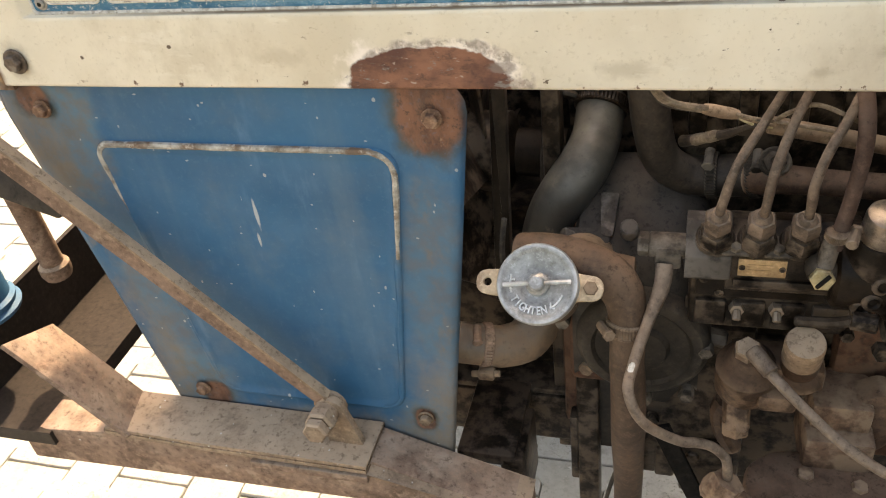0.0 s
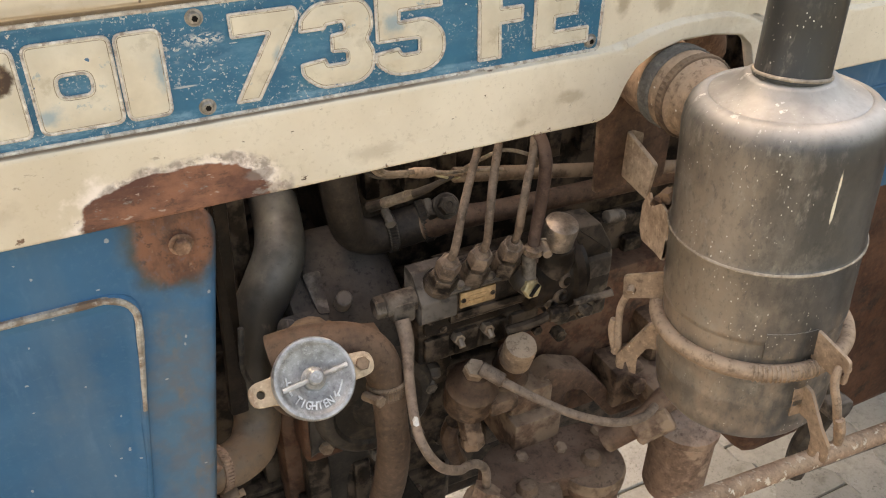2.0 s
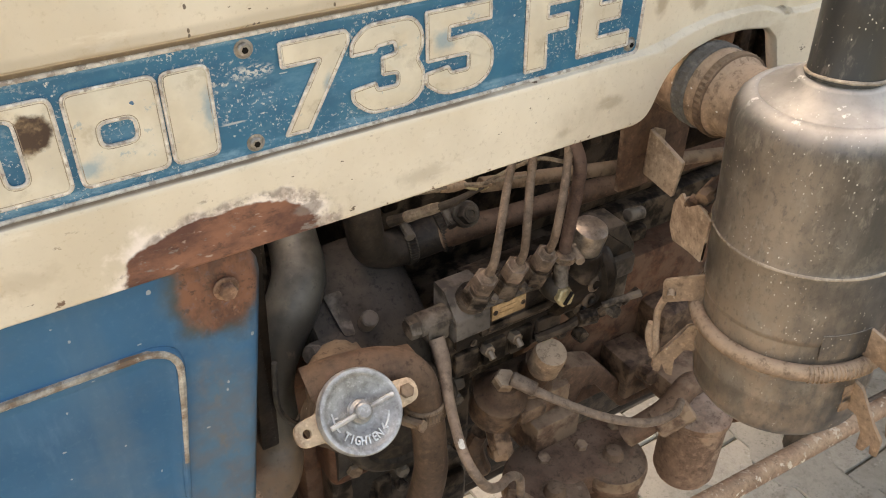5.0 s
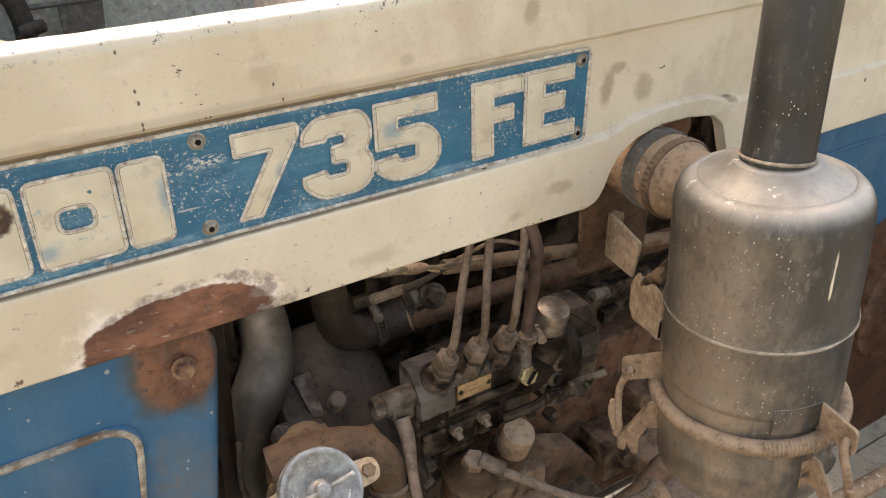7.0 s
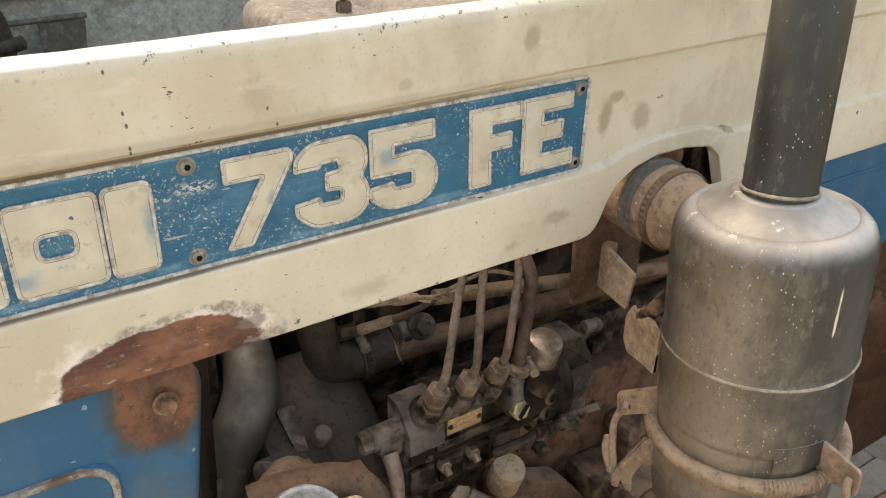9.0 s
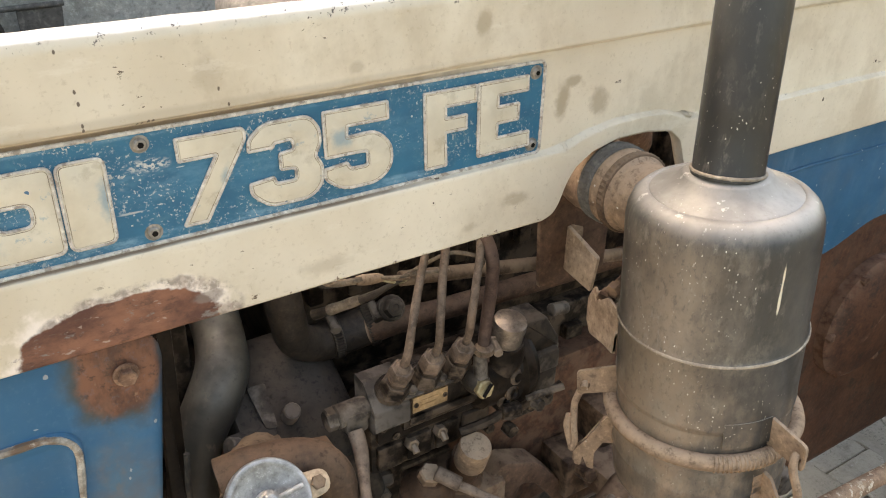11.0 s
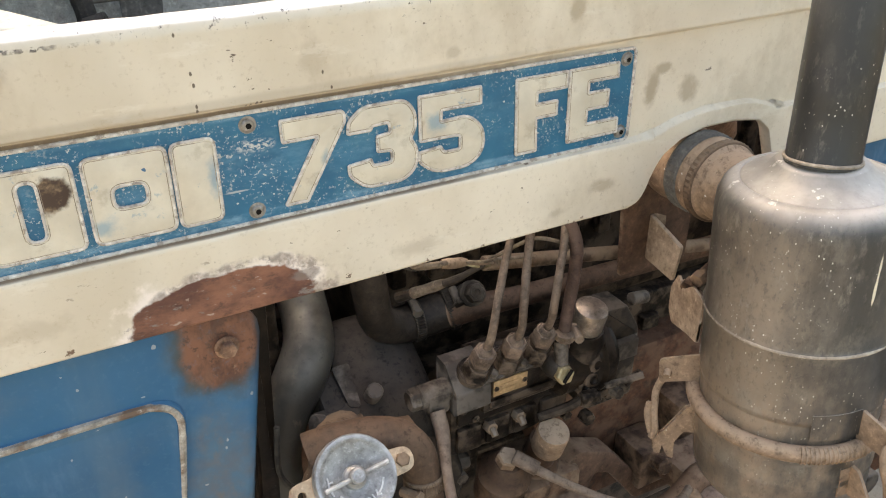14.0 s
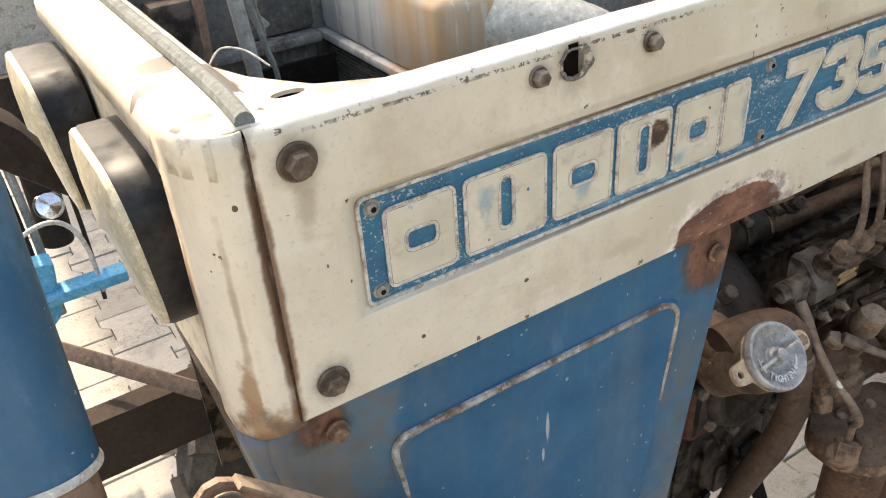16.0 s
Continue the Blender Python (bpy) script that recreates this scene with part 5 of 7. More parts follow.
def latch(angle):
    """An upper tab, a wire hook and a lower tab that hold the bowl."""
    out = on_cleaner(angle, 1, 0) - on_cleaner(angle, 0, 0)
    side = Vector((-out.y, out.x, 0))
    up = Vector((0, 0, 1))
    o = on_cleaner(angle, 0.072, 1.150)
    bm = bmesh.new()
    wrap = [on_cleaner(angle + d, 0.0768, 0) for d in (-34, -26, -18, -10, -2)]
    for a, b in zip(wrap, wrap[1:]):
        prism(bm, [(0, 1.140), ((b - a).length, 1.140), ((b - a).length, 1.166), (0, 1.166)], a, b - a, (0, 0, 1), 0.0022)
    bmesh.ops.remove_doubles(bm, verts=bm.verts, dist=0.0004)
    part("latch_pad", bm, CLEANER, cleaner)
    bm = bmesh.new()
    prism(bm, rounded([(0, -0.015), (0.020, -0.016), (0.041, -0.019, 0.004), (0.042, 0.007, 0.005), (0.008, 0.014), (0, 0.014)], 0.002), o, out, (0, 0, 1), 0.003, 0.0007, circle(0.034, -0.008, 0.0044, 14))
    part("latch_tab", bm, TAN, cleaner, "dusty pressed latch tab")
    bm = bmesh.new()
    low = on_cleaner(angle, 0.0775, 1.090)
    prism(bm, rounded([(0, 0.016), (0.008, 0.014), (0.026, -0.014), (0.037, -0.026), (0.037, -0.044), (0.031, -0.046), (0.029, -0.034), (0.024, -0.048), (0.018, -0.050), (0.018, -0.030), (0.010, -0.016), (0, -0.016)], 0.002), low, out, (0, 0, 1), 0.0035, 0.0008)
    for a, b in zip(wrap[2:], wrap[3:]):
        prism(bm, [(0, 1.074), ((b - a).length, 1.074), ((b - a).length, 1.104), (0, 1.104)], a * 1.0, b - a, (0, 0, 1), 0.0022)
    part("latch_tab", bm, TAN, cleaner)
    bm = bmesh.new()
    h = o + out * 0.034 - up * 0.008
    e = low + out * 0.034
    tube(bm, [h + side * 0.006 + out * 0.001, h - side * 0.004 + up * 0.002, h - side * 0.008 + out * 0.003 - up * 0.010, h * 0.5 + e * 0.5 - side * 0.007 + out * 0.006, e - side * 0.004 + out * 0.004 + up * 0.012, e + out * 0.004, e + side * 0.004 + out * 0.003 - up * 0.012, e + side * 0.004 - up * 0.022 + out * 0.006], 0.0036, 10)
    tube(bm, [e - side * 0.005 + out * 0.008 + up * 0.012, e - side * 0.003 + out * 0.010, e + side * 0.002 + out * 0.006 - up * 0.018], 0.0040, 10)
    part("wire_hook", bm, TAN, cleaner, "bent wire hook")


latch(-93)
latch(139)
bm = bmesh.new()
box(bm, on_cleaner(-8, 0.078, 1.205), on_cleaner(-8, 0.078, 1.205) + Vector((0.022, 0.012, 0.035)), 0.002)
rod(bm, on_cleaner(-6, 0.09, 1.20), on_cleaner(-6, 0.108, 1.20), 0.006, 10)
part("strap_end", bm, EARTHY, cleaner)

# the whole cleaner leans a little
lean = Matrix.Translation((0.4416, -0.1510, 1.2155)) @ Vector((0, 0, 1)).rotation_difference(Vector((-0.0467, 0.0549, 1))).to_matrix().to_4x4() @ Matrix.Scale(1.045, 4) @ Matrix.Translation((-AX, -AY, -1.2235))
for ob in [cleaner] + [c for c in cleaner.children_recursive if not c.name.startswith(("intake_pipe", "neck_bead"))]:
    ob.data.transform(lean)
for ob in cleaner.children:
    if ob.name.startswith(("intake_pipe", "neck_bead")):
        ob.data.transform(Matrix.Translation((0.012, 0.012, 0.0)))

# mounting bracket behind the cleaner
bm = bmesh.new()
prism(bm, rounded([(0.394, 1.34), (0.500, 1.34), (0.500, 1.152, 0.004), (0.405, 1.152, 0.004)], 0.002), (0, 0.052, 0), (1, 0, 0), (0, 0, 1), 0.005, 0.001)
mount = part("mounting_bracket", bm, EARTHEN, tractor, "brown rusted sheet bracket")
bm = bmesh.new()
prism(bm, rounded([(0, -0.030), (0.044, -0.040), (0.050, 0.004), (0.030, 0.012), (0, 0.024)], 0.003), (0.442, 0.047, 1.197), (0.02, -1, 0.05), (0, 0, 1), 0.004, 0.001)
prism(bm, rounded([(0, -0.030), (0.014, -0.033), (0.014, 0.020), (0, 0.024)], 0.002), (0.444, 0.047, 1.197), (1, -0.45, 0), (0, 0, 1), 0.003, 0.001)
part("bracket_tab", bm, LIT_DUST, mount, "dusty bent tab with light in its colour")

# torn strap plate and bolts that tie the bracket to the cleaner
bm = bmesh.new()
prism(bm, rounded([(0, 1.148), (0.020, 1.146), (0.052, 1.139), (0.062, 1.150), (0.063, 1.176), (0.052, 1.196), (0.040, 1.186), (0.022, 1.200), (0, 1.196)], 0.003), (0.393, -0.084, 0), (0.017, 0.055, 0), (0, 0, 1), 0.003, 0.0008)
prism(bm, rounded([(0.020, 0.0), (0.063, 0.0), (0.060, 0.016), (0.030, 0.020)], 0.003), (0.393, -0.084, 1.176), (0.017, 0.055, 0.004), (0.8, -0.25, 0.25), 0.003, 0.0008)
strap = part("strap_plate", bm, LIT_DUST, mount, "bent dusty strap plate with light in its colour")
for a, b, r in (((0.412, -0.060, 1.206), (0.446, -0.052, 1.214), 0.0055), ((0.416, -0.048, 1.190), (0.450, -0.040, 1.198), 0.0065), ((0.424, -0.070, 1.180), (0.446, -0.055, 1.184), 0.0075)):
    bm = bmesh.new()
    rod(bm, a, b, r, 10)
    hexagon(bm, a, Vector(a) - Vector(b), r * 2.6, r * 1.6)
    part("strap_bolt", bm, MUDDY, strap)

# intake hose from the hood arch
ax0, ax1 = Vector((0.445, 0.060, 1.292)), Vector((0.432, -0.100, 1.296))
bm = bmesh.new()
prof = [(0.036, 0), (0.037, 0.030), (0.0385, 0.034), (0.0395, 0.046), (0.0385, 0.060), (0.0400, 0.063), (0.0405, 0.068), (0.0385, 0.072), (0.0378, 0.080), (0.0392, 0.084), (0.0392, 0.090), (0.0375, 0.094), (0.0385, 0.098), (0.0385, 0.106), (0.0350, 0.110), (0.0350, 0.155)]
lathe(bm, ax0, ax1 - ax0, prof, 40)
hose = part("intake_hose", bm, TAN, tractor, "dust covered ribbed intake hose")
clamp_band(hose, ax0.lerp(ax1, 0.47), ax1 - ax0, 0.0392, 0.017, PRIMER)
clamp_band(hose, ax0.lerp(ax1, 0.63), ax1 - ax0, 0.0388, 0.010, EARTHY)
bm = bmesh.new()
tube(bm, [(0.60, 0.13, 1.26), (0.55, 0.10, 1.30), (0.50, 0.09, 1.31), (0.455, 0.09, 1.30), (0.445, 0.055, 1.292)], [0.03, 0.032, 0.034, 0.035, 0.035], 16)
part("intake_elbow", bm, RUST, tractor)

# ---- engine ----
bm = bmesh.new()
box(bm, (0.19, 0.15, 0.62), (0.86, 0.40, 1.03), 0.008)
block = part("engine_block", bm, GRIMY_SHADE, tractor, "grimy cast-iron engine block", 40)
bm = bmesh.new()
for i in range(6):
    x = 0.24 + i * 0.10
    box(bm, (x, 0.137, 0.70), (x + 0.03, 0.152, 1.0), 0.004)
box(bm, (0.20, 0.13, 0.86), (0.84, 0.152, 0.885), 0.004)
part("block_ribs", bm, GRIMY_SHADE, block)
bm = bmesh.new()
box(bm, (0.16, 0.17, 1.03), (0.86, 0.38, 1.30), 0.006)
head = part("cylinder_head", bm, GRIMY_SHADE, tractor, "dark ribbed cylinder head")
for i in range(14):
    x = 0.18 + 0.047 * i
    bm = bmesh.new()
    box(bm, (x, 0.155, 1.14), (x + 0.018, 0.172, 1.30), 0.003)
    part("rib", bm, GRIMY_SHADE, head)
for x0, x1 in ((0.165, 0.268), (0.274, 0.50), (0.51, 0.72)):
    bm = bmesh.new()
    box(bm, (x0, 0.17, 1.30), (x1, 0.33, 1.449), 0.018, seg=4)
    cover = part("rocker_cover", bm, BEIGE, tractor, "dusty beige rocker cover")
    mid = (x0 + x1) / 2 + 0.012
    bm = bmesh.new()
    rod(bm, (mid, 0.215, 1.446), (mid, 0.215, 1.476), 0.0035, 10)
    hexagon(bm, (mid, 0.215, 1.449), (0, 0, 1), 0.013, 0.010)
    part("stud", bm, GRIMY_SHADE, cover)
# red-brown lower crankcase wall
bm = bmesh.new()
box(bm, (0.35, 0.11, 0.74), (0.86, 0.155, 0.98), 0.006)
part("crankcase_cover", bm, BROWN, tractor, "red-brown crankcase side cover")
bm = bmesh.new()
box(bm, (0.86, 0.10, 0.45), (1.55, 0.46, 1.05), 0.03, seg=3)
housing = part("gearbox_housing", bm, BROWN, tractor, "red-brown gearbox housing")
bm = bmesh.new()
lathe(bm, (1.21, 0.10, 0.82), (0, -1, 0), [(0.12, 0), (0.12, 0.02), (0.105, 0.03), (0.06, 0.034), (0.03, 0.04), (0.0, 0.04)], 36)
part("round_cover", bm, BROWN, housing)
for i in range(6):
    a = math.pi * i / 3
    bolt(housing, (1.21 + 0.112 * math.cos(a), 0.081, 0.82 + 0.112 * math.sin(a)), (0, -1, 0), 0.016, 0.010, BROWN)
# sump
bm = bmesh.new()
box(bm, (0.27, 0.16, 0.585), (0.86, 0.40, 0.63), 0.012, seg=3)
part("oil_sump", bm, GRIMY_SHADE, tractor)
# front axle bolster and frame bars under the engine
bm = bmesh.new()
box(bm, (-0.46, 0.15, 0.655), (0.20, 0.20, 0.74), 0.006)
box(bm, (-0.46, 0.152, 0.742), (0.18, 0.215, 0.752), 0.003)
part("frame_rail", bm, GRIMY_SHADE, tractor, "dark grimy frame rail")
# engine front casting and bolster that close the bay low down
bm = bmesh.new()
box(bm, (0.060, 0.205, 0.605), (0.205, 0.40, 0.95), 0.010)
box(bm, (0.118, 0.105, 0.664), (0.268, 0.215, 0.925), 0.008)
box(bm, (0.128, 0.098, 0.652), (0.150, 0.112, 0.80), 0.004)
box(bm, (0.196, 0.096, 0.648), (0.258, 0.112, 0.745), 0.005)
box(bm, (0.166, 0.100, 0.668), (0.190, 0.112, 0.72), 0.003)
front = part("front_casting", bm, GRIMY_SHADE, tractor, "black oily engine front casting")
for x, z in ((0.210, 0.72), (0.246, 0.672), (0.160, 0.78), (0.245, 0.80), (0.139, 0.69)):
    bolt(front, (x, 0.100, z), (0, -1, 0), 0.015, 0.010, GRIMY_SHADE)
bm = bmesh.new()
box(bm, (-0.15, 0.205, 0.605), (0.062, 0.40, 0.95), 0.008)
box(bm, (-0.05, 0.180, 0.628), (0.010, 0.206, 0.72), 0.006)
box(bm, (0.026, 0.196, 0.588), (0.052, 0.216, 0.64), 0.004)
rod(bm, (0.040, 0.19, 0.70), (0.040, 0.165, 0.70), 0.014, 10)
part("front_bolster", bm, GRIMY_SHADE, tractor, "black oily front axle bolster")
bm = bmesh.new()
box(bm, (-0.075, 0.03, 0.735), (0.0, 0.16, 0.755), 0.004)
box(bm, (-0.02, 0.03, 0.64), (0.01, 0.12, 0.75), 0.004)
part("support_bracket", bm, GRIMY_SHADE, tractor)
bm = bmesh.new()
prism(bm, [(0, -0.011), (0.62, -0.011), (0.62, 0.011), (0, 0.011)], (0.170, 0.070, 0.80), (0.25, -0.02, -0.62), (0.62, 0, 0.25), 0.006, 0.001)
part("stay_rod", bm, MATTE, tractor)

# gear cover: a sloped cast top over a round drive housing
bm = bmesh.new()
shape = spline([Vector((0, y, z)) for y, z in ((0.215, 1.082), (0.196, 1.094), (0.170, 1.091), (0.135, 1.073), (0.100, 1.049), (0.080, 1.026), (0.068, 0.99), (0.066, 0.95), (0.070, 0.88), (0.10, 0.84), (0.112, 0.70))], 5)
rows = []
for k in range(29):
    x = 0.070 + 0.138 * k / 28
    rim = min(x - 0.070, 0.208 - x)
    e = 0.010 - math.sqrt(max(0.010 ** 2 - max(0.010 - rim, 0.0) ** 2, 0.0)) + 0.55 * max(0.0, x - 0.176)
    rows.append([bm.verts.new((x, p.y + 0.5 * e + 0.0012 * noise.noise(Vector((x * 30, p.z * 30, 2))), p.z - e)) for p in shape])
for a, b in zip(rows, rows[1:]):
    for i in range(len(a) - 1):
        bm.faces.new((a[i], a[i + 1], b[i + 1], b[i]))
for end in (rows[0], rows[-1]):
    tail = [bm.verts.new((v.co.x, 0.22, v.co.z)) for v in end]
    for i in range(len(end) - 1):
        bm.faces.new((end[i], end[i + 1], tail[i + 1], tail[i]))
gear = part("gear_cover", bm, GREYCAST, tractor, "dusty cast gear cover")
bm = bmesh.new()
lathe(bm, (0.146, 0.125, 0.935), (0, -1, 0), [(0.072, 0), (0.072, 0.060), (0.069, 0.068), (0.064, 0.072), (0.054, 0.073), (0.050, 0.069), (0.030, 0.069), (0.026, 0.076), (0.0, 0.078)], 56)
part("drive_housing", bm, DUSTY, gear)
# cast rib, lug and bolt bosses on the slope
bm = bmesh.new()
slope = Vector((0, -0.035, -0.024)).normalized()
prism(bm, rounded([(-0.030, -0.010), (0.018, -0.006), (0.020, 0.006), (-0.030, 0.010)], 0.004), (0.105, 0.110, 1.064), slope, (1, 0, 0), -0.008, 0.0035)
prism(bm, rounded([(-0.012, -0.026), (0.004, -0.026), (0.004, 0.022), (-0.012, 0.022)], 0.003), (0.086, 0.092, 1.050), slope, (1, 0, 0), -0.012, 0.003)
part("cast_lug", bm, GREYCAST, gear)
bm = bmesh.new()
rod(bm, (0.128, 0.108, 1.046), (0.128, 0.094, 1.067), 0.0092, 16)
part("boss", bm, GREYCAST, gear)
bm = bmesh.new()
rod(bm, (0.076, 0.100, 1.040), (0.058, 0.094, 1.050), 0.0100, 12)
part("boss", bm, GREYCAST, gear)
for x, y, z in ((0.196, 0.068, 1.00), (0.212, 0.068, 0.936), (0.196, 0.068, 0.866), (0.060, 0.075, 0.955), (0.150, 0.085, 0.835)):
    bolt(gear, (x, y, z), (0, -1, 0), 0.015, 0.016, DUSTY)
bolt(gear, (0.213, 0.082, 0.936), (1, -0.2, 0), 0.018, 0.020, DUSTY, 0.012)
bm = bmesh.new()
box(bm, (0.048, 0.125, 0.72), (0.12, 0.22, 1.0), 0.01)
box(bm, (0.064, 0.078, 0.850), (0.116, 0.13, 0.955), 0.010, seg=3)
casing = part("casing", bm, BROWN, tractor, "red-brown front casing")
bolt(casing, (0.088, 0.0785, 0.884), (-0.2, -1, 0.1), 0.016, 0.016, EARTHY, 0.011)
bm = bmesh.new()
box(bm, (0.068, 0.095, 0.44), (0.096, 0.125, 0.88), 0.005)
box(bm, (0.058, 0.100, 0.640), (0.070, 0.122, 0.76), 0.003)
part("front_web", bm, GRIMY_SHADE, tractor)

# ---- filler neck, cap ----
FN = Vector((0.0, -0.70, 0.714)).normalized()
FC = Vector((0.0535, -0.024, 1.079))
FU, FV = Vector((1, 0, 0)), FN.cross(Vector((1, 0, 0))).normalized()
bm = bmesh.new()
lathe(bm, FC - FN * 0.095, FN, [(0.030, 0), (0.031, 0.03), (0.034, 0.055), (0.036, 0.062), (0.036, 0.088), (0.038, 0.092)], 36)
tube(bm, [FC - FN * 0.055, (0.066, 0.055, 1.040), (0.092, 0.10, 1.02)], [0.029, 0.028, 0.03], 16)
neck = part("filler_neck", bm, EARTHY, tractor, "earth coloured cast filler neck")
bm = bmesh.new()
lug = rounded([(-0.060, 0.011, 0.011), (-0.036, 0.013, 0.003), (-0.022, 0.034, 0.02), (0.022, 0.034, 0.02), (0.036, 0.013, 0.003), (0.060, 0.011, 0.011), (0.060, -0.011, 0.011), (0.036, -0.013, 0.003), (0.022, -0.034, 0.02), (-0.022, -0.034, 0.02), (-0.036, -0.013, 0.003), (-0.060, -0.011, 0.011)], 0.01)
prism(bm, [(p.x, p.y) for p in lug], FC - FN * 0.006, FU, FV, 0.005, 0.001, circle(-0.049, 0.0, 0.004, 12))
part("flange", bm, worn("sandy_flange", (0.40, 0.29, 0.19), (0.50, 0.38, 0.26), 30, 0.7, 0.1, (0.3, 0.2, 0.13), strength=0.2), neck, "light brown flange with lugs")
bolt(neck, FC + FU * 0.0485 - FN * 0.001, FN, 0.012, 0.004, EARTHY)
bm = bmesh.new()
lathe(bm, FC - FN * 0.004, FN, [(0.0350, 0), (0.0385, 0.003), (0.0385, 0.0105), (0.0372, 0.0135), (0.0345, 0.0140), (0.0318, 0.0118), (0.029, 0.0105), (0.018, 0.0075), (0.012, 0.0055), (0.0, 0.0050)], 64)
cap = part("filler_cap", bm, ALUMINIUM, neck, "silvery cast aluminium filler cap", 50)
bm = bmesh.new()
d = (FU * 1.0 + FV * 0.11).normalized()
lathe(bm, FC + FN * 0.001, FN, [(0.0115, 0), (0.0105, 0.006), (0.0076, 0.0085), (0.0073, 0.0155), (0.0058, 0.0168)], 20)
tube(bm, [FC + FN * 0.0115 - d * 0.0315, FC + FN * 0.0125, FC + FN * 0.0115 + d * 0.0315], 0.0023, 8)
part("thumb_bar", bm, ALUMINIUM, cap)


def letters(text, centre, u, v, w, radius, start, step, size, material, parent):
    """Raised characters along an arc, from the built-in font."""
    for i, ch in enumerate(text):
        curve = bpy.data.curves.new("letter", "FONT")
        curve.body, curve.size, curve.extrude, curve.align_x = ch, size, 0.0011, "CENTER"
        curve.offset = 0.00022
        tmp = bpy.data.objects.new("letter", curve)
        me = bpy.data.meshes.new_from_object(tmp)
        bpy.data.objects.remove(tmp)
        a = radians(start + step * i)
        out = u * math.cos(a) + v * math.sin(a)
        up = -out
        right = up.cross(w)
        m = Matrix((right * 0.74, up, w)).transposed().to_4x4()
        m.translation = centre + out * (radius + size * 0.35) + w * 0.0008
        me.transform(m)
        me.materials.append(material)
        ob = new("letter", me)
        ob.parent = parent


letters("TIGHTEN", FC + FN * 0.0062, FU, FV, FN, 0.0248, -143, 12.0, 0.0106, RAISED, cap)
for s, e in ((-57, -20), (-186, -158)):
    bm = bmesh.new()
    arc = [FC + FN * 0.0066 + (FU * math.cos(radians(a)) + FV * math.sin(radians(a))) * 0.0255 for a in np.linspace(s, e, 8)]
    tube(bm, arc, 0.0010, 6, 1)
    k = arc[0]
    tube(bm, [k + FU * 0.004, k, k + FV * 0.005], 0.0010, 6, 1)
    part("arrow", bm, RAISED, cap)

# breather hose from the neck
bm = bmesh.new()
tube(bm, [(0.030, 0.026, 1.070), (0.055, 0.022, 1.076), (0.086, 0.018, 1.076), (0.112, 0.013, 1.069), (0.128, 0.006, 1.053), (0.134, 0.000, 1.030), (0.135, -0.006, 1.005), (0.135, -0.011, 0.975), (0.137, -0.010, 0.935), (0.137, 0.004, 0.870), (0.136, 0.022, 0.815), (0.136, 0.043, 0.745), (0.135, 0.062, 0.668), (0.132, 0.078, 0.60), (0.130, 0.092, 0.55)],
     [0.026, 0.0245, 0.0225, 0.0215, 0.0205, 0.0185, 0.0175, 0.0172, 0.0180, 0.0188, 0.0185, 0.0178, 0.0172, 0.0168, 0.0168], 22)
breather = part("breather_hose", bm, RUBBER_BROWN, tractor, "mud brown rubber breather hose")
bm = bmesh.new()
prism(bm, rounded([(0.106, 1.080), (0.132, 1.0735), (0.1385, 1.0725, 0.002), (0.140, 1.060), (0.130, 1.050), (0.110, 1.060)], 0.004), (0, 0.036, 0), (1, 0, 0), (0, 0, 1), 0.034, 0.004)
part("elbow_cap", bm, RUBBER_BROWN, breather)
clamp_band(breather, (0.1345, -0.003, 1.018), (0.02, 0.2, 1), 0.0188, 0.016, EARTHY, (-1, -0.5, 0.1))
bm = bmesh.new()
tube(bm, [(0.120, 0.080, 0.700), (0.108, 0.070, 0.650), (0.104, 0.062, 0.610), (0.112, 0.056, 0.575), (0.130, 0.056, 0.560), (0.148, 0.062, 0.575), (0.152, 0.074, 0.605)], 0.0028, 8)
part("wire_loop", bm, DARKWIRE, breather)

# ---- coolant hoses ----
bm = bmesh.new()
tube(bm, [(0.094, 0.235, 1.170), (0.089, 0.205, 1.148), (0.086, 0.177, 1.124), (0.077, 0.148, 1.107), (0.060, 0.133, 1.084), (0.044, 0.131, 1.056), (0.033, 0.135, 1.021), (0.027, 0.139, 0.982), (0.026, 0.136, 0.945), (0.024, 0.125, 0.908), (0.010, 0.104, 0.888), (-0.015, 0.087, 0.888), (-0.040, 0.078, 0.896), (-0.085, 0.070, 0.905)],
     [0.0265, 0.0262, 0.0262, 0.0275, 0.0280, 0.0270, 0.0262, 0.0262, 0.0265, 0.0270, 0.0268, 0.0255, 0.0248, 0.0248], 28)
lower_hose = part("radiator_hose", bm, RUBBER, tractor, "grey dusty rubber radiator hose")
clamp_band(lower_hose, (0.0893, 0.205, 1.148), (0.15, 0.86, 0.62), 0.0275, 0.014, GRIMY_SHADE, (1, 0.2, 0.2))
bm = bmesh.new()
rod(bm, (0.091, 0.214, 1.156), (0.110, 0.285, 1.205), 0.0305, 20)
tube(bm, [(0.062, 0.205, 1.158), (0.048, 0.203, 1.163), (0.036, 0.202, 1.160), (0.030, 0.205, 1.148)], 0.005, 8)
part("hose_stub", bm, GRIMY_SHADE, tractor)
clamp_band(lower_hose, (-0.035, 0.0795, 0.8945), (0.95, 0.32, -0.28), 0.0253, 0.012, RUST, (-0.2, -0.4, 1))
bm = bmesh.new()
box(bm, (-0.040, 0.046, 0.868), (-0.020, 0.062, 0.880), 0.003)
rod(bm, (-0.048, 0.052, 0.872), (-0.014, 0.054, 0.875), 0.0042, 8)
part("clamp_screw", bm, EARTHY, lower_hose)
bm = bmesh.new()
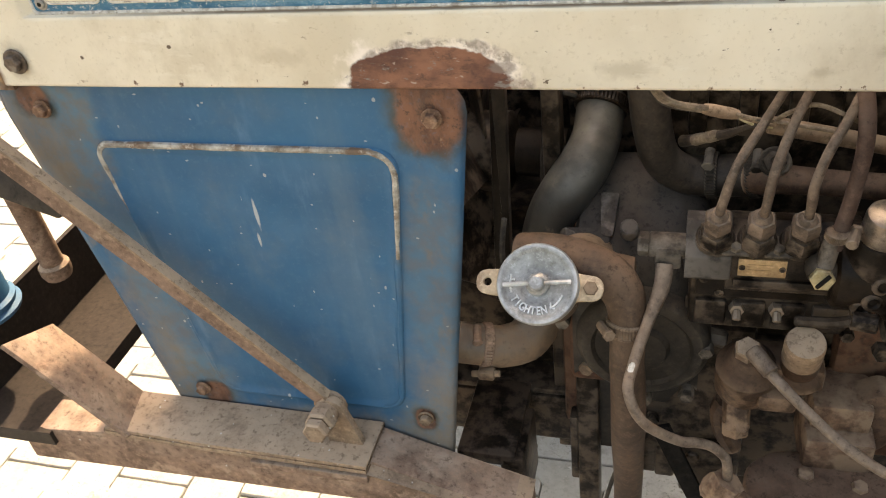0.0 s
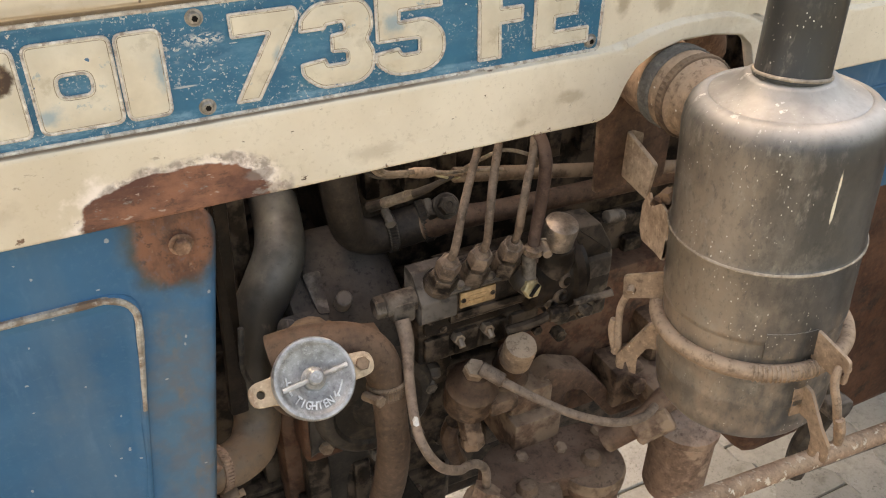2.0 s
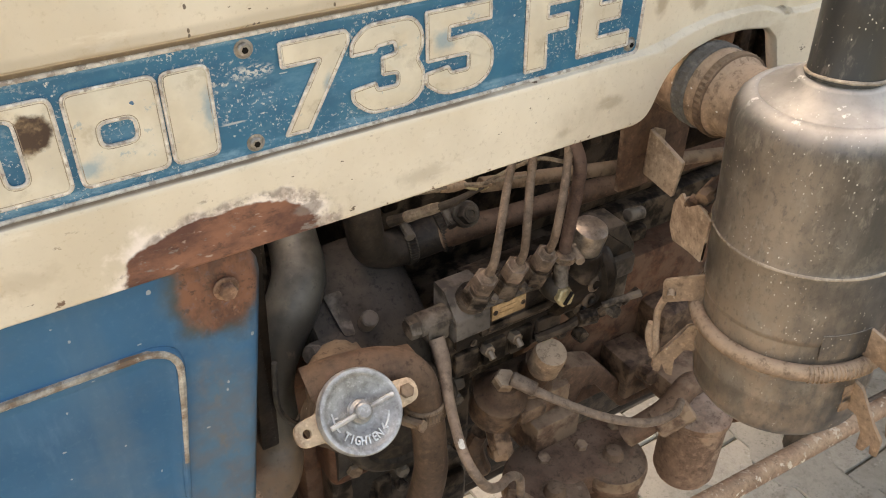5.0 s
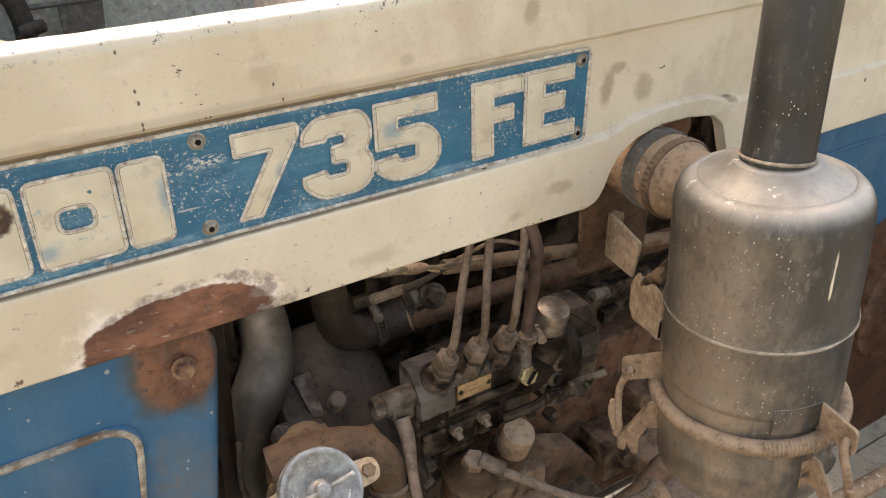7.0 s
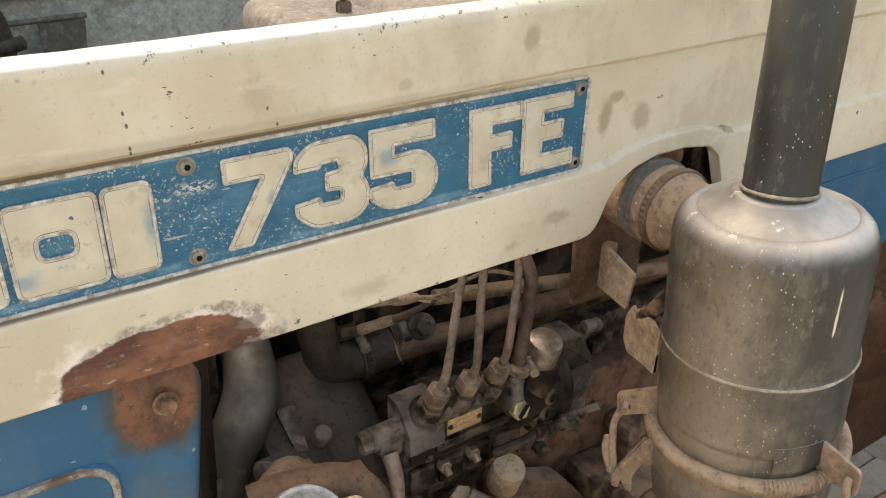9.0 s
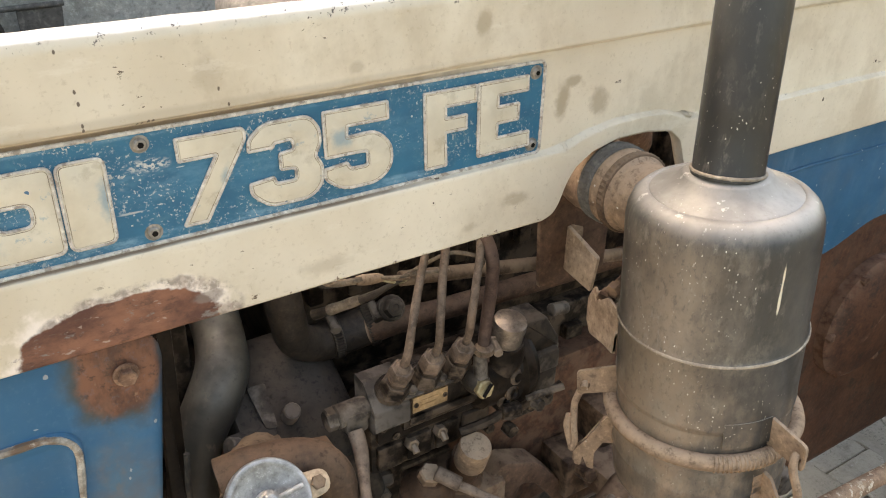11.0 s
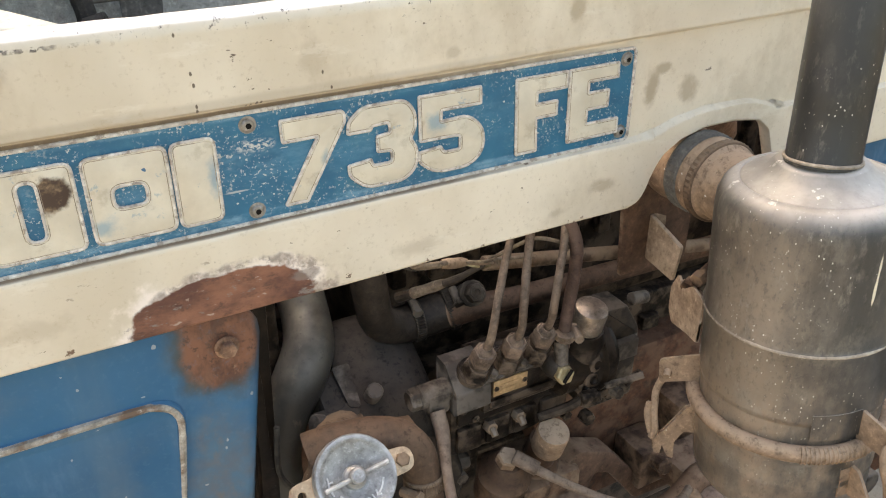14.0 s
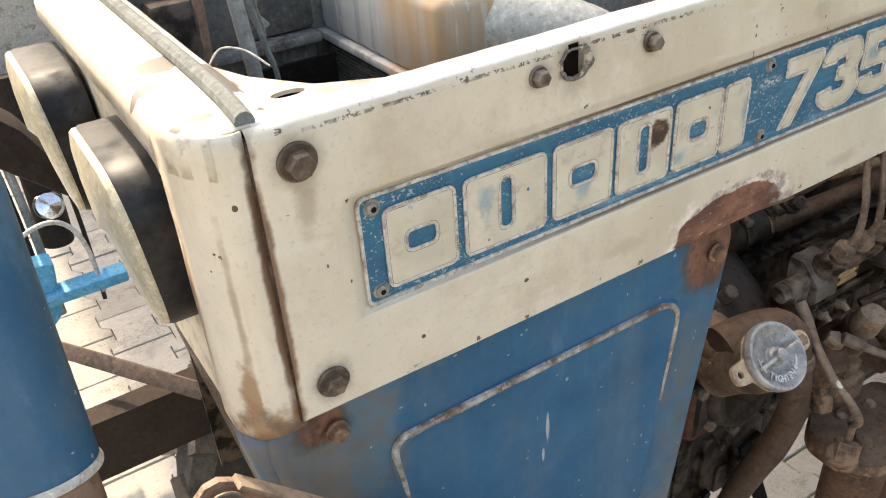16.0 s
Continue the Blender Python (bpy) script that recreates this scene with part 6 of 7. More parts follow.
tube(bm, [(0.132, 0.155, 1.26), (0.140, 0.138, 1.205), (0.147, 0.138, 1.152), (0.158, 0.148, 1.114), (0.184, 0.158, 1.092), (0.222, 0.156, 1.094), (0.262, 0.146, 1.104)],
     [0.020, 0.020, 0.0195, 0.020, 0.021, 0.0225, 0.0225], 18)
upper_hose = part("bypass_hose", bm, OLD_RUBBER, tractor, "dark dusty rubber bypass hose")
clamp_band(upper_hose, (0.208, 0.157, 1.093), (1, -0.12, 0.08), 0.0228, 0.012, DUSTY, (-0.2, -0.3, 1))
clamp_band(upper_hose, (0.248, 0.149, 1.101), (1, -0.2, 0.22), 0.0230, 0.012, DUSTY, (0, -0.5, 1))
bm = bmesh.new()
tube(bm, [(0.245, 0.143, 1.101), (0.27, 0.128, 1.109), (0.31, 0.121, 1.111), (0.36, 0.12, 1.109), (0.55, 0.12, 1.102), (0.8, 0.12, 1.093)], [0.0190, 0.0150, 0.0130, 0.0130, 0.0130, 0.0130], 16)
part("water_pipe", bm, EARTHEN, tractor, "dusty brown water pipe")
bm = bmesh.new()
rod(bm, (0.268, 0.150, 1.110), (0.262, 0.120, 1.134), 0.015, 14)
hexagon(bm, (0.262, 0.122, 1.132), (-0.1, -0.8, 0.5), 0.020, 0.013)
lathe(bm, (0.261, 0.1125, 1.1385), (-0.1, -0.8, 0.5), [(0.0072, 0), (0.0072, 0.003), (0.004, 0.003), (0.003, 0.001)], 14)
part("drain_plug", bm, DUSTY, tractor)
bm = bmesh.new()
rod(bm, (0.247, 0.078, 1.1965), (0.62, 0.082, 1.122), 0.0080, 16)
part("upper_pipe", bm, EARTHY, tractor, "dusty thin steel pipe")
# wiring
for pts, r, mt in (([(0.132, 0.064, 1.270), (0.144, 0.058, 1.248), (0.155, 0.057, 1.232), (0.171, 0.067, 1.2195), (0.195, 0.064, 1.2170)], 0.0034, WIRE),
                   ([(0.140, 0.060, 1.268), (0.152, 0.052, 1.242), (0.166, 0.058, 1.2270), (0.195, 0.061, 1.2200)], 0.0028, WIRE),
                   ([(0.130, 0.070, 1.262), (0.150, 0.068, 1.226), (0.172, 0.072, 1.2140), (0.195, 0.067, 1.2155)], 0.0018, DARKWIRE),
                   ([(0.218, 0.068, 1.2110), (0.234, 0.062, 1.2080), (0.252, 0.068, 1.2010)], 0.0019, TAN),
                   ([(0.218, 0.070, 1.2085), (0.236, 0.064, 1.2025), (0.250, 0.070, 1.1980)], 0.0017, BRASS),
                   ([(0.218, 0.066, 1.2125), (0.236, 0.058, 1.2120), (0.256, 0.066, 1.2050), (0.300, 0.068, 1.1960)], 0.0018, WIRE),
                   ([(0.248, 0.074, 1.2000), (0.262, 0.050, 1.2240), (0.277, 0.032, 1.2395), (0.298, 0.024, 1.2350), (0.315, 0.030, 1.2220), (0.325, 0.045, 1.2050)], 0.0020, WIRE)):
    bm = bmesh.new()
    tube(bm, pts, r, 8, wobble=0.15)
    part("wiring", bm, mt, tractor)
bm = bmesh.new()
tube(bm, [(0.191, 0.0635, 1.2185), (0.198, 0.063, 1.2175), (0.207, 0.066, 1.2140), (0.216, 0.068, 1.2115), (0.222, 0.068, 1.2100)], [0.0042, 0.0054, 0.0056, 0.0050, 0.0036], 12, wobble=0.12)
part("wire_sleeve", bm, TAN, tractor, "dusty sleeve round the wires")
bm = bmesh.new()
tube(bm, [(0.176, 0.135, 1.145), (0.186, 0.122, 1.154), (0.200, 0.100, 1.170), (0.2145, 0.080, 1.1850), (0.228, 0.068, 1.1980), (0.240, 0.063, 1.2050)], [0.0062, 0.0056, 0.0050, 0.0042, 0.0032, 0.0020], 10, wobble=0.2)
branch = part("taped_branch", bm, OLD_RUBBER, tractor, "taped branch of the wiring")
bm = bmesh.new()
tube(bm, [(0.187, 0.1205, 1.1550), (0.199, 0.1015, 1.1690), (0.208, 0.089, 1.1785)], [0.0060, 0.0057, 0.0050], 10, wobble=0.15)
part("tape", bm, WIRE, branch)

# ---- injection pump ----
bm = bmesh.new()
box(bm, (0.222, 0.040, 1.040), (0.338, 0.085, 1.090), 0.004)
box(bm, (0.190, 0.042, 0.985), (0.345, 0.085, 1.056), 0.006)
pump = part("injection_pump", bm, GRIMY_SHADE, tractor, "grimy cast in-line injection pump")
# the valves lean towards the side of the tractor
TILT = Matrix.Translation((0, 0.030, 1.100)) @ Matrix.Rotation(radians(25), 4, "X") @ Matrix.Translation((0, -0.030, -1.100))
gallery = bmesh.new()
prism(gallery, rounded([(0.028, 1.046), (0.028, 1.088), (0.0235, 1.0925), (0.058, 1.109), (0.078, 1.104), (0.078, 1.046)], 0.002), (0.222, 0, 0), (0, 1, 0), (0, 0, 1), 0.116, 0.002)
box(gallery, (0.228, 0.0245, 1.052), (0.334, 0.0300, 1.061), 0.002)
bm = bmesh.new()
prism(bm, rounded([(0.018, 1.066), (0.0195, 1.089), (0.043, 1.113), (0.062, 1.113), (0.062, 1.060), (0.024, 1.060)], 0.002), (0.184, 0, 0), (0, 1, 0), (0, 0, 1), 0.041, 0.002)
part("pump_gallery", gallery, GRIMY_SHADE, pump)
part("pump_head", bm, GREYCAST, pump, "grey dusty end block")
NUTS = ((0.2095, 0.029), (0.2455, 0.029), (0.2815, 0.029))
for x, y in NUTS:
    bm = bmesh.new()
    lathe(bm, (x, y + 0.004, 1.098), (0, 0, 1), [(0.0175, 0), (0.0175, 0.006), (0.0155, 0.009)], 24)
    hexagon(bm, (x, y, 1.105), (0, 0, 1), 0.0270, 0.020)
    lathe(bm, (x, y, 1.123), (0, 0, 1), [(0.0105, 0), (0.0112, 0.004), (0.0100, 0.012)], 20)
    part("delivery_holder", bm, GRIMY_SHADE, pump, "dark oily hexagonal holder")
    bm = bmesh.new()
    hexagon(bm, (x, y, 1.1315), (0, 0, 1), 0.0220, 0.0170)
    lathe(bm, (x, y, 1.148), (0, 0, 1), [(0.0085, 0), (0.0074, 0.003), (0.0052, 0.006)], 16)
    part("pipe_nut", bm, PIPE, pump, "brown hexagonal pipe nut")
LINES = ([(0.2097, 0.009, 1.144), (0.2115, 0.002, 1.163), (0.2195, 0.006, 1.195), (0.236, 0.022, 1.223), (0.253, 0.037, 1.252), (0.28, 0.07, 1.30)],
         [(0.2457, 0.009, 1.144), (0.2465, 0.002, 1.163), (0.2495, 0.005, 1.192), (0.259, 0.017, 1.225), (0.271, 0.031, 1.253), (0.30, 0.07, 1.30)],
         [(0.2815, 0.009, 1.144), (0.2808, 0.001, 1.163), (0.2802, -0.003, 1.186), (0.287, 0.002, 1.214), (0.303, 0.019, 1.245), (0.33, 0.06, 1.30)])
for pts in LINES:
    bm = bmesh.new()
    tube(bm, pts, 0.0042, 12, wobble=0.10)
    part("injector_line", bm, PIPE, tractor, "dusty steel injector line")
bm = bmesh.new()
tube(bm, [(0.306, 0.010, 1.114), (0.310, 0.015, 1.135), (0.313, 0.016, 1.160), (0.3145, 0.013, 1.206), (0.312, 0.012, 1.236), (0.308, 0.027, 1.262), (0.30, 0.06, 1.31)], 0.0066, 12)
overflow = part("overflow_hose", bm, worn("maroon_hose", (0.060, 0.034, 0.026), (0.098, 0.060, 0.046), 20, 0.65, 0, dust=(0.17, 0.11, 0.078), strength=0.2), tractor, "dark maroon overflow hose")
clamp_band(overflow, (0.3065, 0.010, 1.128), (0.03, -0.03, 1), 0.0080, 0.009, STEEL, (1, -0.3, 0))
bm = bmesh.new()
rod(bm, (0.304, 0.012, 1.122), (0.300, 0.004, 1.096), 0.0075, 14)
lathe(bm, (0.299, 0.024, 1.090), (0, -1, 0.05), [(0.012, 0), (0.0135, 0.012), (0.012, 0.022), (0.009, 0.026)], 22)
part("banjo_fitting", bm, DUSTY, pump)
bm = bmesh.new()
hexagon(bm, (0.2985, -0.001, 1.0905), (0, -1, 0.25), 0.0185, 0.008)
brass = part("banjo_bolt", bm, BRASS, pump, "brass slotted banjo bolt")
bm = bmesh.new()
box(bm, (0.2905, -0.0125, 1.0915), (0.3065, -0.0095, 1.0945), 0.0004, Matrix.Rotation(radians(-55), 4, "Y"))
part("slot", bm, MATTE, brass)
bm = bmesh.new()
lathe(bm, (0.3440, 0.028, 1.107), (0.05, -0.25, 1), [(0.0180, 0.010), (0.0186, 0.013), (0.0186, 0.036), (0.0176, 0.0402), (0.0150, 0.0415), (0.0, 0.0420)], 32)
part("plunger_cap", bm, CAPMETAL, pump, "shiny worn steel cap")
bm = bmesh.new()
lathe(bm, (0.3440, 0.028, 1.107), (0.05, -0.25, 1), [(0.027, -0.020), (0.026, 0.000), (0.0225, 0.006), (0.0205, 0.012), (0.016, 0.014)], 32)
part("plunger_seat", bm, GRIMY_SHADE, pump)
bm = bmesh.new()
lathe(bm, (0.312, 0.046, 1.070), (1, 0, 0), [(0.034, 0), (0.040, 0.004), (0.041, 0.040), (0.044, 0.046), (0.0490, 0.049), (0.0495, 0.053), (0.0490, 0.060), (0.042, 0.063), (0.040, 0.070)], 40)
part("governor_flange", bm, GRIMY_SHADE, pump, "oily round governor flange")
for x, y, z in ((0.345, 0.0050, 1.060), (0.338, 0.0085, 1.050), (0.350, 0.0060, 1.078)):
    bm = bmesh.new()
    lathe(bm, (x, y + 0.004, z), (0.1, -1, 0.1), [(0.010, 0), (0.0095, 0.004), (0.0055, 0.006), (0.0035, 0.003)], 16)
    part("plug", bm, GRIMY_SHADE, pump)
bm = bmesh.new()
prism(bm, rounded([(0.372, 1.082), (0.424, 1.082), (0.424, 1.092), (0.404, 1.126), (0.372, 1.128)], 0.003), (0, 0.062, 0), (1, 0, 0), (0, 0, 1), 0.036, 0.003)
box(bm, (0.376, 0.018, 1.058), (0.420, 0.055, 1.084), 0.003)
box(bm, (0.370, 0.040, 0.98), (0.440, 0.11, 1.075), 0.006)
rod(bm, (0.424, 0.045, 1.118), (0.448, 0.046, 1.114), 0.0075, 12)
part("governor_housing", bm, DUSTY, pump)
bm = bmesh.new()
box(bm, (0.2315, 0.0250, 1.0660), (0.2735, 0.0285, 1.0855), 0.0006)
tag = part("type_plate", bm, LABEL, pump, "small golden type plate")
for i in range(2):
    bm = bmesh.new()
    box(bm, (0.240, 0.0244, 1.0725 + 0.006 * i), (0.259 + 0.003 * i, 0.0252, 1.0740 + 0.006 * i), 0)
    part("printed_bar", bm, LABEL, tag)
for x in (0.2350, 0.2700):
    bm = bmesh.new()
    lathe(bm, (x, 0.0253, 1.0758), (0, -1, 0), [(0.0030, 0), (0.0028, 0.0012), (0.0010, 0.0016)], 12)
    part("rivet", bm, GRIMY_SHADE, tag)
# clamping plates between the holders, a cover with screws on the flank, oil-wet seams
for x in (0.2275, 0.264):
    bm = bmesh.new()
    box(bm, (x - 0.012, 0.016, 1.099), (x + 0.012, 0.038, 1.1035), 0.0015)
    part("clamp_plate", bm, DUSTY, pump)
    bolt(pump, (x, 0.022, 1.103), (0, 0, 1), 0.009, 0.006, DUSTY)
for ob in pump.children_recursive:
    if ob.name.startswith(("delivery_holder", "pipe_nut", "clamp_plate", "bolt")):
        ob.data.transform(TILT)
bm = bmesh.new()
prism(bm, rounded([(0.196, 1.030), (0.336, 1.030), (0.336, 1.056), (0.196, 1.052)], 0.004), (0, 0.042, 0), (1, 0, 0), (0, 0, 1), 0.005, 0.001)
flank = part("flank_cover", bm, GRIMY_SHADE, pump)
for x, z in ((0.203, 1.050), (0.252, 1.052), (0.300, 1.050), (0.329, 1.036), (0.218, 1.034)):
    bm = bmesh.new()
    lathe(bm, (x, 0.038, z), (0, -1, 0), [(0.0045, 0), (0.0043, 0.002), (0.002, 0.003), (0.0, 0.003)], 12)
    part("screw", bm, GRIMY_SHADE, flank)
for i, (x0, x1) in enumerate(((0.196, 0.226), (0.232, 0.262), (0.268, 0.298), (0.304, 0.336))):
    bm = bmesh.new()
    box(bm, (x0, 0.036, 0.992), (x1, 0.044, 1.024), 0.003)
    part("flank_rib", bm, GRIMY_SHADE, pump)
# inlet fitting on the pump's front end
bm = bmesh.new()
rod(bm, (0.150, 0.040, 1.086), (0.190, 0.040, 1.086), 0.0125, 18)
hexagon(bm, (0.150, 0.040, 1.086), (-1, 0, 0), 0.021, 0.010)
box(bm, (0.156, 0.026, 1.066), (0.182, 0.052, 1.092), 0.005)
part("inlet_fitting", bm, DUSTY, pump)
# small screws and clutter along the pump's flank
for x, z, y in ((0.2355, 1.016, 0.040), (0.272, 1.017, 0.040)):
    bm = bmesh.new()
    hexagon(bm, (x, y, z), (0, -1, 0.2), 0.013, 0.010)
    rod(bm, (x, y - 0.008, z + 0.002), (x, y - 0.016, z - 0.004), 0.0042, 8)
    part("bleed_screw", bm, STEEL, pump)
bm = bmesh.new()
tube(bm, [(0.288, 0.02, 1.020), (0.320, 0.008, 1.032), (0.345, 0.005, 1.044)], 0.0055, 8)
rod(bm, (0.330, 0.004, 1.040), (0.352, 0.000, 1.040), 0.009, 10)
part("control_lever", bm, GRIMY_SHADE, pump)
bm = bmesh.new()
box(bm, (0.366, 0.022, 1.010), (0.394, 0.036, 1.020), 0.002, Matrix.Rotation(radians(-20), 4, "Y"))
part("throttle_link", bm, GRIMY_SHADE, pump)
bm = bmesh.new()
box(bm, (0.378, -0.012, 1.052), (0.402, -0.006, 1.060), 0.0015, Matrix.Rotation(radians(-25), 4, "Y"))
part("throttle_link", bm, GRIMY_SHADE, pump)
bm = bmesh.new()
rod(bm, (0.360, 0.0, 1.05), (0.395, -0.02, 1.066), 0.004, 8)
rod(bm, (0.372, 0.0, 1.040), (0.372, -0.012, 1.042), 0.007, 8)
part("throttle_linkage", bm, DUSTY, pump)
for i, (x, z) in enumerate(((0.338, 0.992), (0.372, 0.972), (0.398, 0.998))):
    bm = bmesh.new()
    hexagon(bm, (x, 0.045, z), (0, -1, 0.1), 0.012 + 0.003 * (i % 2), 0.014)
    part("flange_bolt", bm, GRIMY_SHADE, pump)

# ---- feed pump ----
bm = bmesh.new()
lathe(bm, (0.252, 0.040, 0.905), (0.0, -0.28, 1), [(0.020, 0), (0.030, 0.008), (0.031, 0.045), (0.024, 0.055), (0.016, 0.070)], 24)
box(bm, (0.235, 0.02, 0.925), (0.325, 0.065, 0.955), 0.006)
lathe(bm, (0.300, 0.036, 0.935), (0.0, -0.35, 1), [(0.022, 0), (0.026, 0.006), (0.022, 0.014), (0.0185, 0.018), (0.0185, 0.050)], 24)
box(bm, (0.262, 0.0, 0.912), (0.300, 0.04, 0.934), 0.006)
feed = part("feed_pump", bm, MUDDY, tractor, "dust covered fuel feed pump")
bm = bmesh.new()
lathe(bm, (0.2975, 0.014, 0.978), (-0.02, -0.36, 1), [(0.0175, 0), (0.0185, 0.002), (0.0185, 0.030), (0.0172, 0.0345), (0.0, 0.035)], 32)
part("primer_knob", bm, TAN, feed, "round knurled primer knob")
bolt(feed, (0.2490, 0.0215, 0.972), (0.0, -0.4, 1), 0.0225, 0.014, TAN, 0.0, "brown hexagonal union bolt")
bm = bmesh.new()
rod(bm, (0.245, 0.03, 0.915), (0.247, 0.012, 0.872), 0.014, 8)
hexagon(bm, (0.246, 0.016, 0.880), (0.02, -0.35, -1), 0.026, 0.016)
part("strainer_nut", bm, MUDDY, feed)
bm = bmesh.new()
tube(bm, [(0.236, 0.04, 0.885), (0.232, 0.045, 0.86), (0.238, 0.045, 0.83), (0.25, 0.05, 0.80)], 0.011, 10)
part("suction_elbow", bm, MUDDY, feed)
bm = bmesh.new()
tube(bm, [(0.252, 0.010, 0.985), (0.268, -0.008, 0.977), (0.302, -0.036, 0.958), (0.334, -0.062, 0.945), (0.372, -0.082, 0.935), (0.41, -0.085, 0.93), (0.44, -0.07, 0.92)], [0.0062, 0.0056, 0.0050, 0.0050, 0.0050, 0.0050, 0.0050], 12)
rod(bm, (0.252, 0.012, 0.986), (0.270, -0.009, 0.977), 0.0085, 12)
part("fuel_line", bm, FUEL_PIPE, tractor, "dusty bent fuel line")
bm = bmesh.new()
tube(bm, [(0.166, 0.028, 1.072), (0.164, 0.012, 1.055), (0.154, -0.014, 1.035), (0.143, -0.052, 1.012), (0.141, -0.075, 1.000), (0.156, -0.082, 0.970), (0.188, -0.062, 0.928), (0.206, -0.050, 0.914), (0.222, -0.043, 0.902), (0.236, -0.038, 0.880), (0.240, -0.036, 0.850)],
     [0.0085, 0.0078, 0.0056, 0.0052, 0.0051, 0.0051, 0.0051, 0.0051, 0.0051, 0.0051, 0.0051], 12)
line = part("fuel_line", bm, FUEL_PIPE, tractor, "dusty bent fuel line with bright worn spot")
bm = bmesh.new()
tube(bm, [(0.1450, -0.0475, 1.0172), (0.1428, -0.0535, 1.0142), (0.1415, -0.0590, 1.0112), (0.1408, -0.0655, 1.0075)], [0.0012, 0.0034, 0.0034, 0.0012], 10)
part("worn_spot", bm, ROPE, line, "paint rubbed bright")

# ---- fuel filters ----
bm = bmesh.new()
hd = rounded([(0.262, -0.030, 0.02), (0.300, -0.030, 0.02), (0.352, -0.025, 0.02), (0.405, -0.050, 0.03), (0.450, -0.02, 0.03), (0.44, 0.045, 0.02), (0.30, 0.06, 0.02), (0.262, 0.03, 0.02)], 0.02)
prism(bm, [(p.x, p.y) for p in hd], (0, 0, 0.762), (1, 0, 0), (0, 1, 0), 0.034, 0.006)
box(bm, (0.322, 0.036, 0.775), (0.392, 0.12, 0.838), 0.005)
box(bm, (0.326, 0.055, 0.832), (0.388, 0.12, 0.872), 0.006)
filters = part("filter_head", bm, EARTHEN, tractor, "earth covered twin fuel filter head")
for x, y in ((0.3055, -0.024), (0.4045, -0.018)):
    bm = bmesh.new()
    lathe(bm, (x, y, 0.60), (0, 0, 1), [(0.030, 0), (0.037, 0.006), (0.0405, 0.02), (0.0405, 0.165), (0.0435, 0.168), (0.0435, 0.176), (0.040, 0.180)], 36)
    part("filter_bowl", bm, EARTHEN, filters, "earth brown filter bowl")
    bm = bmesh.new()
    lathe(bm, (x, y, 0.780), (0, 0, 1), [(0.0445, -0.004), (0.0450, 0.006), (0.0430, 0.012), (0.0395, 0.0115), (0.036, 0.013), (0.014, 0.017), (0.010, 0.026), (0.006, 0.028)], 36)
    part("filter_cover", bm, CAKED, filters)
for x, y, z, f in ((0.325, 0.026, 0.786, 0.017), (0.378, 0.016, 0.788, 0.015), (0.440, 0.02, 0.790, 0.018)):
    bolt(filters, (x, y, z), (0.1, -0.15, 1), f, 0.014, EARTHEN)
bm = bmesh.new()
rod(bm, (0.225, -0.035, 0.835), (0.262, -0.030, 0.790), 0.017, 10)
hexagon(bm, (0.242, -0.036, 0.845), (-0.5, -0.2, -1), 0.030, 0.028)
part("union", bm, EARTHEN, filters)
bm = bmesh.new()
tube(bm, [(0.43, -0.01, 0.81), (0.47, -0.03, 0.85), (0.50, -0.03, 0.875), (0.53, -0.02, 0.86)], 0.016, 12)
rod(bm, (0.455, -0.03, 0.835), (0.495, -0.045, 0.862), 0.020, 10)
part("outlet_elbow", bm, EARTHEN, filters)
# oil filter further back
bm = bmesh.new()
lathe(bm, (0.566, -0.012, 0.655), (0, 0, 1), [(0.030, 0), (0.038, 0.004), (0.043, 0.016), (0.043, 0.118), (0.046, 0.122), (0.046, 0.132), (0.034, 0.142), (0.012, 0.146)], 36)
oil = part("oil_filter", bm, RUST, tractor, "brown dusty spin-on oil filter")
bm = bmesh.new()
box(bm, (0.52, 0.0, 0.795), (0.61, 0.13, 0.84), 0.01)
part("filter_mount", bm, EARTHEN, oil)
# curved cast support arm behind the filters
bm = bmesh.new()
prism(bm, rounded([(0.356, 0.862), (0.393, 0.886), (0.446, 0.863), (0.522, 0.772), (0.60, 0.765), (0.60, 0.745), (0.500, 0.752), (0.447, 0.824), (0.422, 0.836), (0.406, 0.800), (0.356, 0.780)], 0.008), (0, 0.098, 0), (1, 0, 0), (0, 0, 1), 0.032, 0.005)
part("cast_arm", bm, EARTHEN, tractor, "earth brown cast support arm")
bm = bmesh.new()
box(bm, (0.488, 0.052, 0.785), (0.536, 0.11, 0.848), 0.005)
box(bm, (0.55, 0.06, 0.82), (0.63, 0.12, 0.90), 0.01)
rod(bm, (0.512, 0.055, 0.83), (0.512, 0.030, 0.836), 0.012, 10)
part("pedal_pivot", bm, MUDDY, tractor)
# linkage beyond the cleaner
bm = bmesh.new()
tube(bm, [(0.78, -0.05, 0.62), (0.76, -0.06, 0.70), (0.77, -0.07, 0.78), (0.75, -0.06, 0.84)], 0.016, 10)
rod(bm, (0.76, -0.10, 0.80), (0.76, -0.02, 0.80), 0.02, 12)
rod(bm, (0.78, -0.06, 0.64), (1.10, -0.06, 0.60), 0.010, 10)
hexagon(bm, (0.752, -0.06, 0.84), (0, 0, 1), 0.034, 0.03)
part("steering_joint", bm, DUSTY, tractor)
bm = bmesh.new()
rod(bm, (0.02, -0.150, 0.883), (1.25, -0.147, 0.742), 0.0125, 16)
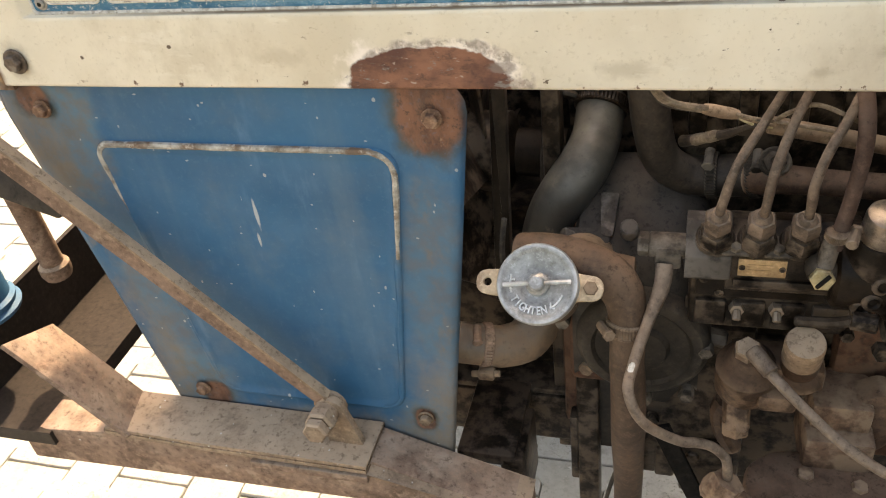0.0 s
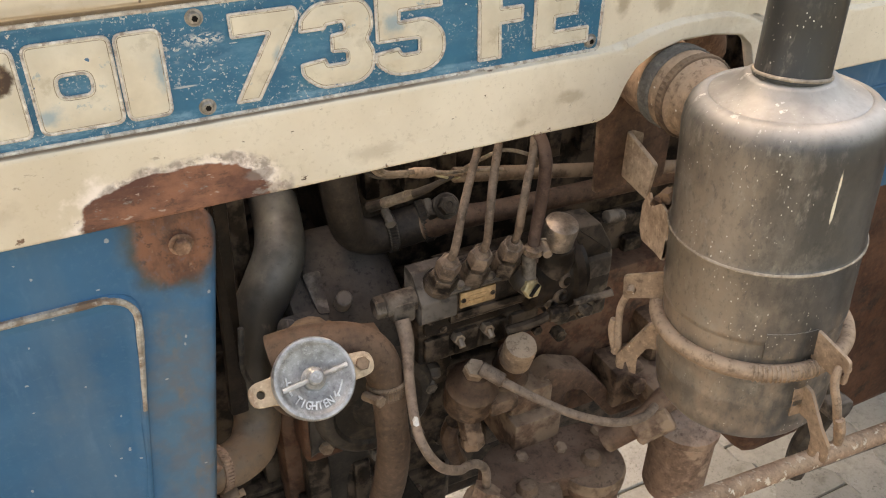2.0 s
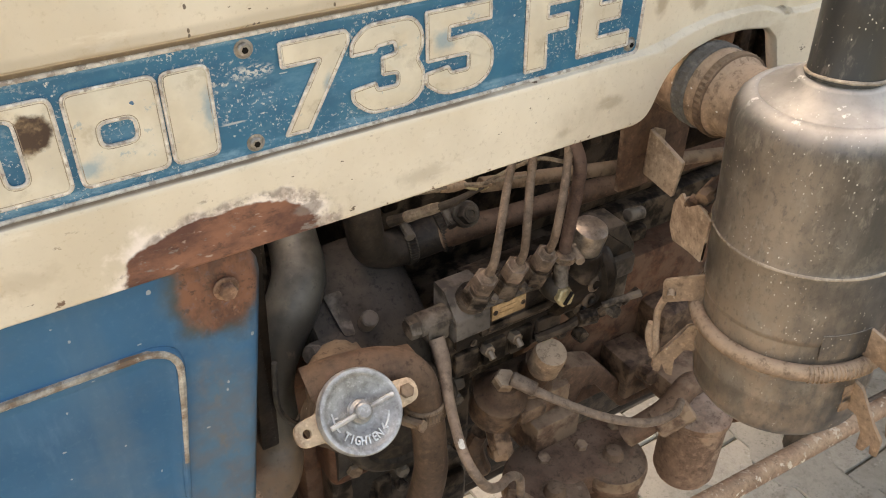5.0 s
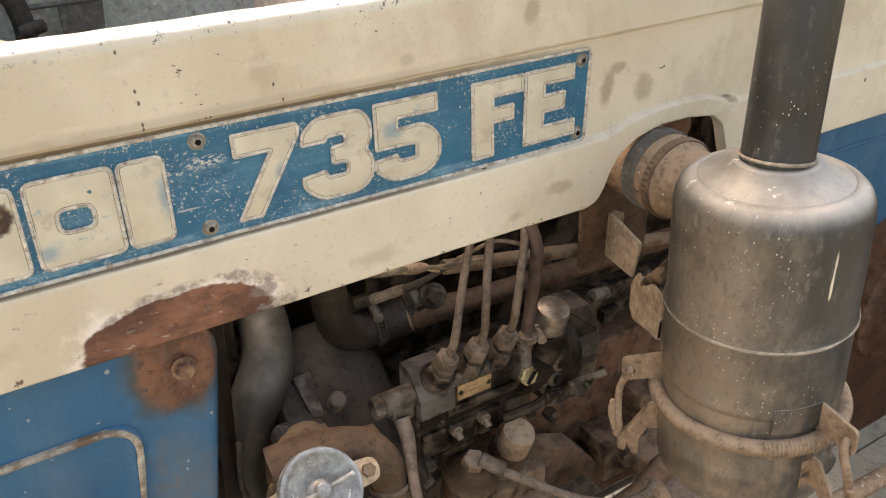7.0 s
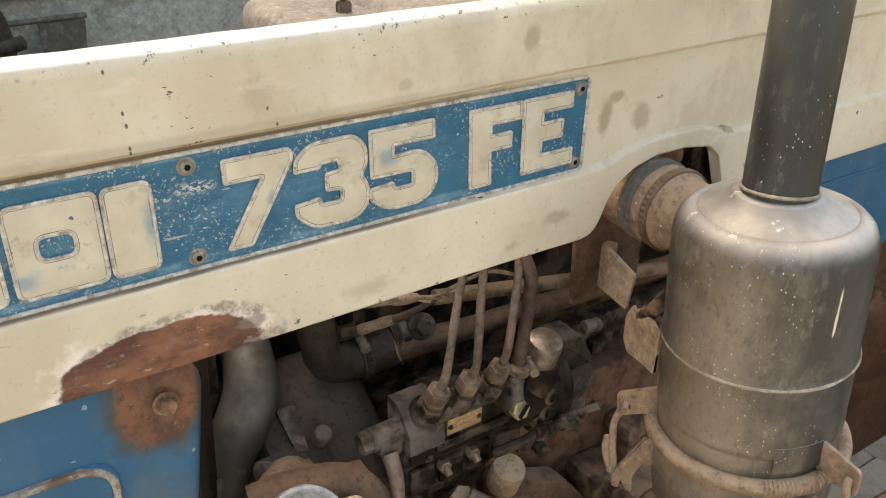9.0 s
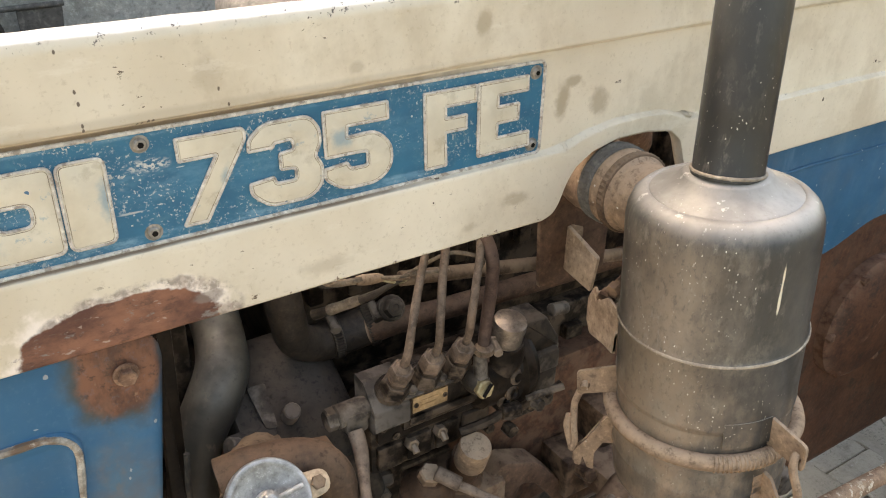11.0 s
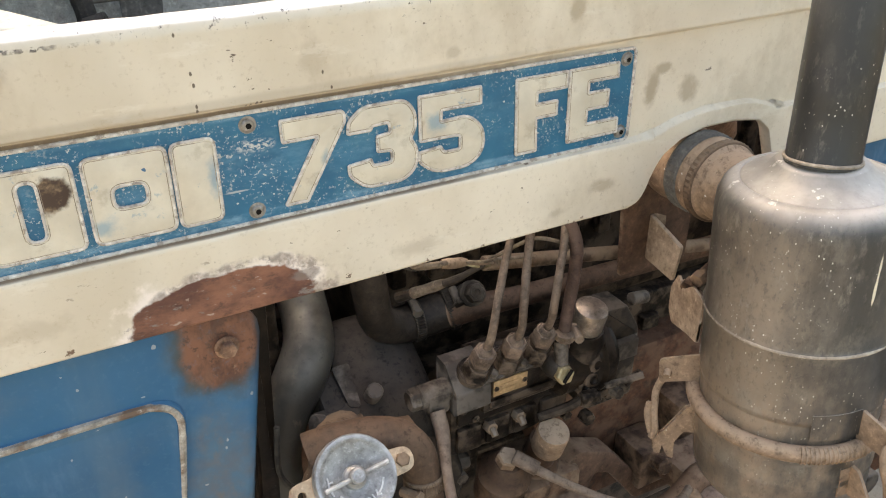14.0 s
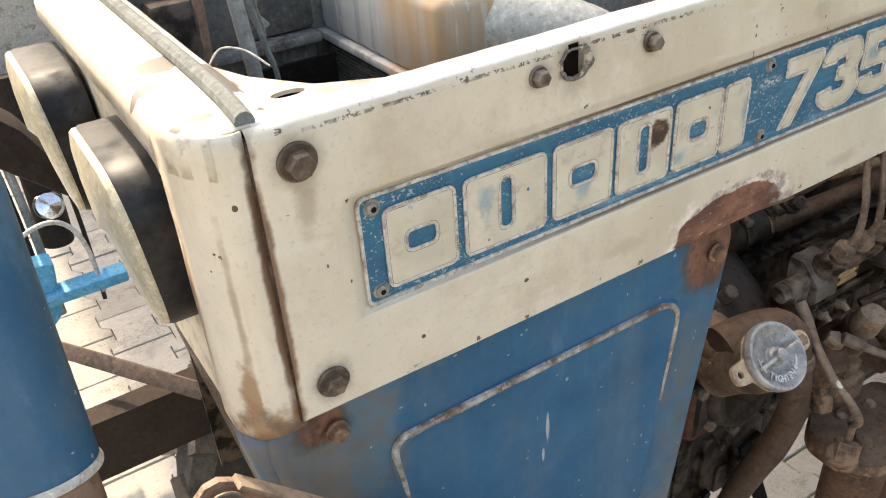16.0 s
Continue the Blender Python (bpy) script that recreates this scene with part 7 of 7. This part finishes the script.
part("drag_link", bm, worn("flaking_rod_paint", (0.20, 0.118, 0.074), (0.31, 0.195, 0.126), 16, 0.7, 0, (0.64, 0.56, 0.43), third_scale=95, third_at=(0.575, 0.60), dust=(0.40, 0.28, 0.185), strength=0.4), tractor, "long rod with flaking paint")

# ---- radiator and fan ----
bm = bmesh.new()
box(bm, (-0.224, 0.175, 1.398), (-0.158, 0.425, 1.478), 0.010, seg=3)
radiator = part("radiator", bm, TANK, tractor, "stained grey and tan radiator top tank")
bm = bmesh.new()
box(bm, (-0.230, 0.170, 1.390), (-0.152, 0.428, 1.399), 0.002)
part("tank_flange", bm, TANK, radiator)
bm = bmesh.new()
tube(bm, [(-0.190, 0.245, 1.446), (-0.165, 0.210, 1.446), (-0.130, 0.180, 1.440), (-0.085, 0.155, 1.425), (-0.045, 0.150, 1.400), (-0.015, 0.155, 1.365)], [0.034, 0.032, 0.031, 0.031, 0.031, 0.031], 24)
lathe(bm, (-0.168, 0.213, 1.446), (1, -1.0, -0.05), [(0.032, 0), (0.0345, 0.003), (0.0345, 0.008), (0.032, 0.011)], 28)
part("outlet_neck", bm, worn("pale_neck", (0.50, 0.48, 0.41), (0.62, 0.58, 0.48), 14, 0.55, 0.05, (0.50, 0.33, 0.18), third_at=(0.6, 0.72), strength=0.2), radiator, "pale radiator outlet neck")
bm = bmesh.new()
lathe(bm, (-0.190, 0.300, 1.476), (0, 0, 1), [(0.024, 0), (0.024, 0.010), (0.028, 0.012), (0.028, 0.018), (0.01, 0.022)], 28)
part("filler_cap", bm, RUSTY_BOLT, radiator)
bm = bmesh.new()
box(bm, (-0.218, 0.18, 0.80), (-0.165, 0.420, 1.391), 0.002)
core = part("core", bm, GRIMY_SHADE, radiator)
bm = bmesh.new()
for i in range(80):
    z = 1.05 + 0.338 * i / 80
    box(bm, (-0.2215, 0.18, z), (-0.2185, 0.420, z + 0.0015), 0)
part("fin_pack", bm, PRIMER, core)
for y in (0.172, 0.424):
    bm = bmesh.new()
    box(bm, (-0.232, y, 0.80), (-0.150, y + 0.005, 1.392), 0.001)
    part("side_frame", bm, PRIMER, radiator)
# fan and shroud
bm = bmesh.new()
lathe(bm, (-0.075, 0.25, 1.06), (1, 0, 0), [(0.05, 0), (0.05, 0.05), (0.03, 0.06), (0.03, 0.12)], 24)
fan = part("fan", bm, GRIMY_SHADE, tractor, "dark metal cooling fan")
for i in range(6):
    bm = bmesh.new()
    a = math.pi * i / 3 + 0.2
    turn = Matrix.Translation((-0.06, 0.25, 1.06)) @ Matrix.Rotation(a, 4, "X") @ Matrix.Translation((0, 0, 0.10)) @ Matrix.Rotation(radians(28), 4, "Z")
    made = bmesh.ops.create_cube(bm, size=1)["verts"]
    bmesh.ops.transform(bm, matrix=turn @ Matrix.Diagonal((0.003, 0.06, 0.13, 1)), verts=made)
    part("blade", bm, GRIMY_SHADE, fan)
bm = bmesh.new()
tube(bm, [(0.03, 0.25 + 0.07 * math.cos(a), 1.06 + 0.07 * math.sin(a)) for a in np.linspace(0, 2 * math.pi, 24)], 0.008, 8, 1)
part("fan_belt", bm, DARKWIRE, tractor)
# dark upright stays next to the panel edge
bm = bmesh.new()
prism(bm, rounded([(-0.012, 0.98), (0.006, 0.98), (0.016, 1.25), (0.002, 1.268)], 0.003), (0, 0.075, 0), (1, 0, 0), (0, 0, 1), 0.012, 0.001)
box(bm, (0.030, 0.16, 0.75), (0.050, 0.19, 1.28), 0.003)
part("stay", bm, GRIMY_SHADE, tractor)
bm = bmesh.new()
tube(bm, [(0.008, 0.05, 1.10), (0.004, 0.045, 1.05), (0.018, 0.045, 1.02), (0.03, 0.06, 1.01)], 0.003, 6)
part("thin_hose", bm, DARKWIRE, tractor)

# ---- harness and rail inside the front ----
# dark sheet added in place of the shade on the far hood side
bm = bmesh.new()
prism(bm, rounded([(-0.45, 1.404), (-0.235, 1.404), (-0.235, 1.462), (-0.27, 1.490), (-0.45, 1.490)], 0.006), (0, 0.428, 0), (1, 0, 0), (0, 0, 1), 0.008, 0.001)
part("inner_baffle", bm, PRIMER, tractor, "dark grey sheet standing in for shade inside the hood")
bm = bmesh.new()
box(bm, (-0.44, 0.400, 1.392), (-0.235, 0.430, 1.402), 0.002)
part("inner_rail", bm, RAILGREY, tractor)
bm = bmesh.new()
box(bm, (-0.44, 0.37, 1.10), (-0.235, 0.375, 1.388), 0.002)
part("inner_sheet", bm, MATTE, tractor)
bm = bmesh.new()
tube(bm, [(-0.374, 0.262, 1.535), (-0.371, 0.258, 1.49), (-0.368, 0.252, 1.43), (-0.366, 0.248, 1.36), (-0.365, 0.245, 1.25)], 0.0068, 10)
part("conduit", bm, RAILGREY, tractor, "grey upright conduit")
for pts, r, mt in (([(-0.350, 0.29, 1.53), (-0.347, 0.285, 1.50), (-0.350, 0.28, 1.475), (-0.344, 0.275, 1.46)], 0.0055, SEAL),
                   ([(-0.358, 0.27, 1.50), (-0.353, 0.265, 1.47), (-0.350, 0.262, 1.445), (-0.346, 0.26, 1.43), (-0.344, 0.26, 1.405)], 0.0028, SEAL),
                   ([(-0.352, 0.272, 1.49), (-0.348, 0.268, 1.462), (-0.351, 0.266, 1.44)], 0.0022, WIRE),
                   ([(-0.395, 0.30, 1.52), (-0.392, 0.295, 1.48), (-0.394, 0.29, 1.44), (-0.39, 0.285, 1.38)], 0.0040, RUST)):
    bm = bmesh.new()
    tube(bm, pts, r, 8, wobble=0.35)
    part("harness", bm, mt, tractor)
bm = bmesh.new()
box(bm, (-0.415, 0.385, 1.395), (-0.372, 0.42, 1.47), 0.006)
rod(bm, (-0.395, 0.38, 1.41), (-0.38, 0.36, 1.395), 0.01, 10)
part("horn", bm, DUSTY, tractor)

# ---- front guard frame ----
guard = thing("guard_frame", "rusted steel guard frame bolted before the tractor's front", "guard frame", (-0.58, 0.2, 0.0))
bm = bmesh.new()
out = rounded([(-0.655, 0.735), (-0.17, 0.745), (0.03, 0.690), (0.03, 0.758), (-0.15, 0.822), (-0.46, 0.812), (-0.655, 0.795)], 0.004)
prism(bm, [(p.x, p.y) for p in out], (0, -0.002, 0), (1, 0, 0), (0, 0, 1), 0.052, 0.003)
box(bm, (-0.30, -0.070, 0.800), (-0.15, -0.052, 0.812), 0.002)
rail = part("side_rail", bm, RUST, guard, "rusted angle-iron rail")
# dusty top flange of the near rail, and the far rail
bm = bmesh.new()
top = [(-0.50, -0.066), (-0.36, -0.070), (-0.15, -0.070), (-0.15, 0.0), (-0.50, 0.0)]
prism(bm, top, (0, 0, 0.8165), (1, 0, -0.012), (0, 1, 0), 0.006, 0.001)
prism(bm, [(0, -0.070), (0.19, -0.062), (0.19, 0.0), (0, 0.0)], (-0.149, 0, 0.8175), (1, 0, -0.33), (0, 1, 0), 0.006, 0.001)
part("flange", bm, TAN, rail, "top flange under tan dust")
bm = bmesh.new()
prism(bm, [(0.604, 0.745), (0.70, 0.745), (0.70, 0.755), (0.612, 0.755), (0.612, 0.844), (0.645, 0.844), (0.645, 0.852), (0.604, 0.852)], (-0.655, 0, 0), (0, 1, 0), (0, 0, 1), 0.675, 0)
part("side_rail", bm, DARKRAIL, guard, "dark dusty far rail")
bm = bmesh.new()
d = Vector((-0.482 + 0.196, 0, 1.214 - 0.906)).normalized()
nrm = Vector((-d.z, 0, d.x))
prism(bm, [(0, -0.011), (0.495, -0.018), (0.510, -0.014), (0.516, -0.006), (0.516, 0.006), (0.510, 0.014), (0.495, 0.018), (0, 0.014), (-0.01, 0)], (-0.200, -0.034, 0.898), d, nrm, -0.006, 0.0012)
stay = part("diagonal_stay", bm, RUST, guard, "rusted diagonal flat bar")
bm = bmesh.new()
prism(bm, [(0, -0.014), (0.50, -0.0205), (0.50, -0.0165), (0, -0.010)], (-0.200, -0.030, 0.898), d, nrm, 0.013, 0.001)
part("flange", bm, TAN, stay, "upper flange tan with dust")
bolt(stay, Vector((-0.200, -0.042, 0.898)) + d * 0.50, (0, -1, 0), 0.020, 0.012, DARK_BOLT, 0.015)
bm = bmesh.new()
prism(bm, rounded([(-0.205, 0.82), (-0.158, 0.815), (-0.180, 0.900, 0.015), (-0.206, 0.900, 0.015)], 0.004), (0, -0.030, 0), (1, 0, 0), (0, 0, 1), 0.009, 0.0015)
lathe(bm, (-0.197, -0.022, 0.880), (0, -1, 0.1), [(0.018, 0), (0.020, 0.002), (0.020, 0.007), (0.0150, 0.010), (0.0150, 0.03)], 20)
hexagon(bm, (-0.197, -0.050, 0.883), (0, -1, 0.1), 0.031, 0.014)
hexagon(bm, (-0.197, -0.066, 0.8845), (0, -1, 0.1), 0.026, 0.011)
part("pivot_bolt", bm, TAN, guard, "rusted pivot bolt with nuts")
# shade on the channel comes from its dark colour
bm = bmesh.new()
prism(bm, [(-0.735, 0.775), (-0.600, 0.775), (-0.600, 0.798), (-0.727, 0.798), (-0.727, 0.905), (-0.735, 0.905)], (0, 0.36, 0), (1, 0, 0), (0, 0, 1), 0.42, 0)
part("cross_channel", bm, DARKRAIL, guard, "rusted steel cross channel with shade in its colour")
bm = bmesh.new()
prism(bm, [(-0.01, 0), (0.172, 0.0), (0.185, 0.035), (0.190, 0.074), (0.0, 0.074)], (-0.576, -0.072, 0.958), (0.112, 0, -0.133), (0.0, 1, -0.30), 0.007, 0.001)
part("brace", bm, RUST, guard, "rusted flat brace")
bm = bmesh.new()
prism(bm, [(0, -0.012), (0.36, -0.012), (0.36, 0.012), (0, 0.012)], (-0.64, 0.815, 0.905), (0.10, -0.15, -0.002), (0.3, 0.2, 0.5), 0.007, 0.001)
part("brace", bm, BRACE, guard)
bm = bmesh.new()
p0, p1 = Vector((-0.634, 0.085, 1.245)), Vector((-0.624, 0.20, 1.55))
lathe(bm, p0, p1 - p0, [(0.038, 0), (0.040, 0.003), (0.040, 0.40), (0.03, 0.405)], 32)
post = part("ram_tube", bm, BLUE_PLAIN, guard, "blue painted ram tube")
bm = bmesh.new()
w = (p1 - p0).normalized()
lathe(bm, p0 - w * 0.006, w, [(0.036, 0), (0.0408, 0.001), (0.0416, 0.003), (0.0414, 0.006), (0.040, 0.008)], 32)
part("collar", bm, ROPE, post, "pale rope collar")
bm = bmesh.new()
rod(bm, (-0.642, 0.105, 0.945), p0 + Vector((0.002, 0.0, 0.02)), 0.0155, 18)
lathe(bm, p0 - w * 0.045, w, [(0.030, 0), (0.034, 0.004), (0.034, 0.036), (0.030, 0.040)], 24)
lathe(bm, (-0.643, 0.106, 0.940), (0, 0, 1), [(0.018, -0.012), (0.021, -0.004), (0.021, 0.008), (0.016, 0.014)], 18)
part("ram_rod", bm, RUST, post)
bm = bmesh.new()
prism(bm, rounded([(-0.03, -0.03), (0.10, -0.075), (0.10, -0.050), (0.02, 0.0), (-0.02, 0.0)], 0.008), p0 + Vector((0.03, -0.045, -0.085)), (1, 0.05, 0), (0, 0.25, 1), 0.008, 0.002)
part("ram_bracket", bm, DUSTY, post)
bm = bmesh.new()
lathe(bm, (-0.735, 0.045, 0.905), (0, 0, 1), [(0.052, 0), (0.054, 0.006), (0.048, 0.010), (0.050, 0.018), (0.044, 0.022), (0.044, 0.30)], 32)
part("spring_cup", bm, BLUE_PLAIN, guard, "worn blue cup on the channel")

# ---- wheels of the tractor ----
def wheel(name, x, y, z, r, width):
    bm = bmesh.new()
    w = width / 2
    lathe(bm, (x, y - w, z), (0, 1, 0), [(r * 0.55, 0), (r * 0.9, w * 0.15), (r, w * 0.5), (r, w * 1.5), (r * 0.9, w * 1.85), (r * 0.55, w * 2)], 48)
    tyre = part(name, bm, TIRE, tractor, "dusty rubber tyre")
    for i in range(26):
        bm = bmesh.new()
        a = 2 * math.pi * i / 26
        t = Matrix.Translation((x, y + (w * 0.4 if i % 2 else -w * 0.4), z)) @ Matrix.Rotation(a, 4, "Y") @ Matrix.Translation((0, 0, r)) @ Matrix.Rotation(radians(40 if i % 2 else -40), 4, "Z")
        made = bmesh.ops.create_cube(bm, size=1)["verts"]
        bmesh.ops.transform(bm, matrix=t @ Matrix.Diagonal((0.03, width * 0.6, 0.04, 1)), verts=made)
        part("lug", bm, TIRE, tyre)
    bm = bmesh.new()
    lathe(bm, (x, y - w * 0.9, z), (0, 1, 0), [(r * 0.56, 0), (r * 0.5, w * 0.3), (r * 0.2, w * 0.7), (r * 0.2, w)], 36)
    part("rim", bm, SKYBLUE, tyre)


wheel("rear_wheel", 1.95, -0.45, 0.62, 0.62, 0.32)
wheel("rear_wheel", 1.95, 0.90, 0.62, 0.62, 0.32)
wheel("front_wheel", -0.12, 0.86, 0.36, 0.36, 0.17)
bm = bmesh.new()
box(bm, (-0.31, 0.17, 0.40), (-0.19, 0.78, 0.50), 0.01)
box(bm, (-0.33, 0.15, 0.48), (-0.17, 0.33, 0.66), 0.01)
box(bm, (-0.27, 0.74, 0.33), (-0.09, 0.80, 0.44), 0.01)
part("front_axle", bm, GRIMY_SHADE, tractor)
bm = bmesh.new()
box(bm, (1.5, -0.25, 0.5), (2.2, 0.72, 0.95), 0.05, seg=3)
part("rear_axle_housing", bm, BROWN, tractor)

# ---- what stands behind ----
# unseen wall, added to keep the sun off the tractor; its end sets the shade's edge
wall_bm = bmesh.new()
box(wall_bm, (-0.56, 5.2, -0.05), (14, 12.0, 9.5), 0.01)
wall = part("wall_north", wall_bm, WALLING)
tagged(wall, "tall unseen wall added to shade the tractor", "wall", kind="structure")

other = thing("parked_tractor", "parked tractor with light blue frame and chrome lamp", "tractor", (-1.3, 2.3, 0))
bm = bmesh.new()
prism(bm, rounded([(-0.80, 0.58), (-0.64, 0.655), (-0.535, 0.645), (-0.555, 0.50), (-0.66, 0.40), (-0.80, 0.36)], 0.012), (0, 1.55, 0), (1, 0, 0), (0, 0, 1), 0.06, 0.006)
box(bm, (-0.74, 1.47, 0.540), (-0.385, 1.53, 0.570), 0.006)
box(bm, (-0.98, 1.48, 0.30), (-0.86, 1.62, 0.70), 0.01)
part("front_frame", bm, SKYBLUE, other, "light blue painted front frame")
bm = bmesh.new()
lathe(bm, (-0.493, 1.668, 0.708), (-0.05, -1, 0.55), [(0.034, 0), (0.037, 0.012), (0.036, 0.022), (0.030, 0.030), (0.0, 0.036)], 28)
part("lamp", bm, CHROME, other, "chrome lamp")
bm = bmesh.new()
tube(bm, [(-0.50, 1.72, 0.58), (-0.495, 1.72, 0.68), (-0.492, 1.73, 0.86), (-0.49, 1.76, 1.02)], [0.042, 0.042, 0.040, 0.036], 18)
part("filter_post", bm, DARKRAIL, other, "dark upright canister")
for x, r, mt in ((-0.552, 0.011, RAILGREY), (-0.575, 0.008, DARKRAIL), (-0.600, 0.010, DUSTY), (-0.440, 0.006, DARKRAIL)):
    bm = bmesh.new()
    tube(bm, [(x, 1.66, 0.40), (x + 0.004, 1.67, 0.66), (x - 0.006, 1.70, 0.95)], r, 10)
    part("upright_pipe", bm, mt, other)
bm = bmesh.new()
tube(bm, [(-0.62, 1.52, 0.70), (-0.55, 1.50, 0.742), (-0.50, 1.50, 0.740), (-0.468, 1.50, 0.705), (-0.452, 1.50, 0.64), (-0.448, 1.50, 0.52)], 0.006, 10)
part("pale_hose", bm, ROPE, other, "pale bent hose")
bm = bmesh.new()
prism(bm, rounded([(-0.70, 1.30), (-0.52, 1.115), (-0.455, 0.985), (-0.475, 0.960), (-0.575, 1.055), (-0.74, 1.20)], 0.012), (0, 1.22, 0), (1, 0, 0), (0, 0, 1), 0.10, 0.006)
part("drawbar", bm, DARKRAIL, other, "dark brown slanting beam")
bm = bmesh.new()
box(bm, (-1.9, 2.0, 0.55), (-0.95, 2.6, 1.05), 0.05, seg=3)
rod(bm, (-1.05, 1.70, 0.35), (-0.98, 1.80, 1.10), 0.025, 12)
rod(bm, (-1.15, 1.72, 0.35), (-1.10, 1.82, 1.10), 0.02, 12)
part("body", bm, GRIMY_SHADE, other, "dark engine and frame")
bm = bmesh.new()
lathe(bm, (-1.5, 1.75, 0.36), (0, 1, 0), [(0.2, 0), (0.33, 0.02), (0.36, 0.07), (0.33, 0.15), (0.2, 0.17)], 40)
part("wheel", bm, TIRE, other)

# ---- paving blocks ----
def paver_cells(x0, x1, y0, y1):
    for k in range(math.floor((x0 - 1.16) / 0.168), math.ceil((x1 - 1.16) / 0.168) + 1):
        for m in range(math.floor((y0 - 0.2) / 0.22), math.ceil((y1 - 0.2) / 0.22) + 1):
            yield 1.16 + 0.168 * k, (0.20 if k % 2 == 0 else 0.09) + 0.22 * m


NEAR = (-1.75, 1.95, -0.45, 1.40)
shared = []
for i in range(8):
    bm = bmesh.new()
    paver_mesh(bm, 0, 0, 0, (i - 3.5) * 0.006, i)
    me = bpy.data.meshes.new("paver")
    bm.to_mesh(me)
    bm.free()
    me.materials.append(PAVING)
    shared.append(me)
count = 0
far = bmesh.new()
for x, y in paver_cells(-5.5, 5.0, -2.2, 5.0):
    if NEAR[0] <= x <= NEAR[1] and NEAR[2] <= y <= NEAR[3] and count < 300:
        ob = new("paver", shared[random.randrange(8)])
        ob.location = (x, y, random.uniform(-0.0025, 0.0025))
        ob.parent = ground
        count += 1
    else:
        paver_mesh(far, x, y, random.uniform(-0.0025, 0.0025), random.uniform(-0.015, 0.015), random.randrange(8), True)
field_ob = part("paving_field", far, PAVING, ground)
tagged(field_ob, kind="stuff")
